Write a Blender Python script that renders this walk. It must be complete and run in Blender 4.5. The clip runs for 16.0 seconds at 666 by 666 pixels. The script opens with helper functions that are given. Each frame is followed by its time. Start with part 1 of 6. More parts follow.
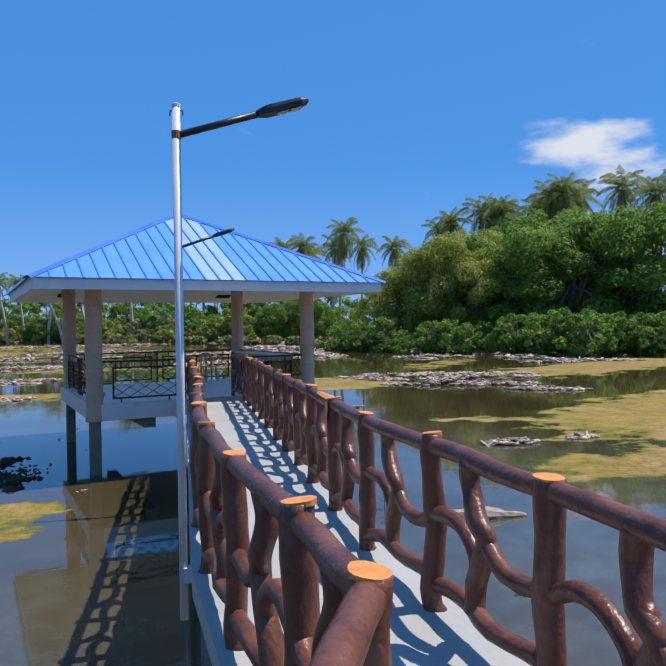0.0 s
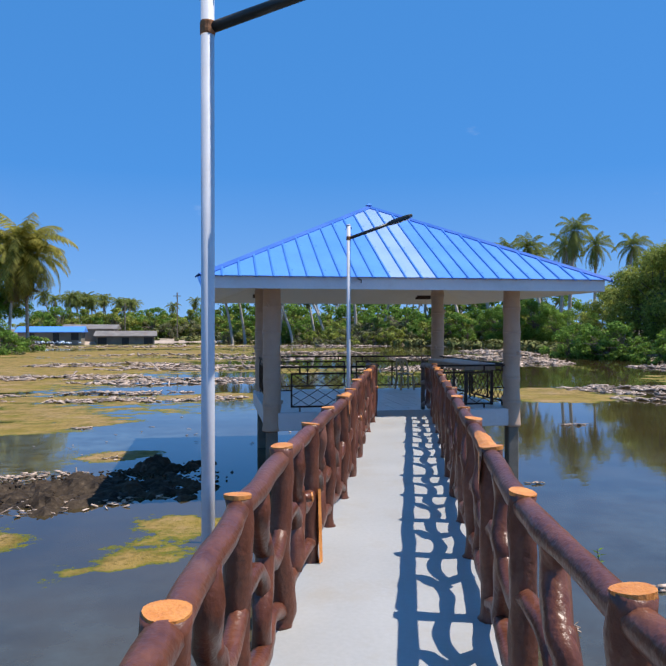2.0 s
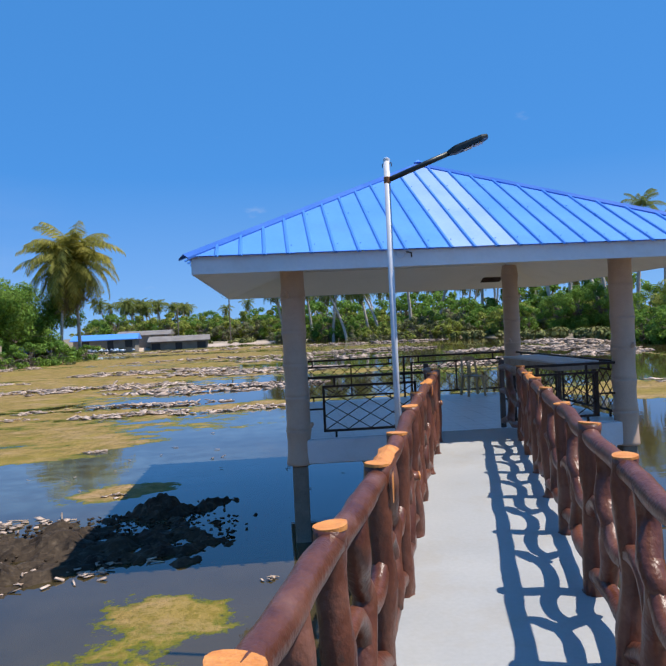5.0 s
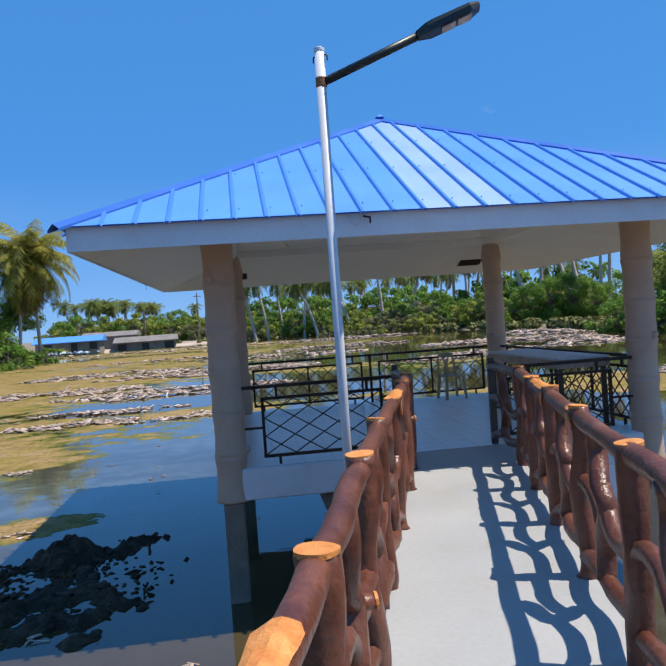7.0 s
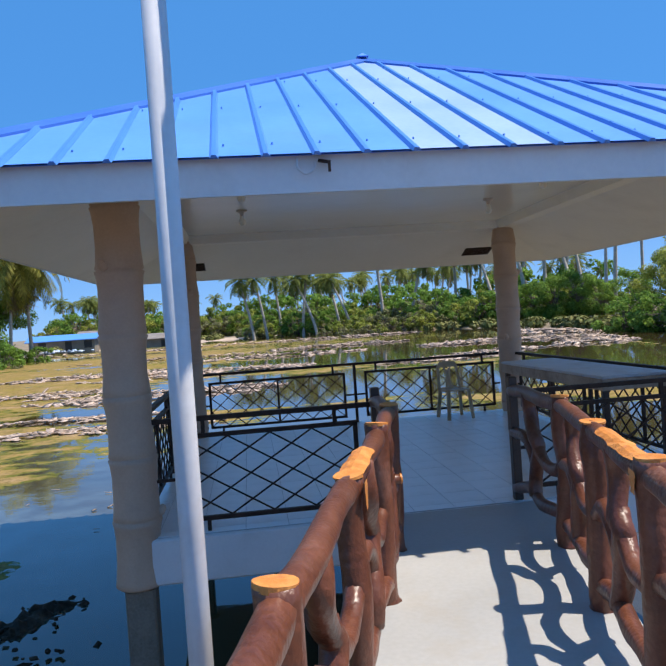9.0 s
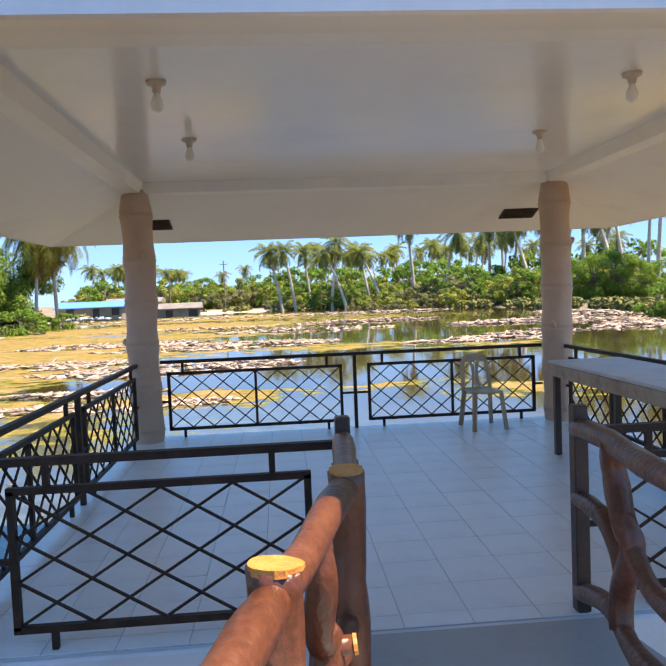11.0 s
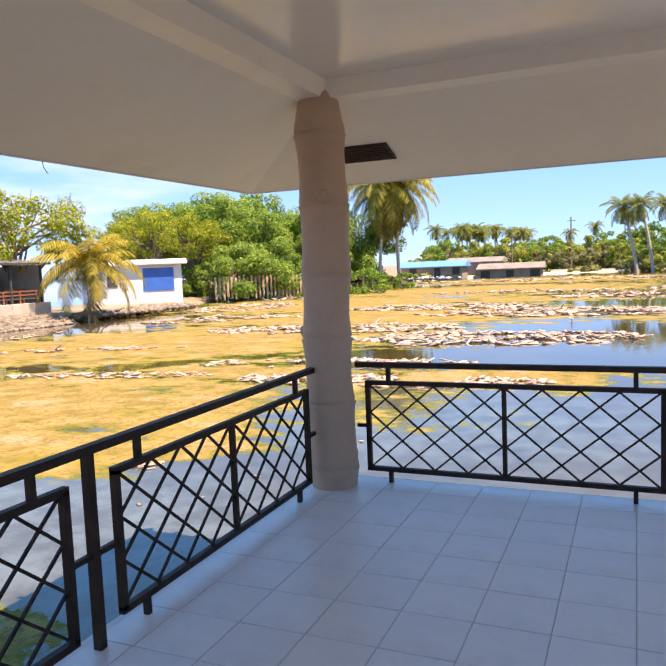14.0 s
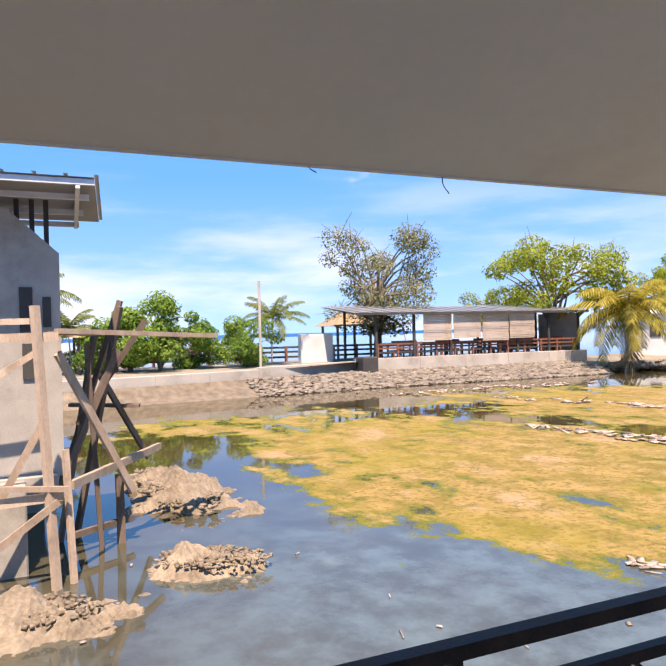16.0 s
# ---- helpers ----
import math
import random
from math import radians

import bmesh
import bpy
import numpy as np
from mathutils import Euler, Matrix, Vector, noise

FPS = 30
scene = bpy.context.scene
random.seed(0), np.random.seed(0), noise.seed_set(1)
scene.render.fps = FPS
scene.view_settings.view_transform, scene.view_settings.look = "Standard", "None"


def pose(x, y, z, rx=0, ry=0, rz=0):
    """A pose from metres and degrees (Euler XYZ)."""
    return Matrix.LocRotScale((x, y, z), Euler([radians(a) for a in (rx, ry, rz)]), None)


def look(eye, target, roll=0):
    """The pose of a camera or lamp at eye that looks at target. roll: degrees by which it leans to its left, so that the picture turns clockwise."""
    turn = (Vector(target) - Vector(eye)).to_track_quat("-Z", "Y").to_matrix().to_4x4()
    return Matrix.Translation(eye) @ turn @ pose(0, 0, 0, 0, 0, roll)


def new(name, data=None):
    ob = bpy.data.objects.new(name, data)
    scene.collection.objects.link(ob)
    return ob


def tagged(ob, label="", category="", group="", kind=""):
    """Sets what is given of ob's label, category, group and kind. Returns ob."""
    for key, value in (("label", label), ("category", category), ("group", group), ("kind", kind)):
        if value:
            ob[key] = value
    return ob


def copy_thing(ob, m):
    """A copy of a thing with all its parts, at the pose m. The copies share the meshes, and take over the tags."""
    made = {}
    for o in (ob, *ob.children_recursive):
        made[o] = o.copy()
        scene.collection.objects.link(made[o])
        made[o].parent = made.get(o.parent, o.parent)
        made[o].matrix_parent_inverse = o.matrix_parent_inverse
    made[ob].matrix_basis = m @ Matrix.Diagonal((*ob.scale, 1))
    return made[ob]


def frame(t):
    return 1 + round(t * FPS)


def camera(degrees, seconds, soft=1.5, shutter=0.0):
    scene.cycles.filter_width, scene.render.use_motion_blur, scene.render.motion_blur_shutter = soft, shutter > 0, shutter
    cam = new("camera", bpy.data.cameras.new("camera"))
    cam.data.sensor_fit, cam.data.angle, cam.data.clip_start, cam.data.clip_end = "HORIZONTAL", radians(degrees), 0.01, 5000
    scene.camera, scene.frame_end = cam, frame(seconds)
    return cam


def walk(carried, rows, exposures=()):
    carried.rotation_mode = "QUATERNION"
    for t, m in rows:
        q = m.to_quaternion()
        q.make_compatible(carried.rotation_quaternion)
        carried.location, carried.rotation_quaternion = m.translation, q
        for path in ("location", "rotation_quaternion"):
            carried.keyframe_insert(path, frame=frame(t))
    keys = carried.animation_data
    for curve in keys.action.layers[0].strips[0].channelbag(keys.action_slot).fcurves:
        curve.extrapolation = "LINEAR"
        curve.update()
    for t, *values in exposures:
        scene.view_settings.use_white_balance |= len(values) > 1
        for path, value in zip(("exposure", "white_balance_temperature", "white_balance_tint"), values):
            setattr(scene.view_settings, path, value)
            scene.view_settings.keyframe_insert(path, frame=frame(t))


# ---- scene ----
cam = camera(50.5, 16.0, soft=1.7)
PATH = [
    (0, (-4.025, -17.768, 1.439), (-3.106, -15.992, 1.414), -0.8),
    (0.5, (-3.699, -17.446, 1.443), (-2.984, -15.578, 1.469), 0.1),
    (1, (-3.393, -17.132, 1.454), (-2.854, -15.206, 1.481), -0.1),
    (1.5, (-3.112, -16.691, 1.467), (-2.677, -14.74, 1.492), -0.2),
    (2, (-2.865, -16.272, 1.463), (-2.542, -14.298, 1.45), -0.0),
    (2.5, (-2.75, -15.787, 1.452), (-2.542, -13.798, 1.411), 0.1),
    (3.2, (-2.533, -15.066, 1.465), (-2.404, -13.072, 1.386), -0.3),
    (5.5, (-2.069, -12.631, 1.428), (-1.886, -10.639, 1.416), -3.2),
    (6, (-1.917, -12.164, 1.387), (-1.717, -10.173, 1.371), -3.8),
    (6.5, (-1.828, -11.587, 1.393), (-1.587, -9.602, 1.364), -4.4),
    (7, (-1.692, -11.04, 1.396), (-1.449, -9.056, 1.361), -4.0),
    (7.5, (-1.52, -10.536, 1.356), (-1.29, -8.549, 1.333), -3.6),
    (8, (-1.355, -10.011, 1.385), (-1.123, -8.025, 1.357), -3.7),
    (8.5, (-1.27, -9.456, 1.406), (-1.036, -7.47, 1.373), -3.8),
    (9, (-1.085, -8.914, 1.41), (-0.846, -6.929, 1.37), -3.9),
    (9.5, (-0.968, -8.409, 1.403), (-0.726, -6.424, 1.362), -3.8),
    (9.6, (-0.931, -8.298, 1.409), (-0.682, -6.314, 1.373), -3.8),
    (9.7, (-0.899, -8.189, 1.437), (-0.655, -6.205, 1.393), -3.5),
    (11.8, (-0.242, -6.005, 1.401), (-0.112, -4.013, 1.284), -2.6),
    (12, (-0.196, -5.768, 1.417), (-0.048, -3.777, 1.296), -2.7),
    (12.5, (0.007, -5.26, 1.411), (0.141, -3.27, 1.261), -2.2),
    (13, (0.056, -4.802, 1.417), (-0.024, -2.813, 1.222), -0.9),
    (13.5, (0.067, -4.316, 1.41), (-0.334, -2.366, 1.22), -1.9),
    (14, (0.008, -3.86, 1.433), (-0.782, -2.032, 1.248), -2.3),
    (14.5, (-0.142, -3.455, 1.447), (-1.31, -1.838, 1.293), -1.9),
    (15, (-0.227, -3.042, 1.45), (-1.66, -1.649, 1.355), -0.9),
    (15.5, (-0.37, -2.687, 1.459), (-2.01, -1.543, 1.41), -0.7),
    (16, (-0.626, -2.393, 1.472), (-2.446, -1.564, 1.469), -1.4),
]
EXPOSURES = [(0, 0.17, 6850, 12), (5.5, 0.19, 6800, 11), (8.0, 0.27, 7000, 11), (9.5, 0.47, 7300, 13), (10.6, 0.95, 8500, 16), (11.8, 1.66, 9500, 20), (13.5, 1.47, 10100, 25), (14.5, 1.18, 9000, 23), (16.0, 1.04, 8500, 22)]
walk(cam, [(t, look(eye, target, roll)) for t, eye, target, roll in PATH], EXPOSURES)

# ---- world, sun ----
SUN_TO = Vector((0.49, -0.136, 1.0)).normalized()
world = bpy.data.worlds.new("world")
scene.world = world
world.use_nodes = True
wn, wl = world.node_tree.nodes, world.node_tree.links
wn.clear()
w_out = wn.new("ShaderNodeOutputWorld")
w_bg = wn.new("ShaderNodeBackground")
w_sky = wn.new("ShaderNodeTexSky")
w_sky.sky_type = "NISHITA"
w_sky.sun_disc = False
w_sky.sun_elevation = math.asin(SUN_TO.z)
w_sky.sun_rotation = math.atan2(SUN_TO.x, SUN_TO.y)
w_sky.air_density = 0.62
w_sky.dust_density = 0.0
w_sky.ozone_density = 4.0
w_bg.inputs["Strength"].default_value = 0.155
# fair-weather clouds low over the horizon
w_co = wn.new("ShaderNodeTexCoord")
w_map = wn.new("ShaderNodeMapping")
w_map.inputs["Scale"].default_value = (1.0, 1.0, 2.6)
w_noise = wn.new("ShaderNodeTexNoise")
w_noise.inputs["Scale"].default_value = 6.5
w_noise.inputs["Detail"].default_value = 9.0
w_noise.inputs["Roughness"].default_value = 0.52
w_sep = wn.new("ShaderNodeSeparateXYZ")
w_low = wn.new("ShaderNodeMapRange")
w_low.inputs["From Min"].default_value = 0.33
w_low.inputs["From Max"].default_value = 0.05
w_low.inputs["To Min"].default_value = 0.0
w_low.inputs["To Max"].default_value = 0.62
w_dot = wn.new("ShaderNodeVectorMath")
w_dot.operation = "DOT_PRODUCT"
w_dot.inputs[1].default_value = (0.7440, 0.6462, 0.1737)
w_bank = wn.new("ShaderNodeMapRange")
w_bank.inputs["From Min"].default_value = 0.9885
w_bank.inputs["From Max"].default_value = 0.9987
w_bank.inputs["To Min"].default_value = 0.0
w_bank.inputs["To Max"].default_value = 0.26
w_add0 = wn.new("ShaderNodeMath")
w_add0.operation = "ADD"
w_mul = wn.new("ShaderNodeMath")
w_mul.operation = "MULTIPLY"
w_mul.inputs[1].default_value = 0.02
w_add1 = wn.new("ShaderNodeMath")
w_add1.operation = "ADD"
w_ramp = wn.new("ShaderNodeMapRange")
w_ramp.interpolation_type = "SMOOTHSTEP"
w_ramp.inputs["From Min"].default_value = 0.69
w_ramp.inputs["From Max"].default_value = 0.90
w_mix = wn.new("ShaderNodeMix")
w_mix.data_type = "RGBA"
w_mix.inputs["B"].default_value = (4.0, 4.4, 5.1, 1)
wl.new(w_co.outputs["Generated"], w_map.inputs["Vector"])
wl.new(w_map.outputs["Vector"], w_noise.inputs["Vector"])
wl.new(w_co.outputs["Generated"], w_sep.inputs["Vector"])
wl.new(w_sep.outputs["Z"], w_low.inputs["Value"])
wl.new(w_co.outputs["Generated"], w_dot.inputs[0])
wl.new(w_dot.outputs["Value"], w_bank.inputs["Value"])
wl.new(w_low.outputs["Result"], w_mul.inputs[0])
wl.new(w_noise.outputs["Fac"], w_add0.inputs[0])
wl.new(w_mul.outputs["Value"], w_add0.inputs[1])
wl.new(w_add0.outputs["Value"], w_add1.inputs[0])
wl.new(w_bank.outputs["Result"], w_add1.inputs[1])
wl.new(w_add1.outputs["Value"], w_ramp.inputs["Value"])
wl.new(w_ramp.outputs["Result"], w_mix.inputs["Factor"])
w_tint = wn.new("ShaderNodeMix")
w_tint.data_type, w_tint.blend_type = "RGBA", "MULTIPLY"
w_tint.inputs["Factor"].default_value = 1.0
w_tint.inputs["B"].default_value = (0.53, 0.90, 1.26, 1)
wl.new(w_sky.outputs["Color"], w_tint.inputs["A"])
# thin even haze flattens the clear sky's gradient
w_even = wn.new("ShaderNodeMix")
w_even.data_type = "RGBA"
w_even.inputs["Factor"].default_value = 0.78
w_even.inputs["B"].default_value = (0.32, 1.66, 4.40, 1)
wl.new(w_tint.outputs["Result"], w_even.inputs["A"])
# paler sky low over the horizon
w_hor = wn.new("ShaderNodeMapRange")
w_hor.inputs["From Min"].default_value, w_hor.inputs["From Max"].default_value = 0.21, 0.0
w_hor.inputs["To Min"].default_value, w_hor.inputs["To Max"].default_value = 0.0, 0.38
w_pale = wn.new("ShaderNodeMix")
w_pale.data_type = "RGBA"
w_pale.inputs["B"].default_value = (2.1, 3.0, 4.8, 1)
wl.new(w_sep.outputs["Z"], w_hor.inputs["Value"])
wl.new(w_hor.outputs["Result"], w_pale.inputs["Factor"])
wl.new(w_even.outputs["Result"], w_pale.inputs["A"])
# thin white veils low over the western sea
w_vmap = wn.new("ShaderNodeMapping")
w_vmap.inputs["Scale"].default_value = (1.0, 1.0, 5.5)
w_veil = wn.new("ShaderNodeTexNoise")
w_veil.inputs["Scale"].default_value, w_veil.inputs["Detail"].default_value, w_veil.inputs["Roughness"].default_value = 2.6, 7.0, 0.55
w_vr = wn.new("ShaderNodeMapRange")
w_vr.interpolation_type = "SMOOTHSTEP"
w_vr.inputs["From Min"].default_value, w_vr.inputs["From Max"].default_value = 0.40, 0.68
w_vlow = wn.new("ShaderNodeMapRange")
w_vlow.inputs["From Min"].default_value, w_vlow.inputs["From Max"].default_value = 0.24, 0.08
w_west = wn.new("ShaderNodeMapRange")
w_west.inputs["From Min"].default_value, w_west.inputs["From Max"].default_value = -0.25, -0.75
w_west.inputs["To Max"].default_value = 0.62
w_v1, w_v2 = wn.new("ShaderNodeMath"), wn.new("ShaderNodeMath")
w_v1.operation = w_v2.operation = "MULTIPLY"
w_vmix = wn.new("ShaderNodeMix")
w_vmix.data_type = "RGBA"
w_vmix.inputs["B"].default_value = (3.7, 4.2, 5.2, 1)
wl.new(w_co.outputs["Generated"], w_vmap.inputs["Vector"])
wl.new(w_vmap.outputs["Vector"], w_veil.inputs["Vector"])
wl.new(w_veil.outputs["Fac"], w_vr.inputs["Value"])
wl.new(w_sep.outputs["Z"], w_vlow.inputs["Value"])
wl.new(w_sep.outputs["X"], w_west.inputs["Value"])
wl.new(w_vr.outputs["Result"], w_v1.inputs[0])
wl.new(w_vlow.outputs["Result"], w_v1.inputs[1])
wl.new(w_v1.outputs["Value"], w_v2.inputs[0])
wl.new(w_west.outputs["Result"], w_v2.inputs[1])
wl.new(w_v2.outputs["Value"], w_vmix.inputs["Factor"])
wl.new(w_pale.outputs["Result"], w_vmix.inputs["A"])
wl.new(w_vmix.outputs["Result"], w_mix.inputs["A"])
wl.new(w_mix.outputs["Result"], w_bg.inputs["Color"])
wl.new(w_bg.outputs["Background"], w_out.inputs["Surface"])

sun_data = bpy.data.lights.new("sun", "SUN")
sun_data.energy = 4.6
sun_data.angle = radians(0.53)
sun_data.color = (1.0, 0.955, 0.89)
sun = new("sun", sun_data)
sun.matrix_world = look((0, 0, 60), Vector((0, 0, 60)) - SUN_TO)


# ---- materials ----
def nodes_of(m):
    m.use_nodes = True
    return m.node_tree.nodes, m.node_tree.links, m.node_tree.nodes["Principled BSDF"]


def surface(name, a, b, rough=0.6, metal=0.0, scale=6.0, detail=6.0, fine=60.0, bump=0.15, stretch=(1, 1, 1), rough_var=0.12,
            stain=None, stain_scale=1.2, stain_amount=0.3, piece=0.0, coat=0.0, spec=0.5, translucent=0.0, edge=(0.35, 0.65)):
    """Two colours mixed by coarse and fine noise, with relief, uneven gloss, stains, and a shift of tone from piece to piece."""
    m = bpy.data.materials.new(name)
    n, l, p = nodes_of(m)
    co = n.new("ShaderNodeTexCoord")
    mp = n.new("ShaderNodeMapping")
    mp.inputs["Scale"].default_value = stretch
    l.new(co.outputs["Object"], mp.inputs["Vector"])
    coarse, small = n.new("ShaderNodeTexNoise"), n.new("ShaderNodeTexNoise")
    for tex, s, d in ((coarse, scale, detail), (small, fine, 4.0)):
        tex.inputs["Scale"].default_value = s
        tex.inputs["Detail"].default_value = d
        l.new(mp.outputs["Vector"], tex.inputs["Vector"])
    blend = n.new("ShaderNodeMath")
    blend.operation = "MULTIPLY_ADD"
    blend.inputs[1].default_value = 0.35
    l.new(small.outputs["Fac"], blend.inputs[0])
    half = n.new("ShaderNodeMath")
    half.operation = "MULTIPLY"
    half.inputs[1].default_value = 0.65
    l.new(coarse.outputs["Fac"], half.inputs[0])
    l.new(half.outputs["Value"], blend.inputs[2])
    rng = n.new("ShaderNodeMapRange")
    rng.inputs["From Min"].default_value, rng.inputs["From Max"].default_value = edge
    l.new(blend.outputs["Value"], rng.inputs["Value"])
    mix = n.new("ShaderNodeMix")
    mix.data_type = "RGBA"
    mix.inputs["A"].default_value = (*a, 1)
    mix.inputs["B"].default_value = (*b, 1)
    l.new(rng.outputs["Result"], mix.inputs["Factor"])
    colour = mix.outputs["Result"]
    if stain:
        st = n.new("ShaderNodeTexNoise")
        st.inputs["Scale"].default_value = stain_scale
        st.inputs["Detail"].default_value = 8.0
        st.inputs["Roughness"].default_value = 0.65
        l.new(co.outputs["Object"], st.inputs["Vector"])
        sr = n.new("ShaderNodeMapRange")
        sr.inputs["From Min"].default_value = 0.52
        sr.inputs["From Max"].default_value = 0.72
        sr.inputs["To Max"].default_value = stain_amount
        l.new(st.outputs["Fac"], sr.inputs["Value"])
        sm = n.new("ShaderNodeMix")
        sm.data_type = "RGBA"
        sm.inputs["B"].default_value = (*stain, 1)
        l.new(sr.outputs["Result"], sm.inputs["Factor"])
        l.new(colour, sm.inputs["A"])
        colour = sm.outputs["Result"]
    if piece:
        geo = n.new("ShaderNodeNewGeometry")
        info = n.new("ShaderNodeObjectInfo")
        add = n.new("ShaderNodeMath")
        add.operation = "ADD"
        l.new(geo.outputs["Random Per Island"], add.inputs[0])
        l.new(info.outputs["Random"], add.inputs[1])
        fr = n.new("ShaderNodeMath")
        fr.operation = "FRACT"
        l.new(add.outputs["Value"], fr.inputs[0])
        pr = n.new("ShaderNodeMapRange")
        pr.inputs["To Min"].default_value, pr.inputs["To Max"].default_value = 1 - piece, 1 + piece
        l.new(fr.outputs["Value"], pr.inputs["Value"])
        hs = n.new("ShaderNodeHueSaturation")
        l.new(pr.outputs["Result"], hs.inputs["Value"])
        l.new(colour, hs.inputs["Color"])
        colour = hs.outputs["Color"]
    l.new(colour, p.inputs["Base Color"])
    rr = n.new("ShaderNodeMapRange")
    rr.inputs["To Min"].default_value = max(0.02, rough - rough_var)
    rr.inputs["To Max"].default_value = min(1.0, rough + rough_var)
    l.new(coarse.outputs["Fac"], rr.inputs["Value"])
    l.new(rr.outputs["Result"], p.inputs["Roughness"])
    p.inputs["Metallic"].default_value = metal
    p.inputs["Coat Weight"].default_value = coat
    p.inputs["Coat Roughness"].default_value = 0.12
    p.inputs["Specular IOR Level"].default_value = spec
    if bump:
        bp = n.new("ShaderNodeBump")
        bp.inputs["Strength"].default_value = bump
        bp.inputs["Distance"].default_value = 0.02
        l.new(blend.outputs["Value"], bp.inputs["Height"])
        l.new(bp.outputs["Normal"], p.inputs["Normal"])
    if translucent:
        tr = n.new("ShaderNodeBsdfTranslucent")
        l.new(colour, tr.inputs["Color"])
        ms = n.new("ShaderNodeMixShader")
        ms.inputs["Fac"].default_value = translucent
        l.new(p.outputs["BSDF"], ms.inputs[1])
        l.new(tr.outputs["BSDF"], ms.inputs[2])
        l.new(ms.outputs["Shader"], n["Material Output"].inputs["Surface"])
    return m


M = {}
M["log"] = surface("log", (0.088, 0.026, 0.013), (0.185, 0.064, 0.034), 0.36, spec=0.5, scale=6, fine=46, bump=0.7, stretch=(1, 1, 0.85), stain=(0.32, 0.175, 0.135), stain_scale=4, stain_amount=0.36, piece=0.12)
M["cut"] = surface("cut", (0.62, 0.20, 0.035), (0.78, 0.33, 0.09), 0.5, scale=16, fine=120, bump=0.5, stain=(0.35, 0.10, 0.03), stain_scale=22, stain_amount=0.5, piece=0.06)
M["deck"] = surface("deck", (0.36, 0.362, 0.35), (0.425, 0.427, 0.415), 0.55, scale=1.3, fine=35, bump=0.1, stain=(0.36, 0.31, 0.24), stain_scale=1.9, stain_amount=0.5)
M["slab"] = surface("slab", (0.62, 0.64, 0.66), (0.70, 0.71, 0.72), 0.55, scale=2.0, fine=50, bump=0.08, stain=(0.4, 0.38, 0.34), stain_scale=1.7, stain_amount=0.3)
M["tile"] = surface("tile", (0.70, 0.71, 0.72), (0.78, 0.78, 0.78), 0.30, scale=2.5, fine=30, bump=0.02, stain=(0.42, 0.43, 0.43), stain_scale=2.1, stain_amount=0.42, piece=0.025, rough_var=0.06)
M["grout"] = surface("grout", (0.38, 0.39, 0.40), (0.52, 0.52, 0.52), 0.85, scale=6, bump=0.1)
M["column"] = surface("column", (0.48, 0.335, 0.245), (0.56, 0.40, 0.30), 0.55, scale=4, fine=60, bump=0.18, stain=(0.33, 0.25, 0.20), stain_scale=3.5, stain_amount=0.3)
M["concrete"] = surface("concrete", (0.31, 0.285, 0.25), (0.42, 0.39, 0.35), 0.85, scale=3, fine=50, bump=0.4, stain=(0.15, 0.13, 0.10), stain_scale=1.4, stain_amount=0.6)
M["wet_concrete"] = surface("wet_concrete", (0.13, 0.115, 0.09), (0.23, 0.205, 0.165), 0.6, scale=5, fine=60, bump=0.5, stain=(0.06, 0.05, 0.035), stain_scale=3, stain_amount=0.7)
M["ceiling"] = surface("ceiling", (0.87, 0.83, 0.75), (0.91, 0.87, 0.80), 0.16, scale=1.0, fine=14, bump=0.03, rough_var=0.05, stain=(0.62, 0.57, 0.5), stain_scale=0.8, stain_amount=0.25)
M["soffit"] = surface("soffit", (0.87, 0.82, 0.72), (0.92, 0.87, 0.78), 0.38, scale=1.2, fine=20, bump=0.04, stain=(0.58, 0.52, 0.44), stain_scale=1.1, stain_amount=0.25)
M["fascia"] = surface("fascia", (0.70, 0.72, 0.75), (0.78, 0.79, 0.80), 0.5, scale=1.5, fine=30, bump=0.06, stain=(0.5, 0.46, 0.4), stain_scale=1.6, stain_amount=0.3)
M["roof_pale"] = surface("roof_pale", (0.25, 0.40, 0.70), (0.32, 0.47, 0.76), 0.45, spec=0.3, scale=1.4, fine=24, bump=0.03)
M["roof_blue"] = surface("roof_blue", (0.085, 0.28, 0.78), (0.11, 0.33, 0.84), 0.44, spec=0.3, scale=1.4, fine=24, bump=0.03, stain=(0.10, 0.22, 0.55), stain_scale=1.3, stain_amount=0.3, rough_var=0.06)
# ribs: sheet blue made darker, their shaded flank put into the colour
M["roof_rib_shade"] = surface("roof_rib_shade", (0.06, 0.22, 0.64), (0.078, 0.26, 0.70), 0.32, scale=2.0, bump=0.03, coat=0.3)
# hip caps: the dark line of their shadow side is put into the colour
M["roof_cap_shade"] = surface("roof_cap_shade", (0.03, 0.13, 0.48), (0.04, 0.16, 0.54), 0.42, scale=2.0, bump=0.03)
M["iron"] = surface("iron", (0.022, 0.012, 0.009), (0.05, 0.027, 0.019), 0.55, spec=0.25, scale=9, fine=90, bump=0.15, stain=(0.09, 0.04, 0.025), stain_scale=9, stain_amount=0.5)
M["galv"] = surface("galv", (0.60, 0.62, 0.65), (0.70, 0.71, 0.73), 0.45, metal=0.0, scale=5, fine=60, bump=0.05, stain=(0.42, 0.36, 0.3), stain_scale=3, stain_amount=0.3)
M["lamp_dark"] = surface("lamp_dark", (0.018, 0.024, 0.022), (0.035, 0.042, 0.04), 0.4, metal=0.3, scale=8, bump=0.05)
M["lens"] = surface("lens", (0.5, 0.42, 0.32), (0.62, 0.55, 0.44), 0.25, scale=20, bump=0.0)
M["rust"] = surface("rust", (0.22, 0.08, 0.03), (0.38, 0.16, 0.06), 0.8, scale=30, bump=0.4)
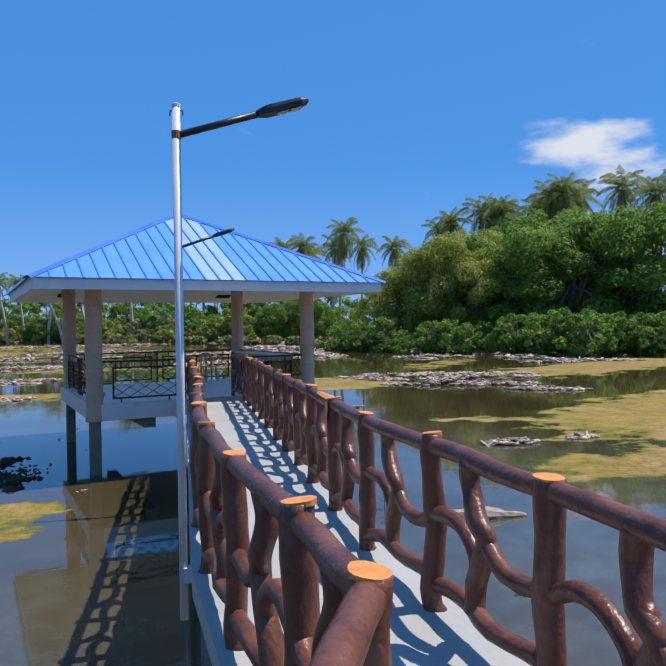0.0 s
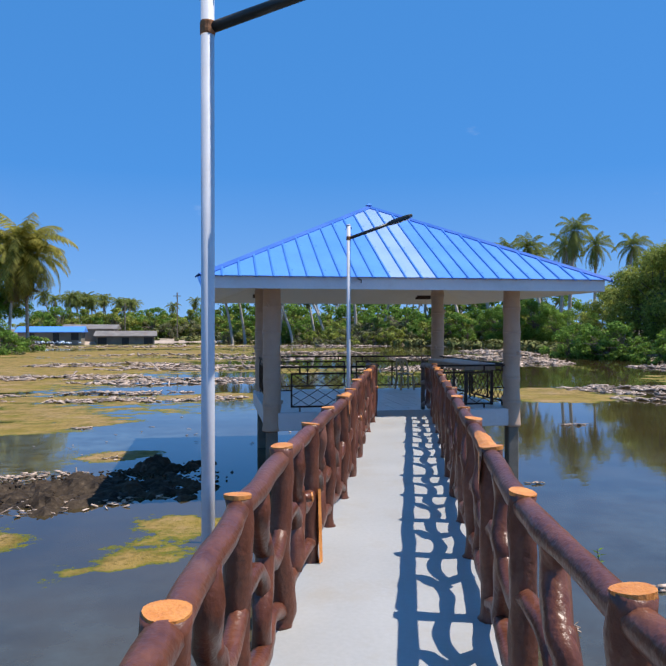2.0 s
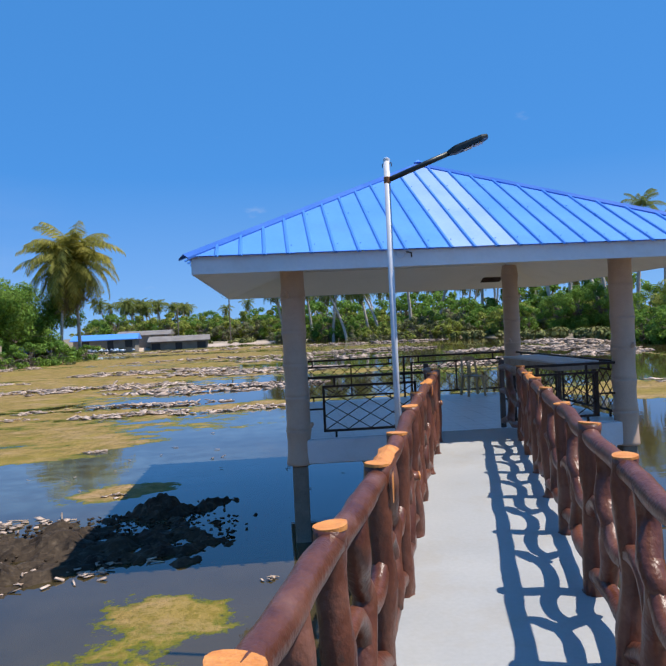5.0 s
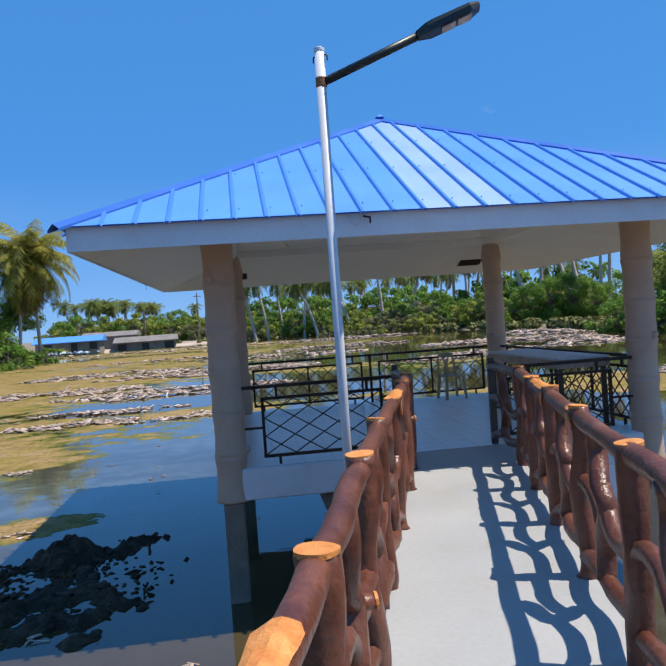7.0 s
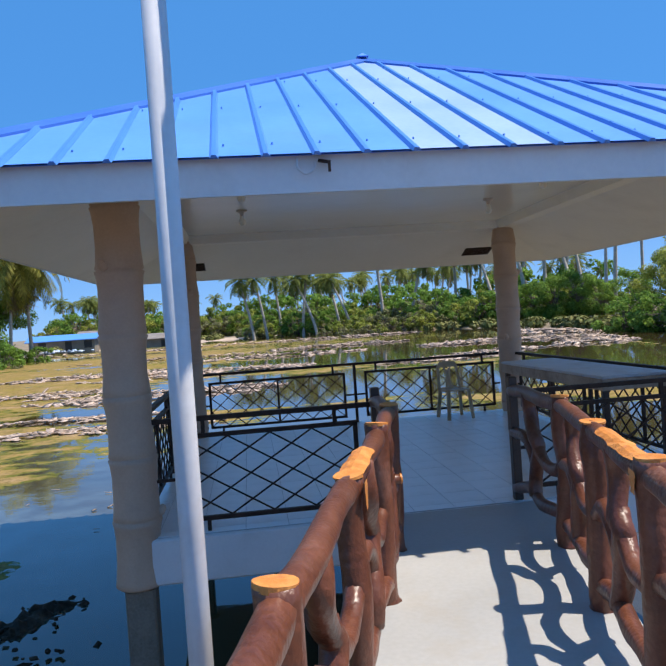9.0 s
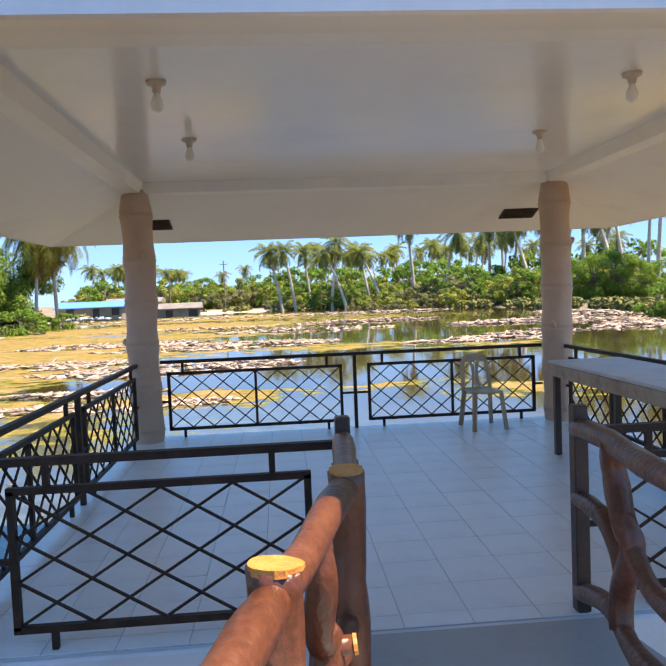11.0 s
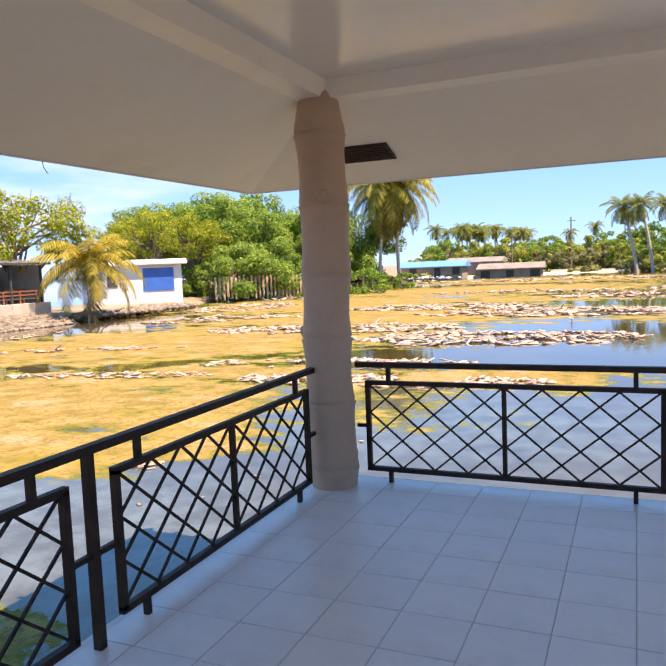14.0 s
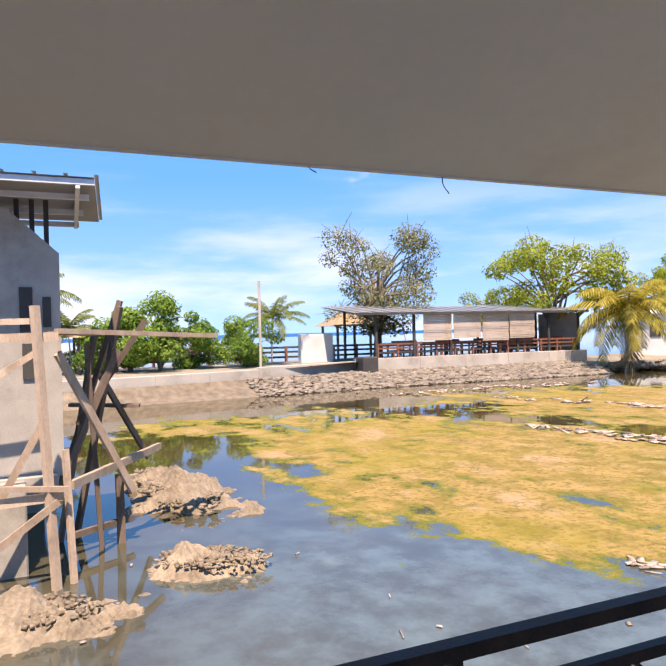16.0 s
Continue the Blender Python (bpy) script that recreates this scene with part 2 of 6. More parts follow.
M["bulb"] = surface("bulb", (0.80, 0.78, 0.72), (0.86, 0.84, 0.80), 0.2, scale=8, bump=0.0)
M["socket"] = surface("socket", (0.55, 0.44, 0.36), (0.66, 0.56, 0.48), 0.5, scale=10, bump=0.1)
M["vent"] = surface("vent", (0.035, 0.025, 0.018), (0.075, 0.05, 0.035), 0.7, scale=8, bump=0.3)
M["chair"] = surface("chair", (0.36, 0.27, 0.165), (0.44, 0.34, 0.22), 0.42, scale=5, fine=50, bump=0.05, stain=(0.3, 0.24, 0.17), stain_scale=5, stain_amount=0.4)
M["table_top"] = surface("table_top", (0.42, 0.46, 0.50), (0.56, 0.58, 0.60), 0.45, scale=3, fine=40, bump=0.1, stain=(0.3, 0.22, 0.15), stain_scale=4, stain_amount=0.5)
M["table_wood"] = surface("table_wood", (0.30, 0.22, 0.16), (0.44, 0.34, 0.26), 0.6, scale=4, fine=60, bump=0.3, stretch=(6, 1, 1), stain=(0.12, 0.06, 0.04), stain_scale=5, stain_amount=0.7)
M["leg_wood"] = surface("leg_wood", (0.04, 0.02, 0.013), (0.085, 0.042, 0.028), 0.42, scale=6, bump=0.2)
M["lumber"] = surface("lumber", (0.34, 0.24, 0.17), (0.52, 0.40, 0.30), 0.8, scale=5, fine=60, bump=0.4, stretch=(1, 1, 0.3), stain=(0.16, 0.12, 0.09), stain_scale=3, stain_amount=0.6, piece=0.25)
M["drift"] = surface("drift", (0.25, 0.178, 0.135), (0.64, 0.50, 0.40), 0.85, scale=9, fine=70, bump=0.5, stain=(0.16, 0.11, 0.07), stain_scale=8, stain_amount=0.5, piece=0.45)
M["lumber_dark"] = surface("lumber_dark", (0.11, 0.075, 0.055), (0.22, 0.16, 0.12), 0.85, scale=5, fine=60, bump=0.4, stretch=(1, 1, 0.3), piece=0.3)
M["beach"] = surface("beach", (0.40, 0.31, 0.24), (0.56, 0.45, 0.36), 0.95, scale=0.5, fine=6, bump=0.5, stain=(0.24, 0.18, 0.13), stain_scale=0.6, stain_amount=0.6)
M["rubble"] = surface("rubble", (0.14, 0.105, 0.07), (0.29, 0.23, 0.165), 0.95, scale=3.0, fine=24, bump=0.9, stain=(0.17, 0.125, 0.085), stain_scale=2.2, stain_amount=0.6, piece=0.2)
M["mud"] = surface("mud", (0.016, 0.011, 0.008), (0.075, 0.052, 0.033), 0.75, spec=0.2, scale=2.6, fine=26, bump=0.9, stain=(0.24, 0.18, 0.12), stain_scale=9, stain_amount=0.35)
M["stone"] = surface("stone", (0.15, 0.122, 0.096), (0.29, 0.245, 0.20), 0.9, scale=3.0, fine=30, bump=0.6, piece=0.3)
M["wall_old"] = surface("wall_old", (0.36, 0.32, 0.275), (0.50, 0.455, 0.40), 0.85, scale=0.8, fine=18, bump=0.25, stain=(0.20, 0.17, 0.14), stain_scale=0.9, stain_amount=0.65)
M["sand"] = surface("sand", (0.21, 0.18, 0.14), (0.33, 0.285, 0.225), 0.9, scale=0.6, fine=12, bump=0.3, stain=(0.14, 0.12, 0.09), stain_scale=0.5, stain_amount=0.6)
M["white_wall"] = surface("white_wall", (0.56, 0.58, 0.60), (0.66, 0.67, 0.68), 0.7, scale=1.0, bump=0.1, stain=(0.5, 0.46, 0.42), stain_scale=0.8, stain_amount=0.35)
M["blue_paint"] = surface("blue_paint", (0.012, 0.10, 0.42), (0.02, 0.14, 0.5), 0.5, scale=1.5, bump=0.06)
M["grey_roof"] = surface("grey_roof", (0.24, 0.25, 0.26), (0.36, 0.36, 0.36), 0.45, metal=0.3, scale=1.0, bump=0.1, stain=(0.25, 0.18, 0.12), stain_scale=0.7, stain_amount=0.4)
M["old_roof"] = surface("old_roof", (0.17, 0.15, 0.13), (0.28, 0.25, 0.22), 0.7, scale=0.8, bump=0.15, stain=(0.2, 0.12, 0.08), stain_scale=0.5, stain_amount=0.5)
M["thatch"] = surface("thatch", (0.25, 0.17, 0.10), (0.42, 0.31, 0.20), 0.9, scale=3, fine=40, bump=0.6, stretch=(1, 1, 5))
M["blind"] = surface("blind", (0.36, 0.28, 0.22), (0.52, 0.43, 0.35), 0.85, scale=3, fine=30, bump=0.5, stretch=(0.4, 0.4, 9), stain=(0.22, 0.16, 0.12), stain_scale=1.2, stain_amount=0.5)
M["brown_wood"] = surface("brown_wood", (0.16, 0.055, 0.035), (0.27, 0.11, 0.07), 0.6, scale=4, bump=0.2)
# near-black: unlit rooms painted on window and door plates; also posts, rafters, low rails
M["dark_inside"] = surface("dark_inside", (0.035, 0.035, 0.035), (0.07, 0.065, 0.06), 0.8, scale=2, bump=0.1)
M["bark"] = surface("bark", (0.12, 0.095, 0.07), (0.25, 0.205, 0.16), 0.9, scale=5, fine=40, bump=0.6, stretch=(1, 1, 0.3))
M["palm_bark"] = surface("palm_bark", (0.36, 0.31, 0.26), (0.60, 0.54, 0.47), 0.9, scale=3, fine=30, bump=0.6, stretch=(0.4, 0.4, 4))
M["leaf_dark"] = surface("leaf_dark", (0.10, 0.22, 0.035), (0.30, 0.42, 0.085), 0.72, spec=0.22, scale=0.5, fine=3, bump=0.0, piece=0.45, translucent=0.5)
M["leaf_mid"] = surface("leaf_mid", (0.21, 0.28, 0.05), (0.44, 0.45, 0.11), 0.72, spec=0.22, scale=0.5, fine=3, bump=0.0, piece=0.45, translucent=0.5)
M["leaf_lime"] = surface("leaf_lime", (0.21, 0.28, 0.03), (0.37, 0.40, 0.045), 0.72, spec=0.22, scale=0.5, fine=3, bump=0.0, piece=0.4, translucent=0.5)
M["leaf_dry"] = surface("leaf_dry", (0.18, 0.20, 0.08), (0.34, 0.33, 0.18), 0.72, spec=0.22, scale=0.5, fine=3, bump=0.0, piece=0.45, translucent=0.5)
M["palm_leaf"] = surface("palm_leaf", (0.11, 0.16, 0.035), (0.28, 0.30, 0.085), 0.72, spec=0.22, scale=0.5, fine=3, bump=0.0, piece=0.4, translucent=0.5)
M["palm_gold"] = surface("palm_gold", (0.24, 0.22, 0.03), (0.50, 0.40, 0.08), 0.72, spec=0.22, scale=0.5, fine=3, bump=0.0, piece=0.4, translucent=0.5)
M["palm_mid"] = surface("palm_mid", (0.18, 0.20, 0.035), (0.42, 0.37, 0.09), 0.72, spec=0.22, scale=0.5, fine=3, bump=0.0, piece=0.4, translucent=0.5)
M["palm_dead"] = surface("palm_dead", (0.17, 0.12, 0.06), (0.30, 0.22, 0.11), 0.8, scale=0.6, fine=3, bump=0.0, piece=0.3)
M["grass"] = surface("grass", (0.09, 0.13, 0.025), (0.24, 0.22, 0.07), 0.8, scale=0.4, fine=4, bump=0.0, piece=0.4, translucent=0.15)
M["plastic_mix"] = surface("plastic_mix", (0.10, 0.25, 0.42), (0.6, 0.6, 0.62), 0.5, scale=2.0, bump=0.0, piece=0.5)
M["ground"] = surface("ground", (0.16, 0.125, 0.08), (0.33, 0.265, 0.18), 0.95, scale=0.18, fine=2.2, bump=0.6, stain=(0.10, 0.115, 0.035), stain_scale=0.09, stain_amount=0.75)


def pond_material():
    """Murky, mirror-like water with floating algae mats whose thickness the mesh's cover value gives."""
    m = bpy.data.materials.new("pond_water")
    n, l, p = nodes_of(m)
    co = n.new("ShaderNodeTexCoord")

    def tex(scale, detail, rough=0.5, stretch=None):
        t = n.new("ShaderNodeTexNoise")
        t.inputs["Scale"].default_value, t.inputs["Detail"].default_value, t.inputs["Roughness"].default_value = scale, detail, rough
        if stretch:
            mp = n.new("ShaderNodeMapping")
            mp.inputs["Scale"].default_value = stretch
            mp.inputs["Rotation"].default_value = (0, 0, radians(-20))
            l.new(co.outputs["Object"], mp.inputs["Vector"])
            l.new(mp.outputs["Vector"], t.inputs["Vector"])
        else:
            l.new(co.outputs["Object"], t.inputs["Vector"])
        return t.outputs["Fac"]

    def math_node(op, a, b, c=None):
        t = n.new("ShaderNodeMath")
        t.operation = op
        for k, v in enumerate((a, b, c)):
            if v is None:
                continue
            if isinstance(v, (int, float)):
                t.inputs[k].default_value = v
            else:
                l.new(v, t.inputs[k])
        return t.outputs["Value"]

    def ramp(v, lo, hi, tlo=0.0, thi=1.0, smooth=True):
        t = n.new("ShaderNodeMapRange")
        if smooth:
            t.interpolation_type = "SMOOTHSTEP"
        for k, x in (("From Min", lo), ("From Max", hi), ("To Min", tlo), ("To Max", thi)):
            t.inputs[k].default_value = x
        l.new(v, t.inputs["Value"])
        return t.outputs["Result"]

    def mixc(f, a, b):
        t = n.new("ShaderNodeMix")
        t.data_type = "RGBA"
        l.new(f, t.inputs["Factor"])
        for key, v in (("A", a), ("B", b)):
            if isinstance(v, tuple):
                t.inputs[key].default_value = (*v, 1)
            else:
                l.new(v, t.inputs[key])
        return t.outputs["Result"]

    at = n.new("ShaderNodeAttribute")
    at.attribute_name = "cover"
    shallow = n.new("ShaderNodeAttribute")
    shallow.attribute_name = "shallow"
    big, mid, fine = tex(0.35, 7, 0.6), tex(1.6, 8, 0.65), tex(11.0, 6, 0.65)
    streak = tex(0.62, 7, 0.62, (0.8, 1.35, 1))
    s = math_node("MULTIPLY_ADD", streak, 1.9, -0.95)
    s = math_node("ADD", at.outputs["Fac"], s)
    s = math_node("ADD", s, math_node("MULTIPLY_ADD", mid, 0.95, -0.475))
    s = math_node("ADD", s, math_node("MULTIPLY_ADD", fine, 0.55, -0.275))
    mask = ramp(s, 0.47, 0.56)
    thick = ramp(s, 0.50, 0.72)
    murk = mixc(ramp(big, 0.35, 0.65), (0.046, 0.034, 0.014), (0.075, 0.056, 0.024))
    # paler blue-grey murk; east of the deck it also stands in for sky reflection
    murk = mixc(math_node("MULTIPLY", shallow.outputs["Fac"], ramp(mid, 0.36, 0.66, 0.35, 1.0)), murk, mixc(mid, (0.085, 0.118, 0.118), (0.155, 0.195, 0.19)))
    algae = mixc(ramp(mid, 0.36, 0.62), (0.215, 0.152, 0.036), (0.355, 0.232, 0.076))
    algae = mixc(ramp(streak, 0.52, 0.70), algae, (0.41, 0.268, 0.14))
    algae = mixc(ramp(fine, 0.48, 0.64, 0, 0.8), algae, (0.13, 0.10, 0.022))
    algae = mixc(ramp(big, 0.50, 0.64, 0, 0.45), algae, (0.25, 0.20, 0.022))
    algae = mixc(thick, (0.115, 0.135, 0.010), algae)
    p.inputs["Specular IOR Level"].default_value = 0.5
    p.inputs["IOR"].default_value = 1.62
    p.inputs["Roughness"].default_value = 0.03
    l.new(murk, p.inputs["Base Color"])
    bw = n.new("ShaderNodeBump")
    bw.inputs["Strength"].default_value = 0.035
    bw.inputs["Distance"].default_value = 0.05
    l.new(tex(2.2, 3, 0.5, (0.6, 1.6, 1)), bw.inputs["Height"])
    l.new(bw.outputs["Normal"], p.inputs["Normal"])
    mat = n.new("ShaderNodeBsdfPrincipled")
    mat.inputs["Roughness"].default_value = 0.85
    mat.inputs["Specular IOR Level"].default_value = 0.2
    l.new(algae, mat.inputs["Base Color"])
    ba = n.new("ShaderNodeBump")
    ba.inputs["Strength"].default_value = 0.7
    ba.inputs["Distance"].default_value = 0.05
    l.new(math_node("ADD", s, fine), ba.inputs["Height"])
    l.new(ba.outputs["Normal"], mat.inputs["Normal"])
    ms = n.new("ShaderNodeMixShader")
    l.new(mask, ms.inputs["Fac"])
    l.new(p.outputs["BSDF"], ms.inputs[1])
    l.new(mat.outputs["BSDF"], ms.inputs[2])
    l.new(ms.outputs["Shader"], n["Material Output"].inputs["Surface"])
    return m


def sea_material():
    m = bpy.data.materials.new("sea_water")
    n, l, p = nodes_of(m)
    co = n.new("ShaderNodeTexCoord")
    t = n.new("ShaderNodeTexNoise")
    t.inputs["Scale"].default_value, t.inputs["Detail"].default_value = 0.35, 8
    l.new(co.outputs["Object"], t.inputs["Vector"])
    r = n.new("ShaderNodeMix")
    r.data_type = "RGBA"
    r.inputs["A"].default_value = (0.008, 0.075, 0.27, 1)
    r.inputs["B"].default_value = (0.02, 0.14, 0.32, 1)
    l.new(t.outputs["Fac"], r.inputs["Factor"])
    l.new(r.outputs["Result"], p.inputs["Base Color"])
    p.inputs["Roughness"].default_value = 0.6
    p.inputs["Specular IOR Level"].default_value = 0.08
    b = n.new("ShaderNodeBump")
    b.inputs["Strength"].default_value = 0.8
    b.inputs["Distance"].default_value = 0.3
    l.new(t.outputs["Fac"], b.inputs["Height"])
    l.new(b.outputs["Normal"], p.inputs["Normal"])
    return m


M["pond"] = pond_material()
M["sea"] = sea_material()


# ---- mesh helpers ----
class Geo:
    """Gathers vertices and faces of one mesh."""

    def __init__(self):
        self.v, self.f = [], []

    def poly(self, *pts):
        k = len(self.v)
        self.v += [tuple(p) for p in pts]
        self.f.append(tuple(range(k, k + len(pts))))
        return self

    def box(self, c, size, rot=None, taper=1.0, bevel=0.0):
        """A box with its centre at c; bevel cuts its upright edges and rims."""
        x, y, z = (s / 2 for s in size)
        b = min(bevel, x * 0.9, y * 0.9, z * 0.9)
        rings = [(-z, b), (-z + b, 0), (z - b, 0), (z, b)] if b else [(-z, 0), (z, 0)]
        k = len(self.v)
        c = Vector(c)
        for h, inset in rings:
            s = 1.0 if h < 0 else taper
            a, d = (x - inset) * s, (y - inset) * s
            e = b if b else 0
            pts = [(-a + e, -d), (a - e, -d), (a, -d + e), (a, d - e), (a - e, d), (-a + e, d), (-a, d - e), (-a, -d + e)] if b else [(-a, -d), (a, -d), (a, d), (-a, d)]
            for px, py in pts:
                p = Vector((px, py, h))
                self.v.append(tuple(c + (rot @ p if rot else p)))
        m = 8 if b else 4
        for r in range(len(rings) - 1):
            for j in range(m):
                self.f.append((k + r * m + j, k + r * m + (j + 1) % m, k + (r + 1) * m + (j + 1) % m, k + (r + 1) * m + j))
        self.f.append(tuple(k + j for j in reversed(range(m))))
        self.f.append(tuple(k + (len(rings) - 1) * m + j for j in range(m)))
        return self

    def bar(self, a, b, w, h=None, up=(0, 0, 1)):
        """A square bar from a to b."""
        a, b = Vector(a), Vector(b)
        d = b - a
        q = d.to_track_quat("Z", "Y").to_matrix()
        u = Vector(up)
        if abs(d.normalized().dot(u)) < 0.99:
            x = d.cross(u).normalized()
            y = x.cross(d).normalized()
            q = Matrix((x, y, d.normalized())).transposed()
        return self.box((a + b) / 2, (w, h or w, d.length), q)

    def tube(self, pts, radii, sides=8, rough=0.0, seed=0.0, caps=True):
        """A round tube along a line of points, with uneven girth if rough."""
        pts = [Vector(p) for p in pts]
        if not hasattr(radii, "__len__"):
            radii = [radii] * len(pts)
        k = len(self.v)
        ref = None
        for i, p in enumerate(pts):
            d = (pts[min(i + 1, len(pts) - 1)] - pts[max(i - 1, 0)]).normalized()
            if ref is None:
                ref = d.orthogonal().normalized()
            ref = (ref - d * ref.dot(d)).normalized()
            o = d.cross(ref)
            for j in range(sides):
                ang = 2 * math.pi * j / sides
                r = radii[i]
                out = ref * math.cos(ang) + o * math.sin(ang)
                if rough:
                    r *= 1 + rough * noise.noise(p * 7 + out * 1.6 + Vector((seed, seed * 0.7, 0)))
                self.v.append(tuple(p + out * r))
        for i in range(len(pts) - 1):
            for j in range(sides):
                self.f.append((k + i * sides + j, k + i * sides + (j + 1) % sides, k + (i + 1) * sides + (j + 1) % sides, k + (i + 1) * sides + j))
        if caps:
            self.f.append(tuple(k + j for j in reversed(range(sides))))
            self.f.append(tuple(k + (len(pts) - 1) * sides + j for j in range(sides)))
        return self

    def lathe(self, c, profile, sides=20):
        """Rings of (radius, height) about an upright axis at c."""
        return self.tube([(c[0], c[1], c[2] + h) for _, h in profile], [r for r, _ in profile], sides)

    def mesh(self, name, material, smooth=False):
        me = bpy.data.meshes.new(name)
        me.from_pydata(self.v, [], self.f)
        me.materials.append(material)
        me.update()
        if smooth:
            me.polygons.foreach_set("use_smooth", [True] * len(me.polygons))
        return me


def part(name, geo, material, parent=None, label="", smooth=False):
    ob = new(name, geo.mesh(name, material, smooth))
    if parent:
        ob.parent = parent
    return tagged(ob, label)


def thing(name, label, category, place=(0, 0, 0), group="", kind=""):
    ob = new(name)
    ob.empty_display_size = 0.2
    ob.location = place
    return tagged(ob, label, category, group, kind)


def spline(pts, n=5):
    """A smooth line through the points (Catmull-Rom)."""
    pts = [Vector(p) for p in pts]
    ext = [pts[0] * 2 - pts[1]] + pts + [pts[-1] * 2 - pts[-2]]
    out = []
    for i in range(1, len(ext) - 2):
        a, b, c, d = ext[i - 1:i + 3]
        for k in range(n):
            t = k / n
            out.append(0.5 * (2 * b + (c - a) * t + (2 * a - 5 * b + 4 * c - d) * t * t + (3 * b - a - 3 * c + d) * t ** 3))
    out.append(ext[-2])
    return out


rnd = random.Random(11)
WATER = -1.32

# ---- ground, pond and sea ----
SHORE = [(75, 0), (43, 17), (35, 20), (34.5, 29), (31, 33), (31, 47), (35, 62), (32, 81), (27, 97), (18, 124), (0, 136), (-18, 130),
         (-34, 104), (-46, 92), (-41, 64), (-36, 56), (-33, 45), (-31.5, 36), (-31, 30), (-33, 22), (-33, 15), (-32, 8.5), (-30, 0.7),
         (-28, -9), (-30, -40), (0, -60), (40, -50), (75, -30)]


def shore_distance(px, py):
    """Metres to the shore line, positive on land, for arrays of places."""
    best = np.full(px.shape, 1e9)
    inside = np.zeros(px.shape, bool)
    for (x0, y0), (x1, y1) in zip(SHORE, SHORE[1:] + SHORE[:1]):
        dx, dy = x1 - x0, y1 - y0
        t = np.clip(((px - x0) * dx + (py - y0) * dy) / (dx * dx + dy * dy), 0, 1)
        best = np.minimum(best, np.hypot(px - x0 - t * dx, py - y0 - t * dy))
        cross = (y0 > py) != (y1 > py)
        inside ^= cross & (px < dx * (py - y0) / (dy if dy else 1e-9) + x0)
    return np.where(inside, -best, best)


def axis_steps(lo, hi, fine, far):
    mid = list(np.arange(lo, hi + 1e-6, fine))
    out, step, v = [], fine, hi
    while v < far:
        step *= 1.35
        v += step
        out.append(v)
    left, step, v = [], fine, lo
    while v > -far:
        step *= 1.35
        v -= step
        left.append(v)
    return np.array(left[::-1] + mid + out)


def grid_mesh(name, gx, gy, z, material):
    me = bpy.data.meshes.new(name)
    nx, ny = len(gx), len(gy)
    xx, yy = np.meshgrid(gx, gy)
    co = np.stack([xx.ravel(), yy.ravel(), z.ravel()], 1)
    i = np.arange(nx * ny).reshape(ny, nx)
    quads = np.stack([i[:-1, :-1], i[:-1, 1:], i[1:, 1:], i[1:, :-1]], -1).reshape(-1, 4)
    me.vertices.add(len(co))
    me.vertices.foreach_set("co", co.ravel())
    me.loops.add(quads.size)
    me.loops.foreach_set("vertex_index", quads.ravel())
    me.polygons.add(len(quads))
    me.polygons.foreach_set("loop_start", np.arange(0, quads.size, 4))
    me.polygons.foreach_set("use_smooth", np.ones(len(quads), bool))
    me.update(calc_edges=True)
    me.materials.append(material)
    return me


def wobble(px, py, s, seed=0.0):
    return np.array([noise.noise((x * s, y * s, seed)) for x, y in zip(px.ravel(), py.ravel())]).reshape(px.shape)


gx, gy = axis_steps(-62, 62, 1.25, 2600), axis_steps(-40, 150, 1.25, 2600)
xx, yy = np.meshgrid(gx, gy)
sd = shore_distance(xx, yy) + 1.1 * wobble(xx, yy, 0.23)
land = np.clip((sd + 1.5) / 4.0, 0, 1)
height = -2.2 + 1.25 * land + 0.18 * wobble(xx, yy, 0.5, 3.0) * land
height += np.clip((sd - 2) / 60, 0, 1) * 1.2
# the sea lies beyond the western strip of land
sea_side = np.clip((-(xx + 42) - 0.6 * np.clip(yy - 45, 0, 400)) / 4, 0, 1)
height = height * (1 - sea_side) + (-3.0) * sea_side
ground = tagged(new("ground", grid_mesh("ground", gx, gy, height, M["ground"])), "dry sandy earth and grass around the pond", "ground", kind="structure")

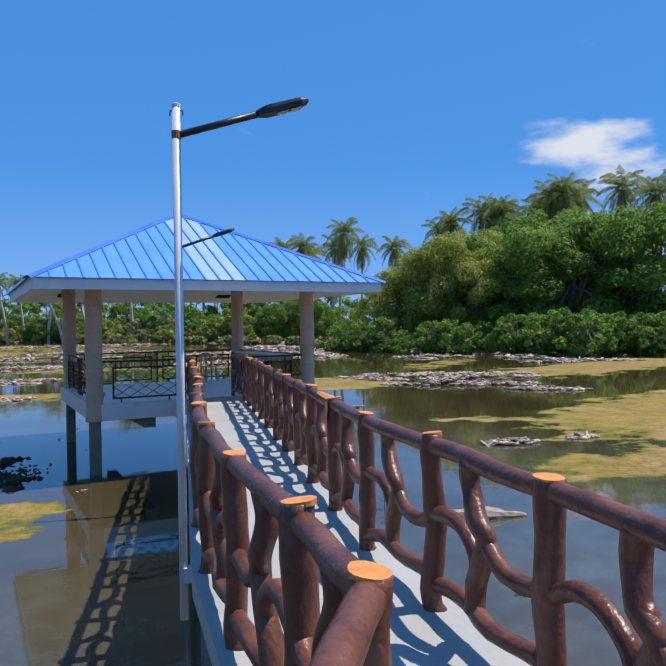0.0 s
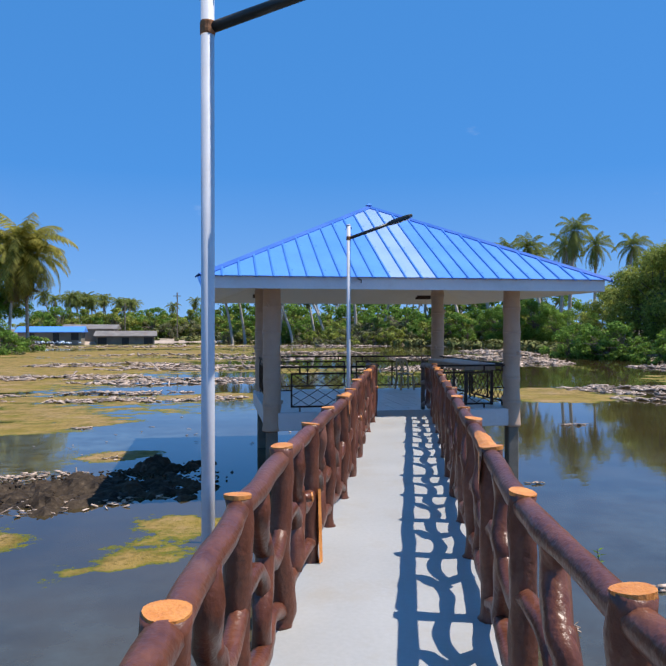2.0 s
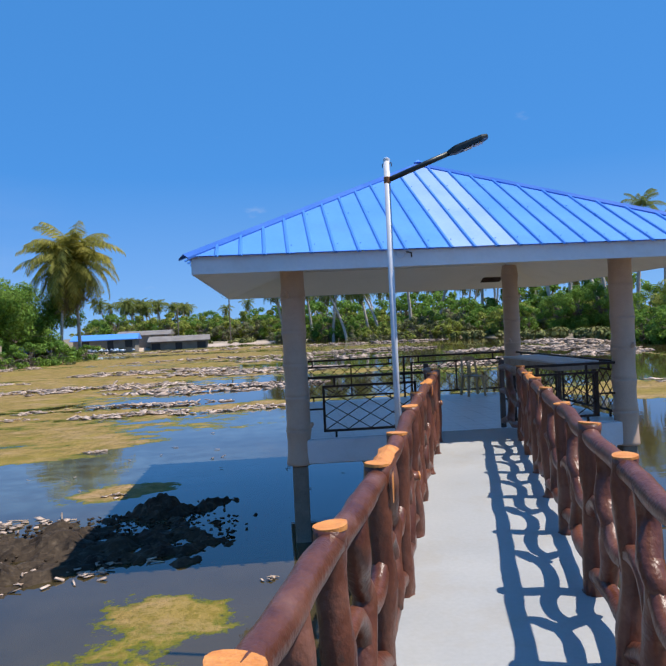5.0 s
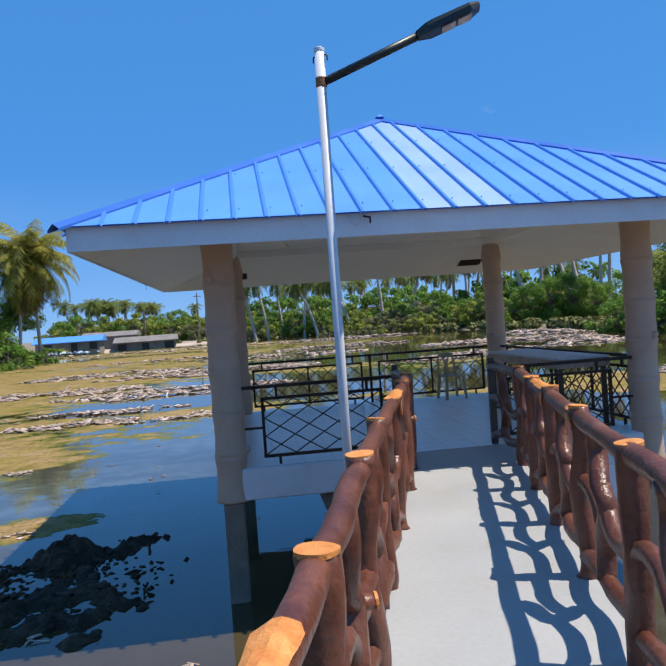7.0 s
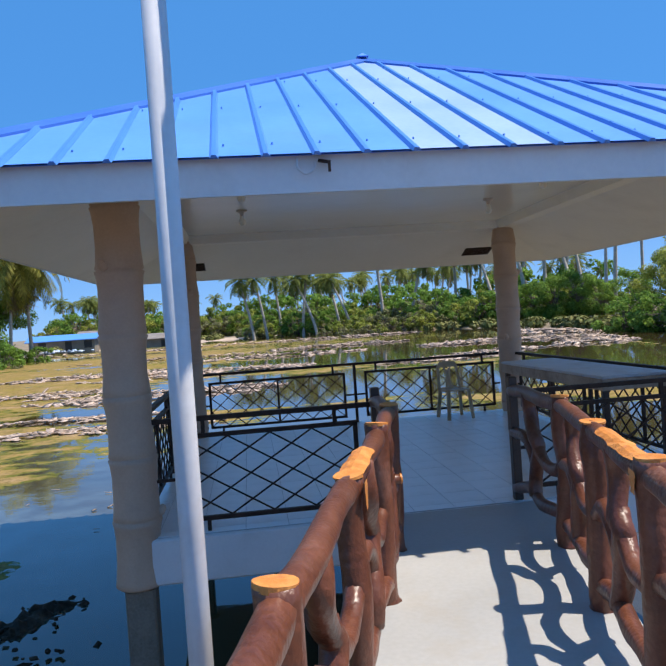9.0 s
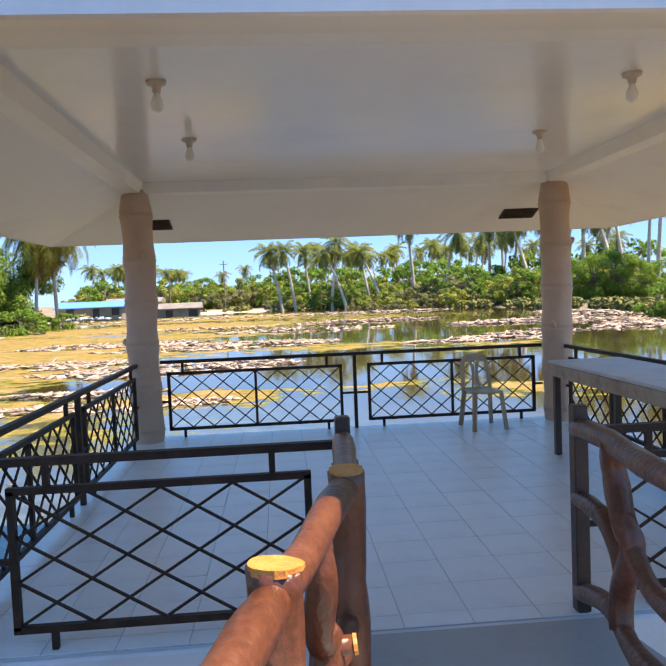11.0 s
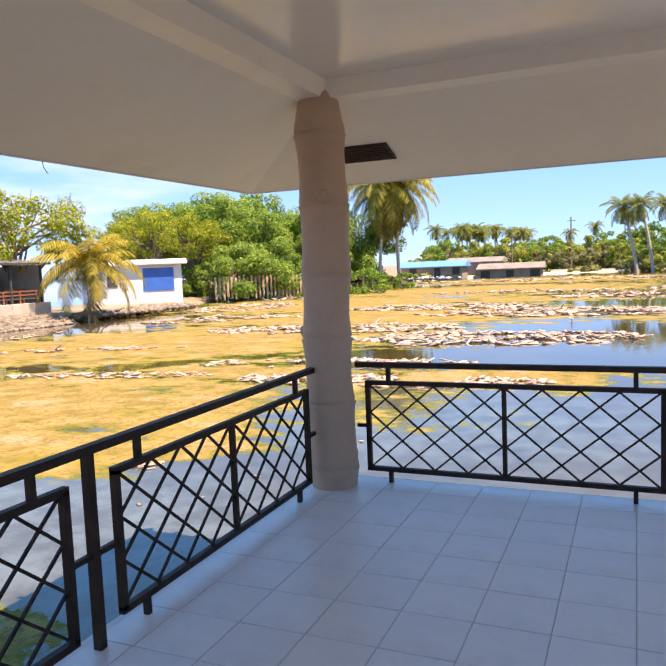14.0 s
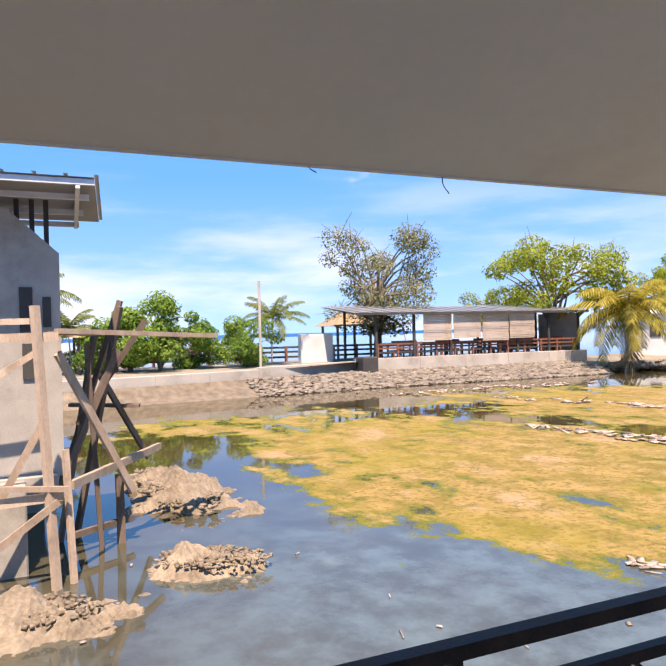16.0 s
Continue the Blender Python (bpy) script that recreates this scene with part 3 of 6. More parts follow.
# algae mats: centre, half sizes, turn, strength
ALGAE = [(-14, 7.5, 11.5, 5.5, 12, 1.0), (-8.5, 4.8, 4.4, 2.5, 25, 0.95), (-11.0, 3.4, 3.6, 1.5, 15, 0.95), (-16.5, 3.8, 4.5, 1.6, 8, 0.9), (-17, 20, 12, 9, 30, 1.1), (-13, 33, 14, 10, 20, 1.0), (-22, 45, 14, 14, 40, 1.05),
         (-10, 12.5, 6, 2.2, 8, 0.9), (-2.5, 12.8, 4.2, 2.2, 10, 0.95), (-14, 65, 22, 16, 20, 1.0), (6, 75, 22, 12, 0, 0.6), (-12, 95, 26, 18, 0, 0.95), (-11, 47, 15, 7, 0, 0.85), (2, 30, 6, 4, 0, 0.75), (3.2, 13.5, 2.3, 1.7, 0, 0.7),
         (5.8, 11.5, 2.5, 2.2, 10, 0.7), (10.8, 11.5, 3.6, 3.8, -30, 1.2), (16, -3.3, 8.6, 3.5, 18, 1.2), (9.5, -2.2, 3.0, 1.2, -40, 0.6), (7.8, -8.5, 3.0, 1.5, -8, 1.15),
         (31, 13, 13, 4.0, 15, 1.15), (24, 21, 9, 2.0, 35, 0.75), (9, 26, 6, 4, 0, 0.6), (22, 33, 3, 10, 0, 0.4),
         (-4.0, -7.4, 0.75, 0.5, 10, 1.15), (-5.7, -6.6, 0.9, 0.6, 0, 0.95), (-3.4, -6.1, 1.0, 0.6, -10, 0.8), (-4.7, -7.6, 1.2, 0.9, 0, 0.62), (-4.8, -0.3, 1.2, 0.7, 20, 0.95), (-3.4, -1.0, 0.6, 0.25, 10, 0.4), (-22, 2.8, 3.5, 3.0, 0, 0.8)]
MUD = [(-5.2, -3.75, 3.2, 1.8, 12), (-3.9, -2.0, 1.5, 0.6, 25)]

wx, wy = axis_steps(-50, 50, 0.5, 420), axis_steps(-24, 60, 0.5, 420)
xx, yy = np.meshgrid(wx, wy)


def blobs(items, px, py):
    best = np.zeros(px.shape)
    for x, y, a, b, turn, *s in items:
        c, d = math.cos(radians(turn)), math.sin(radians(turn))
        u, v = ((px - x) * c + (py - y) * d) / a, (-(px - x) * d + (py - y) * c) / b
        best = np.maximum(best, np.clip(1.35 - np.sqrt(u * u + v * v), 0, 1) * (s[0] if s else 1.0))
    return best


pond_me = grid_mesh("pond", wx, wy, np.full(xx.shape, WATER), M["pond"])
# the (5, -8) blob is no shoal: painted brightness for weak sky reflection
for key, values in (("cover", blobs(ALGAE, xx, yy) * 0.92), ("shallow", np.clip(blobs([(-6.8, 1.8, 5.2, 4.2, 0), (-3, 8, 5, 4, 0), (2, -12, 3, 5, 0, 0.5), (5, -8, 5.5, 7, 0, 0.42), (-4.5, -12, 2.5, 4, 0, 0.45)], xx, yy) * 0.8, 0, 1))):
    at = pond_me.attributes.new(key, "FLOAT", "POINT")
    at.data.foreach_set("value", values.ravel().astype(np.float32))
pond = tagged(new("water", pond_me), "murky pond water under ochre floating algae mats", "water", kind="structure")
sea = Geo().poly((-3000, -3000, WATER - 0.02), (-44, -3000, WATER - 0.02), (-44, 50, WATER - 0.02), (-500, 1500, WATER - 0.02), (-3000, 3000, WATER - 0.02))
tagged(part("sea", sea, M["sea"]), "deep blue open sea under the horizon", "water", kind="structure")


beach = Geo()
for (xa, ya), (xb, yb) in zip(SHORE[9:14], SHORE[10:15]):
    for (ka, za), (kb, zb) in zip(((-2.5, WATER - 0.1), (0.5, -1.02), (9.0, -0.80)), ((0.5, -1.02), (9.0, -0.80), (16.0, -0.9))):
        a, b = Vector((xa, ya, 0)), Vector((xb, yb, 0))
        oa, ob_ = a.normalized(), b.normalized()
        beach.poly((*(a + oa * ka).xy, za), (*(b + ob_ * ka).xy, za), (*(b + ob_ * kb).xy, zb), (*(a + oa * kb).xy, zb))
tagged(part("beach", beach, M["beach"]), "pale dry sand along the far shore", "beach", kind="structure")


def mound(name, label, category, x, y, a, b, h, turn, material, seed, rough=0.35, n=46, kind=""):
    """A low uneven heap that rises out of the water."""
    g = Geo()
    c, d = math.cos(radians(turn)), math.sin(radians(turn))
    for j in range(n + 1):
        for i in range(n + 1):
            u, v = 2.4 * i / n - 1.2, 2.4 * j / n - 1.2
            px, py = x + u * a * c - v * b * d, y + u * a * d + v * b * c
            q = Vector((px, py, seed))
            edge = math.hypot(u, v) + 0.42 * noise.noise(q * 1.1) + 0.18 * noise.noise(q * 3.1)
            top = h * (max(0.0, 1 - edge) ** 0.75) * (1 + rough * noise.noise(q * 2.3))
            lumps = rough * h * 0.55 * abs(noise.noise(q * 6)) + rough * h * 0.3 * noise.noise(q * 15)
            z = -0.14 + top * 1.3 + (lumps if edge < 1 else 0)
            g.v.append((px, py, WATER + z))
    for j in range(n):
        for i in range(n):
            k = j * (n + 1) + i
            g.f.append((k, k + 1, k + n + 2, k + n + 1))
    ob = part(name, g, material, smooth=False)
    return tagged(ob, label, category, kind=kind)


for k, (x, y, a, b, turn) in enumerate(MUD):
    mound("mud_bank", "dark wet mud bank rising from the shallow water", "mud bank", x, y, a, b, 0.195, turn, M["mud"], 3.0 + k, 0.95, 90)

# ---- pavilion ----
CX, CY = 0.29, -1.78
COLS = {"fl": (-1.93, -3.94), "bl": (-1.84, 0.335), "br": (2.445, 0.35), "fr": (2.50, -3.93)}
FLOOR = (-2.03, 2.60, -4.04, 0.60)

x0, x1, y0, y1 = FLOOR
floor = Geo().box(((x0 + x1) / 2, (y0 + y1) / 2, -0.164), (x1 - x0, y1 - y0, 0.312), bevel=0.012)
floor = tagged(part("floor", floor, M["slab"]), "raised concrete slab paved with pale square tiles", "floor", kind="structure")
bed = Geo().box((0.29, -1.73, -0.006), (4.52, 4.54, 0.006))
part("tile_bed", bed, M["grout"], floor)
for sx, sy in ((-0.9, -3.3), (1.5, -3.3), (-0.9, -0.2), (1.5, -0.2)):
    part("beam", Geo().box((sx, -1.78, -0.42), (0.22, 4.3, 0.2)), M["wet_concrete"], floor) if sy < -1 else None


def column(x, y, k):
    ob = thing("column", "beige column cast to look like jointed bamboo", "column", group="pavilion columns")
    shaft = Geo()
    prof, z, r = [], -0.34, 0.155
    joints = [-0.33, 0.13, 0.56, 0.98, 1.40, 1.84, 2.28]
    for a, b in zip(joints, joints[1:] + [2.53]):
        s = 0.97 + 0.015 * math.sin(a * 5 + k)
        prof += [(r * 0.985, a), (r * 1.055, a + 0.012), (r * 1.02, a + 0.05), (r * s, a + (b - a) * 0.35), (r * s * (0.9 if b > 2.5 else 1), a + (b - a) * 0.7), (r * (0.84 if b > 2.5 else 1.03), b - 0.04), (r * (0.8 if b > 2.5 else 1.085), b - 0.010)]
    pts = [(x + 0.006 * math.sin(h * 4 + k), y + 0.006 * math.cos(h * 3 + k), h) for _, h in prof]
    shaft.tube(pts, [q for q, _ in prof], 28, 0.02, k)
    part("shaft", shaft, M["column"], ob, smooth=True)
    for i, zj in enumerate((0.16, 1.0, 1.86)):
        ang = 2.1 * i + k
        rr = 0.155
        bud = Geo().tube(spline([(x + math.cos(ang) * (rr - 0.02), y + math.sin(ang) * (rr - 0.02), zj - 0.01), (x + math.cos(ang) * (rr + 0.015), y + math.sin(ang) * (rr + 0.015), zj + 0.015), (x + math.cos(ang) * (rr + 0.03), y + math.sin(ang) * (rr + 0.03), zj + 0.05)], 3), [0.036, 0.036, 0.034, 0.031, 0.027, 0.022, 0.014], 9)
        part("bamboo_bud", bud, M["column"], ob, smooth=True)
    foot = Geo().box((x, y, -1.15), (0.20, 0.20, 1.64), bevel=0.015)
    part("foot", foot, M["wet_concrete"], ob, "damp grey concrete foot standing in the water")
    return ob


for k, (x, y) in enumerate(COLS.values()):
    column(x, y, float(k))

# roof
RH, EAVE_Z, APEX_Z = 3.42, 2.29, 4.0
roof = thing("roof", "blue ribbed metal hip roof with white fascia boards", "roof", kind="structure")
apex = Vector((CX - 0.03, CY - 0.02, APEX_Z))
SIDES = [((1, 0), (0, -1)), ((0, 1), (1, 0)), ((-1, 0), (0, 1)), ((0, -1), (-1, 0))]
RIB, RIB_AT = 0.266, -0.155
for (ax, ay), (ox, oy) in SIDES:
    along, outw = Vector((ax, ay, 0)), Vector((ox, oy, 0))
    mid = Vector((CX, CY, EAVE_Z)) + outw * RH
    slope = apex - mid
    nrm = along.cross(slope).normalized()
    if nrm.z < 0:
        nrm = -nrm

    def on(s, r, lift=0.0):
        return mid + along * s + slope * r + nrm * lift
    under = Geo().poly(on(-RH, 0, -0.012), on(0, 1, -0.012), on(RH, 0, -0.012))
    sheet_ob = part("roof_sheet", under, M["roof_blue"], roof)
    n_pan = int(RH / RIB) + 2
    for k in range(-n_pan, n_pan):
        s0, s1 = max(-RH, RIB_AT + k * RIB), min(RH, RIB_AT + (k + 1) * RIB)
        if s1 - s0 < 0.02:
            continue
        t0, t1 = 1 - abs(s0) / RH, 1 - abs(s1) / RH
        top_edge = [on(s1, t1)] if t1 > 1e-4 else []
        if s0 < 0 < s1:
            top_edge.append(on(0, 1))
        if t0 > 1e-4:
            top_edge.append(on(s0, t0))
        pan = Geo().poly(on(s0, 0), on(s1, 0), *top_edge)
        pale = oy == -1 and k in (-1, 0, 1)
        part("pan", pan, M["roof_pale"] if pale else M["roof_blue"], sheet_ob, "paler, faded blue sheet" if pale else "")
    count = int(RH / RIB)
    for k in range(-count, count + 1):
        s = RIB_AT + k * RIB
        top = 1 - abs(s) / RH
        if top < 0.03:
            continue
        e = -0.014
        w0, w1, h = 0.024, 0.011, 0.021
        g = Geo()
        lo = [on(s - w0, e, 0.001), on(s - w1, e, h), on(s + w1, e, h), on(s + w0, e, 0.001)]
        hi = [on(s - w0, top, 0.001), on(s - w1, top, h), on(s + w1, top, h), on(s + w0, top, 0.001)]
        for j in range(3):
            g.poly(lo[j], lo[j + 1], hi[j + 1], hi[j])
        g.poly(*lo)
        rib = part("rib", g, M["roof_rib_shade"], sheet_ob)
        for r in (0.06, 0.36, 0.66):
            if r < top - 0.05:
                p = on(s + 0.05, r, 0.006)
                g2 = Geo().box(p, (0.009, 0.009, 0.010))
                part("screw", g2, M["roof_rib_shade"], sheet_ob) if abs(s) < 2.4 and oy == -1 else None
    board = Geo()
    a, b = mid - along * (RH - 0.07) - outw * 0.07, mid + along * (RH - 0.07) - outw * 0.07
    board.box(((a + b) / 2) + Vector((0, 0, -0.088)), ((b - a).length if abs(ax) else 0.03, (b - a).length if abs(ay) else 0.03, 0.22))
    part("fascia", board, M["fascia"], roof, "white painted fascia board with faint stains")
    cap = Geo()
    corner = Vector((CX, CY, EAVE_Z)) + outw * RH + along * RH
    d = (apex - corner)
    side = d.cross(Vector((0, 0, 1))).normalized()
    up = Vector((0, 0, 0.035))
    c0, c1 = corner - d.normalized() * 0.03, apex
    drop = Vector((0, 0, -0.035))
    for sgn in (1, -1):
        cap.poly(c0 + up, c1 + up, c1 + side * 0.08 * sgn + drop * 0.3, c0 + side * 0.08 * sgn + drop * 0.3)
        cap.poly(c0 + side * 0.08 * sgn + drop * 0.3, c1 + side * 0.08 * sgn + drop * 0.3, c1 + side * 0.08 * sgn + drop, c0 + side * 0.08 * sgn + drop)
    part("hip_cap", cap, M["roof_cap_shade"], roof)
part("finial", Geo().box(apex + Vector((0, 0, 0.05)), (0.12, 0.12, 0.05), taper=0.4, bevel=0.01), M["roof_blue"], roof)
# hook and bracket under the front eave
hook = thing("wire_hook", "bent galvanised wire hook under the eave", "hook")
hx, hy = -0.72, CY - RH + 0.03
part("wire", Geo().tube(spline([(hx - 0.04, hy, 2.27), (hx - 0.045, hy - 0.01, 2.22), (hx, hy - 0.012, 2.185), (hx + 0.045, hy - 0.01, 2.21), (hx + 0.05, hy, 2.245)], 4), 0.006, 6), M["galv"], hook)
part("bracket", Geo().bar((hx + 0.07, hy, 2.255), (hx + 0.13, hy - 0.02, 2.24), 0.016).bar((hx + 0.125, hy - 0.02, 2.25), (hx + 0.125, hy - 0.02, 2.19), 0.014), M["iron"], hook)

for wy, drop in ((-0.78, 0.075), (-1.37, 0.03)):
    loose = thing("loose_wire", "thin loose wire end dangling under the eave", "wire", group="loose wires")
    wx_ = CX - RH + 0.075
    part("strand", Geo().tube(spline([(wx_, wy, 2.10), (wx_ - 0.004, wy + 0.006, 2.10 - drop * 0.5), (wx_ + 0.003, wy + 0.03, 2.10 - drop)], 4), 0.0022, 5), M["iron"], loose)

# ceiling and soffit
IN_X0, IN_X1, IN_Y0, IN_Y1 = -1.93, 2.50, -3.95, 0.42
ceil = Geo()
CZ, SZ, EZ = 2.58, 2.475, 2.105
ex0, ex1, ey0, ey1 = CX - RH + 0.07, CX + RH - 0.07, CY - RH + 0.07, CY + RH - 0.07
bw, rim = 0.19, 0.15
ceil.poly((IN_X0 + bw, IN_Y0 + bw, CZ), (IN_X0 + bw, IN_Y1 - bw, CZ), (IN_X1 - bw, IN_Y1 - bw, CZ), (IN_X1 - bw, IN_Y0 + bw, CZ))
tagged(part("ceiling", ceil, M["ceiling"]), "glossy cream painted flat plywood ceiling", "ceiling", kind="structure")
sof = Geo()
inner = [(IN_X0, IN_Y0), (IN_X1, IN_Y0), (IN_X1, IN_Y1), (IN_X0, IN_Y1)]
outer = [(ex0, ey0), (ex1, ey0), (ex1, ey1), (ex0, ey1)]
flat = [(IN_X0 + bw, IN_Y0 + bw), (IN_X1 - bw, IN_Y0 + bw), (IN_X1 - bw, IN_Y1 - bw), (IN_X0 + bw, IN_Y1 - bw)]
beam = [(IN_X0 + rim, IN_Y0 + rim), (IN_X1 - rim, IN_Y0 + rim), (IN_X1 - rim, IN_Y1 - rim), (IN_X0 + rim, IN_Y1 - rim)]
for k in range(4):
    j = (k + 1) % 4
    sof.poly((*outer[k], EZ - 0.012), (*inner[k], SZ), (*inner[j], SZ), (*outer[j], EZ - 0.012))
    sof.poly((*inner[k], SZ), (*beam[k], SZ + 0.006), (*beam[j], SZ + 0.006), (*inner[j], SZ))
    sof.poly((*beam[k], SZ + 0.006), (*flat[k], CZ), (*flat[j], CZ), (*beam[j], SZ + 0.006))
tagged(part("ceiling", sof, M["soffit"]), "sloping cream painted soffit boards under the eaves", "ceiling", kind="structure")


def soffit_z(y):
    return SZ + (EZ - 0.012 - SZ) * (y - IN_Y1) / (ey1 - IN_Y1)


for vx in (-1.81, 2.31):
    v = thing("soffit_vent", "dark brown recessed vent in the back soffit", "vent", group="soffit vents")
    ya, yb = 0.96, 1.19
    g = Geo()
    pts = [(vx - 0.2, ya), (vx + 0.2, ya), (vx + 0.2, yb), (vx - 0.2, yb)]
    g.poly(*[(x, y, soffit_z(y) - 0.012) for x, y in pts])
    g.poly(*[(x, y, soffit_z(y) - 0.002) for x, y in reversed(pts)])
    for q in range(4):
        (xa, yq), (xb, yr) = pts[q], pts[(q + 1) % 4]
        g.poly((xa, yq, soffit_z(yq) - 0.012), (xb, yr, soffit_z(yr) - 0.012), (xb, yr, soffit_z(yr) - 0.002), (xa, yq, soffit_z(yq) - 0.002))
    part("cover", g, M["vent"], v)
    for q in range(7):
        yq = ya + 0.022 + q * 0.031
        part("slat", Geo().box((vx, yq, soffit_z(yq) - 0.016), (0.36, 0.018, 0.008)), M["leg_wood"], v)

for bx, by in ((-1.06, -1.62), (1.56, -1.6), (-1.06, -3.0), (1.56, -3.0)):
    lamp = thing("light_bulb", "white bulb in a plain ceiling socket, unlit", "bulb", group="ceiling bulbs")
    part("socket", Geo().lathe((bx, by, CZ), [(0.055, 0), (0.052, -0.018), (0.026, -0.024), (0.022, -0.06)], 16), M["socket"], lamp, smooth=True)
    part("glass", Geo().lathe((bx, by, CZ), [(0.014, -0.058), (0.018, -0.075), (0.03, -0.10), (0.034, -0.125), (0.028, -0.148), (0.012, -0.16), (0.002, -0.162)], 16), M["bulb"], lamp, smooth=True)


# ---- iron railings of the pavilion ----
def railing(name_label, a, b, panels, post_at, top=0.785, lo=0.088, hi=0.665, middle=True):
    """An iron railing from a to b; panels: spans along it in metres from a."""
    a, b = Vector((*a, 0)), Vector((*b, 0))
    d = (b - a).normalized()
    ob = thing("iron_railing", name_label, "railing", group="pavilion railings")

    def at(s, z):
        p = a + d * s
        return (p.x, p.y, z)
    L = (b - a).length
    part("top_rail", Geo().bar(at(0, top), at(L, top), 0.042, 0.034), M["iron"], ob)
    for s in post_at:
        part("post", Geo().bar(at(s, 0), at(s, top - 0.017), 0.036), M["iron"], ob)
    for s0, s1 in panels:
        fr = Geo()
        w = 0.03
        fr.bar(at(s0, hi), at(s1, hi), w).bar(at(s0, lo), at(s1, lo), w)
        fr.bar(at(s0 + w / 2, lo), at(s0 + w / 2, hi), w).bar(at(s1 - w / 2, lo), at(s1 - w / 2, hi), w)
        frame_ob = part("panel_frame", fr, M["iron"], ob)
        sm = (s0 + s1) / 2
        if middle:
            part("middle_bar", Geo().bar(at(sm, lo), at(sm, hi), 0.026), M["iron"], ob)
        for h0, h1 in ((s0 + w, sm - 0.013), (sm + 0.013, s1 - w)) if middle else ((s0 + w, s1 - w),):
            width, high = h1 - h0, hi - lo - w
            cell_w, cell_h = width / max(2, round(width / (0.215 if middle else 0.29))), high / 3
            z0 = lo + w / 2
            for sgn, off in ((1, 0.006), (-1, -0.006)):
                lat = Geo()
                m = -3
                while m * cell_w < width:
                    # a bar rising by three cells over three widths
                    pts = []
                    sa, sb = m * cell_w, m * cell_w + 3 * cell_w
                    for t in (max(sa, 0), min(sb, width)):
                        z = (t - sa) / (3 * cell_w) * high
                        pts.append((t, z))
                    (ta, za), (tb, zb) = pts
                    if tb - ta > 0.02:
                        if sgn < 0:
                            za, zb = high - za, high - zb
                        n3 = Vector((-d.y, d.x, 0)) * off
                        pa, pb = Vector(at(h0 + ta, z0 + za)) + n3, Vector(at(h0 + tb, z0 + zb)) + n3
                        lat.bar(pa, pb, 0.011)
                    m += 1
                part("lattice", lat, M["iron"], frame_ob)
        for s in (s0 + 0.16, s1 - 0.16):
            part("strut", Geo().bar(at(s, hi), at(s, top), 0.026), M["iron"], ob)
            part("foot", Geo().bar(at(s, -0.002), at(s, lo), 0.026), M["iron"], ob)
    zc = 0.375
    cuts = sorted([0, L] + [s for p in panels for s in p])
    for s0, s1 in zip(cuts[::2], cuts[1::2]):
        part("link", Geo().bar(at(s0, zc), at(s1, zc), 0.022), M["iron"], ob)
    return ob


LABEL = "black iron railing with diamond lattice panels"
railing(LABEL + " along the back", (COLS["bl"][0] + 0.13, 0.475), (COLS["br"][0] - 0.13, 0.475),
        [(-1.645 - COLS["bl"][0] - 0.13, 0.165 - COLS["bl"][0] - 0.13), (0.43 - COLS["bl"][0] - 0.13, 2.235 - COLS["bl"][0] - 0.13)], [0.297 - COLS["bl"][0] - 0.13])
RX = -1.9
railing(LABEL + " above the open water", (RX, COLS["bl"][1] - 0.13), (RX, COLS["fl"][1] + 0.14),
        [(0.21 - 0.105, 0.21 + 1.7), (0.21 + 1.945, 0.21 + 3.72)], [0.21 + 1.83])
RX2 = 2.47
railing(LABEL + " beside the table", (RX2, COLS["br"][1] - 0.13), (RX2, COLS["fr"][1] + 0.14),
        [(0.21 - 0.105, 0.21 + 1.7), (0.21 + 1.945, 0.21 + 3.72)], [0.21 + 1.83])
NEWEL_L, NEWEL_R = (-0.22, -3.95), (0.79, -3.97)
railing(LABEL + " beside the entrance", (COLS["fl"][0] + 0.14, -3.95), (NEWEL_L[0] - 0.03, -3.95), [(0.19, 1.43)], [], middle=False)
railing(LABEL + " in front of the table", (NEWEL_R[0] + 0.03, -3.95), (COLS["fr"][0] - 0.14, -3.95), [(0.13, 1.30)], [], middle=False)
for x, y in (NEWEL_L, NEWEL_R):
    ob = thing("newel_post", "dark brown square entrance post", "post", group="entrance posts")
    part("shaft", Geo().box((x, y, 0.452), (0.062, 0.062, 0.90), bevel=0.006), M["leg_wood"], ob)

# ---- table and chair ----
tx0, tx1, ty0, ty1, th = 1.76, 2.38, -3.45, -1.13, 0.79
table = thing("table", "long grey-topped wooden table beside the railing", "table")
part("tabletop", Geo().box(((tx0 + tx1) / 2, (ty0 + ty1) / 2, th - 0.012), (tx1 - tx0, ty1 - ty0, 0.024), bevel=0.004), M["table_top"], table)
for a, b in (((tx0 + 0.012, ty0), (tx0 + 0.012, ty1)), ((tx1 - 0.012, ty0), (tx1 - 0.012, ty1))):
    part("apron", Geo().box((a[0], (ty0 + ty1) / 2, th - 0.074), (0.024, ty1 - ty0, 0.096)), M["table_wood"], table)
for y in (ty0 + 0.012, ty1 - 0.012):
    part("apron", Geo().box(((tx0 + tx1) / 2, y, th - 0.074), (tx1 - tx0 - 0.05, 0.022, 0.094)), M["table_wood"], table)
for x in (tx0 + 0.05, tx1 - 0.05):
    for y in (ty0 + 0.06, ty1 - 0.06):
        part("leg", Geo().box((x, y, 0.38), (0.052, 0.052, 0.76), bevel=0.006), M["leg_wood"], table)


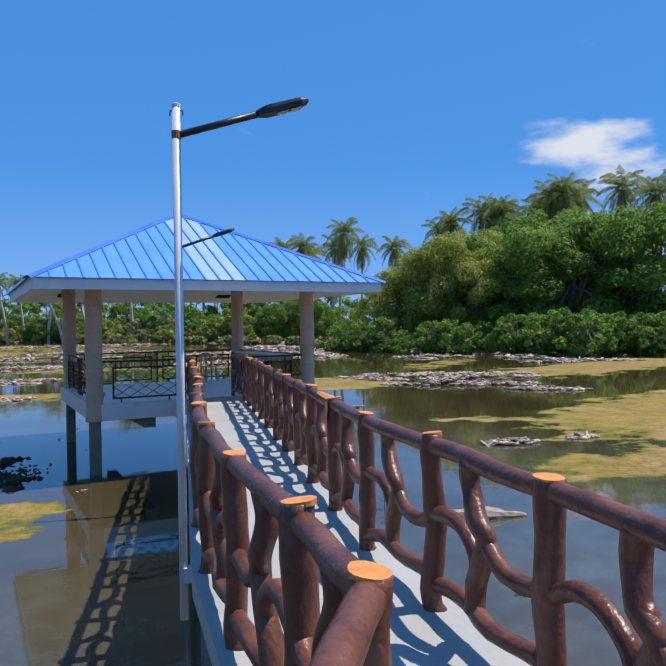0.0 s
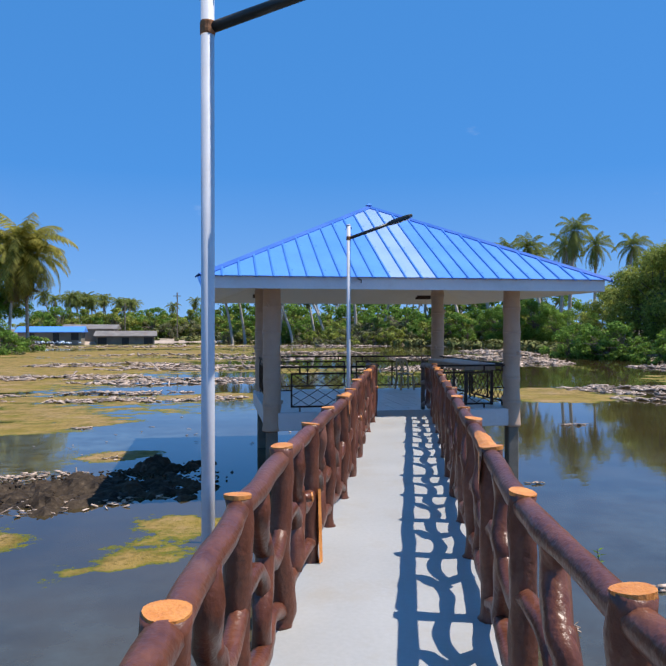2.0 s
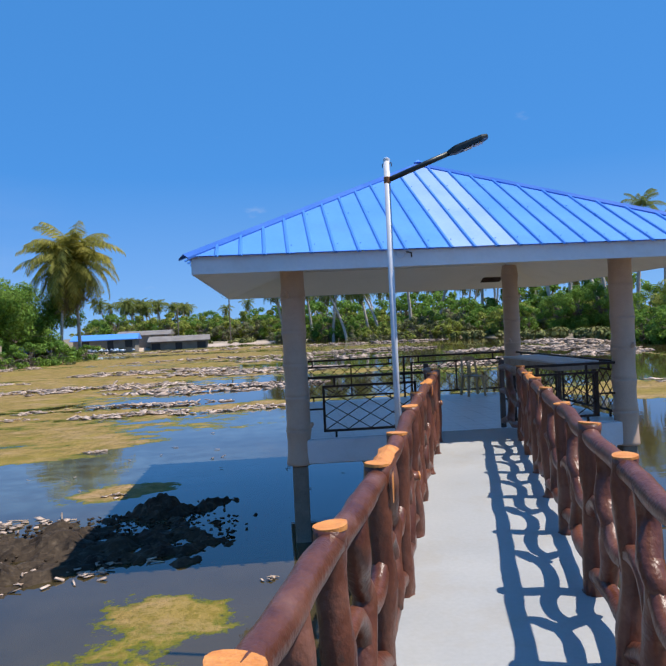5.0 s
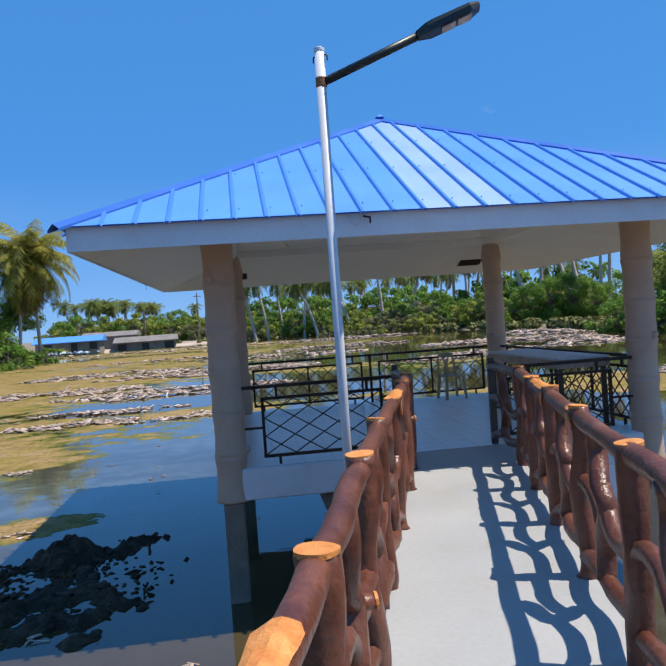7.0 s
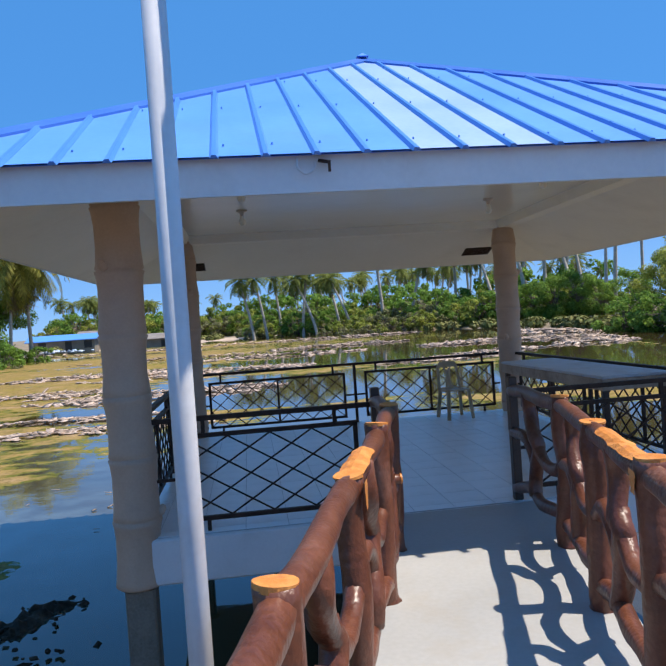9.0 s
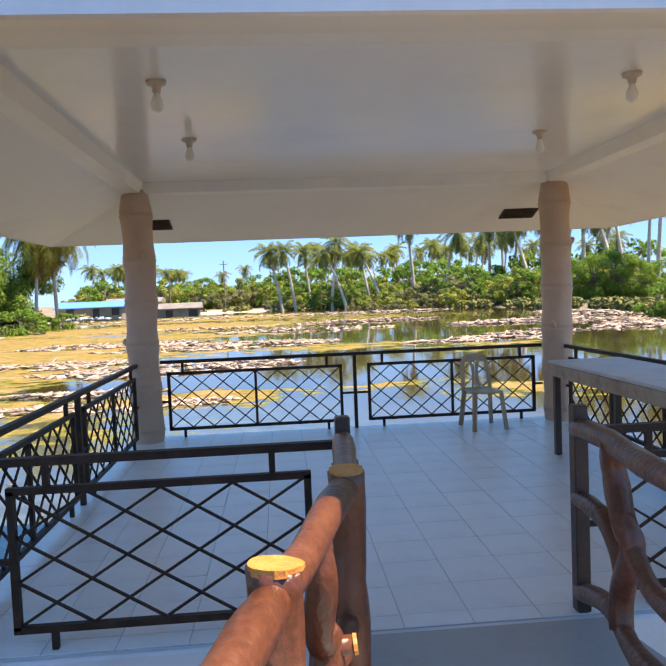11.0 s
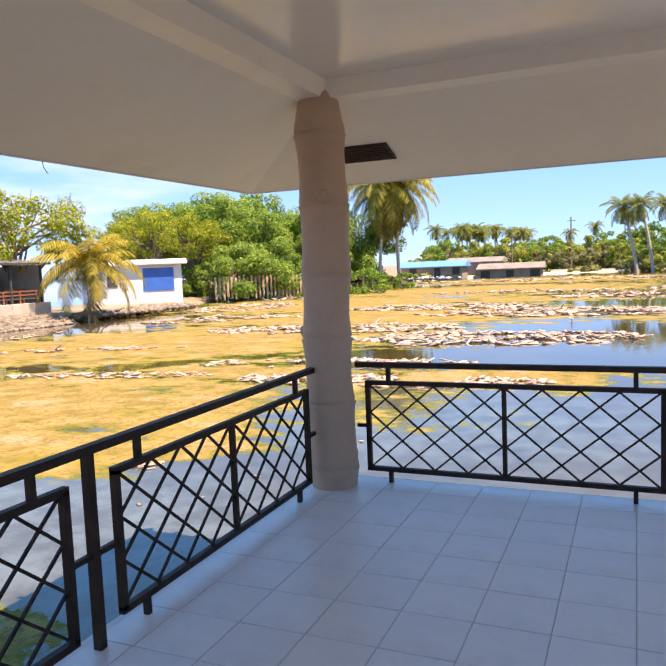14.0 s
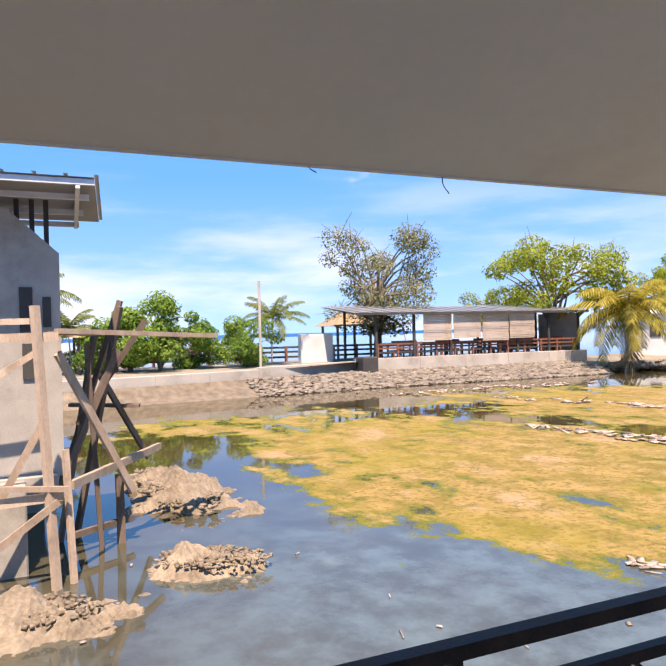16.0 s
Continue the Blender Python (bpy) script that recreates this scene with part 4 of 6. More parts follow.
def ribbon(line, half_w, half_t):
    """A flat moulded strip along a line, as one closed skin."""
    g = Geo()
    for p in line:
        g.v += [tuple(p + half_w + half_t), tuple(p - half_w + half_t), tuple(p - half_w - half_t), tuple(p + half_w - half_t)]
    for i in range(len(line) - 1):
        for q in range(4):
            g.f.append((4 * i + q, 4 * i + (q + 1) % 4, 4 * i + 4 + (q + 1) % 4, 4 * i + 4 + q))
    k = 4 * (len(line) - 1)
    g.f += [(3, 2, 1, 0), (k, k + 1, k + 2, k + 3)]
    return g


def plastic_chair(m):
    """A stacking garden chair; it faces its own +y."""
    ob = thing("plastic_chair", "faded beige stacking plastic chair with pierced back", "chair")
    seat = Geo()
    for zz, s in ((0.43, 1.0),):
        pts = spline([(-0.19, -0.19, zz), (-0.21, 0.0, zz - 0.012), (-0.20, 0.19, zz + 0.004), (0, 0.23, zz - 0.004), (0.20, 0.19, zz + 0.004), (0.21, 0.0, zz - 0.012), (0.19, -0.19, zz)], 3)
        seat.poly(*pts)
        low = [p - Vector((0, 0, 0.022)) for p in pts]
        seat.poly(*reversed(low))
        for k in range(len(pts)):
            j = (k + 1) % len(pts)
            seat.poly(pts[k], low[k], low[j], pts[j])
    part("seat", seat, M["chair"], ob)
    for sx in (-1, 1):
        for y, dy in ((0.18, 0.05), (-0.18, -0.07)):
            leg = Geo()
            top, bot = Vector((sx * 0.185, y, 0.42)), Vector((sx * 0.225, y + dy, 0.0))
            leg.bar(bot, top, 0.05, 0.018, (0, 1, 0)).bar(bot + Vector((-sx * 0.02, 0.012, 0)), top + Vector((-sx * 0.02, 0.012, 0)), 0.016, 0.045, (0, 1, 0))
            part("leg", leg, M["chair"], ob)
    def strip(name, line, w, parent):
        """A flat moulded strip that follows a line, with a thickness of 12 mm."""
        g = ribbon(spline(line, 5), Vector((w / 2, 0, 0)), Vector((0, 0.006, 0.002)))
        part(name, g, M["chair"], parent)
    for sx in (-1, 1):
        strip("back_stile", [(sx * 0.195, -0.185, 0.40), (sx * 0.185, -0.215, 0.56), (sx * 0.172, -0.255, 0.72), (sx * 0.13, -0.272, 0.795)], 0.05, ob)
        strip("back_splat", [(sx * 0.055, -0.19, 0.42), (sx * 0.028, -0.225, 0.56), (sx * 0.038, -0.25, 0.68), (sx * 0.075, -0.265, 0.76)], 0.034, ob)
        strip("back_splat", [(sx * 0.012, -0.19, 0.42), (sx * 0.010, -0.225, 0.56), (sx * 0.012, -0.25, 0.70)], 0.014, ob)
    arc = spline([(-0.172, -0.255, 0.745), (-0.12, -0.268, 0.772), (0, -0.272, 0.780), (0.12, -0.268, 0.772), (0.172, -0.255, 0.745)], 5)
    band = ribbon(arc, Vector((0, 0, 0.0425)), Vector((0, 0.006, 0)))
    part("top_band", band, M["chair"], ob)
    part("seat_rim", Geo().bar((-0.19, -0.19, 0.415), (0.19, -0.19, 0.415), 0.02, 0.05), M["chair"], ob)
    ob.matrix_basis = m
    return ob


plastic_chair(pose(1.555, 0.12, 0.0, 0, 0, 186) @ Matrix.Diagonal((0.76, 0.8, 0.9, 1)))

# ---- walkway ----
U = Vector((0.2672, 0.9636, 0))
N = Vector((0.9636, -0.2672, 0))


def bend(s):
    """Sideways drift of the walkway's far end."""
    return 0.09 * max(0.0, -(s + 13.9))


def P(n, s, z=0.0):
    return N * (n + bend(s)) + U * s + Vector((0, 0, z))


deck = Geo()
cross = [(0.88, 2.12, s) for s in np.arange(-16.7, -4.0, 0.45)]
rows = [(P(a, s), P(b, s)) for a, b, s in cross]
# the end at the pavilion follows the slab's edge; the other end turns away to the side
rows.append((Vector((-0.40, -4.041, 0)), Vector((0.87, -4.041, 0))))
TURN = Vector((-0.65, -0.76, 0)).normalized()
back_l, back_r = P(1.02, -16.75), P(2.12, -16.6)
rows = [(back_l + TURN * 4.5, back_r + TURN * 4.5 + Vector((0.1, 0, 0))), (back_l + TURN * 0.6 , back_r + TURN * 0.25)] + rows
T = Vector((0, 0, 0.14))
for (a, b), (c, d) in zip(rows, rows[1:]):
    deck.poly(a, b, d, c)
    deck.poly(a - T, c - T, d - T, b - T)
    deck.poly(a, c, c - T, a - T)
    deck.poly(b, b - T, d - T, d)
a, b = rows[0]
deck.poly(a, a - T, b - T, b)
tagged(part("pavement", deck, M["deck"]), "pale grey painted concrete footbridge deck", "walkway", kind="structure")
for s in (-6.2, -8.6, -11.0, -13.4, -15.8):
    for n in (1.05, 1.95):
        p = P(n, s)
        pier = Geo().box((p.x, p.y, -1.02), (0.18, 0.18, 1.76), bevel=0.01)
        tagged(part("pier", pier, M["wet_concrete"]), "damp concrete pier under the footbridge", "pier", group="bridge piers")
for s in (-6.2, -8.6, -11.0, -13.4, -15.8):
    g = Geo().bar(P(0.95, s, -0.21), P(2.05, s, -0.21), 0.16, 0.14)
    tagged(part("cross_beam", g, M["wet_concrete"]), "concrete cross beam under the footbridge", "beam", group="bridge beams")


# ---- rustic log balustrades ----
def wavy(pts, r, seed, sides=9, n=5, taper=1.0, rough=0.22):
    line = spline(pts, n)
    radii = [r * (1 + 0.10 * noise.noise(p * 4 + Vector((seed, 0, 0)))) * (1 - (1 - taper) * i / len(line)) for i, p in enumerate(line)]
    return Geo().tube(line, radii, sides, rough, seed)


def balustrade(label, places, start, flip, patches):
    """Cement posts and rails cast to look like logs. places: post feet in order; start: where the rail meets the entrance post."""
    ob = thing("log_balustrade", label, "balustrade", group="footbridge balustrades")
    ZR, ZT = 0.822, 0.870
    prev = Vector(start)
    for k, p in enumerate(places):
        seed = 1.7 * k + flip * 31
        p = Vector(p)
        lean = Vector((0.012 * math.sin(seed * 3), 0.012 * math.cos(seed * 2), 0))
        r = 0.054 + 0.004 * math.sin(seed)
        zt = ZT + 0.012 * math.sin(seed * 1.3)
        post = wavy([p + Vector((0, 0, -0.01)), p + lean + Vector((0, 0, 0.10)), p - lean + Vector((0, 0, 0.4)), p + lean * 0.6 + Vector((0, 0, 0.7)), p + Vector((0, 0, zt))], r, seed, 12, 5)
        for j in range(12):
            x, y, z = post.v[j]
            post.v[j] = (p.x + (x - p.x) * 1.28, p.y + (y - p.y) * 1.28, z)
        post_ob = part("post", post, M["log"], ob, smooth=True)
        cap = Geo()
        ring = [Vector((p.x + r * 0.985 * math.cos(t) * (1 + 0.06 * math.sin(3 * t + seed)), p.y + r * 0.985 * math.sin(t) * (1 + 0.06 * math.cos(2 * t + seed)), zt)) for t in np.linspace(0, 2 * math.pi, 17)[:-1]]
        tilt = Vector((0.10 * math.sin(seed * 2.2), 0.10 * math.cos(seed * 1.7), 0))
        top = [q + Vector((0, 0, 0.008 + (q - p).dot(tilt))) for q in ring]
        low = [q - Vector((0, 0, 0.004)) for q in ring]
        cap.poly(*top)
        for j in range(16):
            cap.poly(low[j], low[(j + 1) % 16], top[(j + 1) % 16], top[j])
        part("cut_end", cap, M["cut"], post_ob, "bright orange painted cut end")
        d = p - Vector((prev.x, prev.y, 0))
        L = d.length
        u = d / L
        a0 = Vector((prev.x, prev.y, 0))

        def at(t, z, side=0.0):
            return a0 + d * t + Vector((-u.y, u.x, 0)) * side + Vector((0, 0, z))
        sway = 0.012 * math.sin(seed * 2.1)
        z_from = prev.z if k == 0 else ZR
        rail = wavy([at(0.0, z_from), at(0.3, ZR + 0.006 * math.sin(seed), sway * 0.6), at(0.68, ZR - 0.006, -sway * 0.6), at(1.0, ZR)], 0.044, seed + 5, 12, 6, rough=0.10)
        part("handrail", rail, M["log"], ob, smooth=True)
        foot = wavy([at(0, 0.10 + 0.03 * math.sin(seed)), at(0.3, 0.16, sway), at(0.6, 0.13, -sway), at(1, 0.17 + 0.02 * math.cos(seed))], 0.041, seed + 9, 9, 5)
        part("foot_rail", foot, M["log"], ob, smooth=True)
        if L > 0.55:
            f = (lambda t: 1 - t) if flip else (lambda t: t)
            j1 = 0.04 * math.sin(seed * 2.7)
            stem = wavy([at(f(0.58 + j1), ZR), at(f(0.60 + j1), 0.70, 0.01), at(f(0.52), 0.57, -0.01), at(f(0.46), 0.50), at(f(0.50), 0.40), at(f(0.58), 0.27, 0.01), at(f(0.60 - j1), 0.14)], 0.045, seed + 13, 9, 4)
            part("stem", stem, M["log"], ob, smooth=True)
            branch = wavy([at(f(0.0), 0.45 + j1), at(f(0.12), 0.415), at(f(0.30), 0.405), at(f(0.44), 0.47), at(f(0.52), 0.58)], 0.039, seed + 17, 8, 4)
            part("branch", branch, M["log"], ob, smooth=True)
            arch = wavy([at(f(0.53), 0.33), at(f(0.58), 0.43), at(f(0.70), 0.50), at(f(0.85), 0.505), at(f(1.0), 0.46 + j1)], 0.039, seed + 23, 8, 4)
            part("branch", arch, M["log"], ob, smooth=True)
            if k % 4 == 1:
                stub = Geo().tube([at(f(0.46), 0.50, 0.0), at(f(0.44), 0.505, 0.07)], [0.03, 0.026], 8, 0.1, seed)
                part("stub", stub, M["log"], ob, smooth=True)
                end = Geo().tube([at(f(0.44), 0.505, 0.068), at(f(0.437), 0.506, 0.078)], [0.029, 0.027], 10)
                part("cut_end", end, M["cut"], ob, "small orange painted cut end")
        for pk, t0, t1, down in patches:
            if pk != k:
                continue
            g = Geo()
            steps = 12
            verts = []
            for i in range(steps + 1):
                t = t0 + (t1 - t0) * i / steps
                row = []
                w = 0.045 * (1 + 0.35 * noise.noise(Vector((t * 9, seed, 0)))) * (0.75 if i in (0, steps) else 1)
                for q in range(5):
                    x = -1 + q / 2
                    row.append(at(t, ZR + 0.047 - 0.016 * x * x + 0.006 * noise.noise(Vector((t * 30, x * 3, seed))), x * w))
                verts.append(row)
            for i in range(steps):
                for q in range(4):
                    g.poly(verts[i][q], verts[i][q + 1], verts[i + 1][q + 1], verts[i + 1][q])
            part("split_face", g, M["cut"], ob, "raw orange split face along the handrail")
            if down:
                g = Geo()
                for i in range(10):
                    za, zb = ZR + 0.02 - i * down * 0.04, ZR + 0.02 - (i + 1) * down * 0.04
                    wa, wb = (0.042 * (1 - 0.5 * q / 10) * (1 + 0.3 * noise.noise(Vector((q * 0.9, seed, 2)))) for q in (i, i + 1))
                    off = (0.062 if flip else -0.062) * -1
                    c = p - u * 0.005
                    sd_ = Vector((-u.y, u.x, 0)) * off
                    g.poly(c + sd_ + u * -wa + Vector((0, 0, za)), c + sd_ + u * wa + Vector((0, 0, za)), c + sd_ + u * wb + Vector((0, 0, zb)), c + sd_ + u * -wb + Vector((0, 0, zb)))
                part("split_face", g, M["cut"], ob, "orange peeled strip down the post")
        prev = p
    return ob


LEFT_NS = [(1.0, -4.65), (0.995, -5.43), (0.985, -6.45), (0.972, -7.48), (0.99, -8.43), (1.0, -9.47), (1.01, -10.38), (0.985, -11.25), (0.965, -12.05), (0.96, -13.02), (0.975, -14.00), (0.98, -15.01), (1.02, -16.01)]
RIGHT_S = [-4.66, -5.53, -6.43, -7.36, -8.33, -9.39, -10.22, -11.03, -11.86, -12.84, -13.83, -14.83, -15.83]
left = [P(n, s) for n, s in LEFT_NS] + [P(1.03, -16.63)]
left += [left[-1] + Vector((-0.52, -0.61, 0)), left[-1] + Vector((-1.17, -1.37, 0)), left[-1] + Vector((-1.82, -2.13, 0))]
right = [P(1.995, s) for s in RIGHT_S] + [P(1.98, -16.85)]
right += [right[-1] + TURN * 1.0, right[-1] + TURN * 2.0]
left_rail = balustrade("brown balustrade of cast cement logs with orange cut ends", left, (NEWEL_L[0], NEWEL_L[1], 0.80), 0, [(2, 0.50, 0.97, 0.25), (6, 0.42, 0.98, 0.3)])
balustrade("brown balustrade of cast cement logs casting shade on the deck", right, (NEWEL_R[0], NEWEL_R[1], 0.80), 1, [(2, 0.22, 0.92, 0.2), (3, 0.84, 0.97, 0.3), (9, 0.42, 0.95, 0.4)])

# a long peeled strip runs down the inner face of one post to the deck
foot_at = P(LEFT_NS[8][0] + 0.066, LEFT_NS[8][1] - 0.02)
peel = Geo()
for i in range(12):
    za, zb = 0.46 - 0.038 * i, 0.46 - 0.038 * (i + 1)
    (wa, oa), (wb, ob_) = ((0.014 + 0.026 * q / 12 + 0.008 * noise.noise(Vector((q * 0.8, 3.1, 0))), 0.012 * q / 12) for q in (i, i + 1))
    row_a = [foot_at + U * w + N * (oa + d) + Vector((0, 0, za)) for w, d in ((-wa, -0.012), (0, 0.004), (wa, -0.012))]
    row_b = [foot_at + U * w + N * (ob_ + d) + Vector((0, 0, zb)) for w, d in ((-wb, -0.012), (0, 0.004), (wb, -0.012))]
    for q in range(2):
        peel.poly(row_a[q], row_a[q + 1], row_b[q + 1], row_b[q])
part("split_face", peel, M["cut"], left_rail, "orange peeled strip down the post")

# ---- street lamps ----
def street_lamp(x, y, label, arm_z, tip_z, top_z, reach):
    ob = thing("street_lamp", label, "street lamp", group="footbridge lamps")
    part("pole", Geo().tube([(x, y, -0.32), (x, y, top_z)], 0.025, 16), M["galv"], ob, smooth=True)
    part("pole_cap", Geo().lathe((x, y, top_z), [(0.027, 0), (0.027, 0.015), (0.015, 0.022)], 14), M["galv"], ob)
    q = Vector((x, y, 0)) + N * 0.06
    part("bracket", Geo().bar((x, y, -0.05), (q.x, q.y, -0.05), 0.07, 0.09), M["galv"], ob)
    arm_a, tip = Vector((x, y, arm_z)), Vector((x, y, tip_z)) + N * reach
    dirn = tip - arm_a
    neck = arm_a + dirn * 0.62
    part("clamp", Geo().lathe((x, y, arm_z - 0.022), [(0.027, 0), (0.0285, 0.006), (0.0285, 0.045), (0.027, 0.05)], 14), M["rust"], ob, "rusted clamp holding the arm")
    part("arm", Geo().tube([arm_a, neck], 0.021, 12), M["lamp_dark"], ob, smooth=True)
    head = Geo()
    u = dirn.normalized()
    side = u.cross(Vector((0, 0, 1))).normalized()
    up = side.cross(u).normalized()
    prof = [(0.0, 0.024, 0.02), (0.03, 0.034, 0.026), (0.06, 0.05, 0.03), (0.10, 0.055, 0.03), (0.28, 0.055, 0.024), (0.325, 0.04, 0.014)]
    rings = []
    for s, w, h in prof:
        c = neck + u * s
        rings.append([c + side * w * 0.75 + up * h, c + side * w + up * 0.2 * h, c + side * w - up * h * 0.8, c - side * w - up * h * 0.8, c - side * w + up * 0.2 * h, c - side * w * 0.75 + up * h])
    for r0, r1 in zip(rings, rings[1:]):
        for j in range(6):
            head.poly(r0[j], r0[(j + 1) % 6], r1[(j + 1) % 6], r1[j])
    head.poly(*reversed(rings[0])).poly(*rings[-1])
    head_ob = part("lamp_head", head, M["lamp_dark"], ob)
    for s0 in (0.12, 0.205):
        c = neck + u * s0 - up * 0.0275
        g = Geo()
        q4 = [c + side * 0.04, c + u * 0.07 + side * 0.04, c + u * 0.07 - side * 0.04, c - side * 0.04]
        g.poly(*q4)
        g.poly(*[p - up * 0.003 for p in reversed(q4)])
        part("lens", g, M["lens"], head_ob, "pale glass lens")
    for t in (-0.4, 2.4):
        wire = spline([(x, y, top_z - 0.035), (x + 0.035 * math.cos(t), y + 0.035 * math.sin(t), top_z - 0.02), (x + 0.04 * math.cos(t), y + 0.04 * math.sin(t), top_z - 0.05)], 3)
        part("wire", Geo().tube(wire, 0.004, 5), M["iron"], ob)
    return ob


street_lamp(-2.90, -13.60, "white pole lamp with dark arm beside the footbridge", 2.575, 2.815, 2.745, 0.78)
street_lamp(-1.225, -7.47, "white pole lamp with dark arm near the pavilion", 2.60, 2.88, 2.76, 0.80)


# ---- plants ----
def raw_mesh(name, verts, faces, material, smooth=False):
    """A mesh from arrays of equal-sided faces."""
    me = bpy.data.meshes.new(name)
    k = faces.shape[1]
    me.vertices.add(len(verts))
    me.vertices.foreach_set("co", verts.astype(np.float32).ravel())
    me.loops.add(faces.size)
    me.loops.foreach_set("vertex_index", faces.astype(np.int32).ravel())
    me.polygons.add(len(faces))
    me.polygons.foreach_set("loop_start", np.arange(0, faces.size, k))
    me.update(calc_edges=True)
    me.materials.append(material)
    if smooth:
        me.polygons.foreach_set("use_smooth", np.ones(len(faces), bool))
    return me


def leaf_mesh(name, clumps, n, size, material, seed, flat=0.75):
    """Many small folded leaves round the clumps, which are (x, y, z, radius)."""
    g = np.random.RandomState(seed)
    c = np.array(clumps)
    w = c[:, 3] ** 2
    pick = g.choice(len(c), n, p=w / w.sum())
    d = g.normal(size=(n, 3))
    d /= np.linalg.norm(d, axis=1, keepdims=True)
    r = c[pick, 3] * (0.55 + 0.5 * g.rand(n) ** 0.6)
    pos = c[pick, :3] + d * r[:, None] * np.array([1, 1, flat])
    pos[:, 2] = np.maximum(pos[:, 2], 0.05)
    nr = d * 1.0 + g.normal(size=(n, 3)) * 0.42 + np.array([0, 0, 0.45])
    nr /= np.linalg.norm(nr, axis=1, keepdims=True)
    a = np.cross(nr, g.normal(size=(n, 3)))
    a /= np.linalg.norm(a, axis=1, keepdims=True) + 1e-9
    b = np.cross(nr, a)
    s = size * (0.6 + 0.8 * g.rand(n))[:, None]
    v = np.stack([pos - a * s * 0.5, pos + b * s * 0.30 + nr * s * 0.10, pos + a * s * 0.6, pos - b * s * 0.30 + nr * s * 0.10], 1).reshape(-1, 3)
    f = np.arange(4 * n).reshape(n, 4)
    return raw_mesh(name, v, f, material)


def broad_tree(label, h, width, leaves, size, material, seed, low=0.25, bare=0.0, clump=0.24, n_clumps=26, category="tree"):
    """A tree at the origin: tapered trunk, forked limbs, and a ragged crown."""
    g = random.Random(seed)
    ob = thing("tree", label, category)
    clumps = []
    for k in range(n_clumps):
        t = (k + 0.5) / n_clumps
        z = h * (low + (1 - low) * g.uniform(0.05, 0.97))
        belly = math.sin(math.pi * min(1.0, max(0.06, (z / h - low * 0.6) / (1.12 - low * 0.6)))) ** 0.7
        r = width * belly * g.uniform(0.25, 1.0)
        a = g.uniform(0, 2 * math.pi)
        clumps.append((math.cos(a) * r, math.sin(a) * r, z, h * clump * g.uniform(0.45, 1.0) * 0.8))
    top = Vector((g.uniform(-0.3, 0.3), g.uniform(-0.3, 0.3), h * 0.62))
    trunk = Geo()
    line = spline([(0, 0, -0.3), (0.1, 0.05, h * 0.2), (top.x * 0.6, top.y * 0.6, h * 0.42), tuple(top)], 5)
    r0 = h * 0.028
    trunk.tube(line, [r0 * (1.35 if i == 0 else 1 - 0.7 * i / len(line)) for i in range(len(line))], 9, 0.12, seed)
    trunk_ob = part("trunk", trunk, M["bark"], ob, smooth=True)
    limbs = Geo()
    for k, (x, y, z, r) in enumerate(clumps):
        s = line[min(len(line) - 1, int(len(line) * g.uniform(0.3, 0.95)))]
        e = Vector((x, y, z))
        m = (s + e) / 2 + Vector((g.uniform(-0.3, 0.3), g.uniform(-0.3, 0.3), g.uniform(0, 0.5)))
        limbs.tube(spline([s, m, e], 4), [r0 * 0.42 * (1 - 0.85 * i / 8) for i in range(9)], 5, 0.1, seed + k, False)
        if bare:
            for q in range(int(7 * bare)):
                d = Vector((g.gauss(0, 1), g.gauss(0, 1), g.gauss(0.5, 0.8))).normalized() * r * g.uniform(0.9, 1.6)
                limbs.tube([e, e + d * 0.6 + Vector((0, 0, 0.08)), e + d], [r0 * 0.12, r0 * 0.08, r0 * 0.03], 4, 0, 0, False)
    part("branchwork", limbs, M["bark"], ob)
    crown = new("crown", leaf_mesh("crown", clumps, leaves, size, material, seed))
    crown.parent = ob
    return ob


def frond_arrays(g, base, az, rise, length, droop, n=24, leaf=0.55):
    """One palm frond: a bowed midrib with two rows of hanging leaflets, as quads."""
    v, f = [], []
    d = Vector((math.cos(az), math.sin(az), 0))
    side = Vector((-math.sin(az), math.cos(az), 0))
    line = []
    for i in range(n + 1):
        t = i / n
        ang = rise - droop * t ** 1.3
        p = base if i == 0 else line[-1] + (d * math.cos(ang) + Vector((0, 0, math.sin(ang)))) * (length / n)
        line.append(p)
    for i in range(n):
        a, b = line[i], line[i + 1]
        w = 0.05 * (1 - 0.8 * i / n)
        k = len(v)
        v += [a - side * w, a + side * w, b + side * w * 0.9, b - side * w * 0.9]
        f.append((k, k + 1, k + 2, k + 3))
        if i < 2:
            continue
        t = i / n
        ll = leaf * length * 0.28 * math.sin(math.pi * (0.12 + 0.83 * t)) ** 0.6
        fw = (b - a).normalized()
        for s in (-1, 1):
            out = (side * s * 0.85 + fw * 0.55 + Vector((0, 0, -0.25 - 0.45 * t - g.uniform(0, 0.4)))).normalized()
            tip = a + out * ll * g.uniform(0.85, 1.1)
            mid = a + out * ll * 0.5 + Vector((0, 0, 0.04))
            wv = fw * (length / n) * 0.36
            k = len(v)
            v += [a - wv * 0.6, a + wv, mid + wv * 1.1, mid - wv * 0.9]
            f.append((k, k + 1, k + 2, k + 3))
            k = len(v)
            v += [mid - wv * 0.9, mid + wv * 1.1, tip + wv * 0.2, tip - wv * 0.2]
            f.append((k, k + 1, k + 2, k + 3))
    return v, f


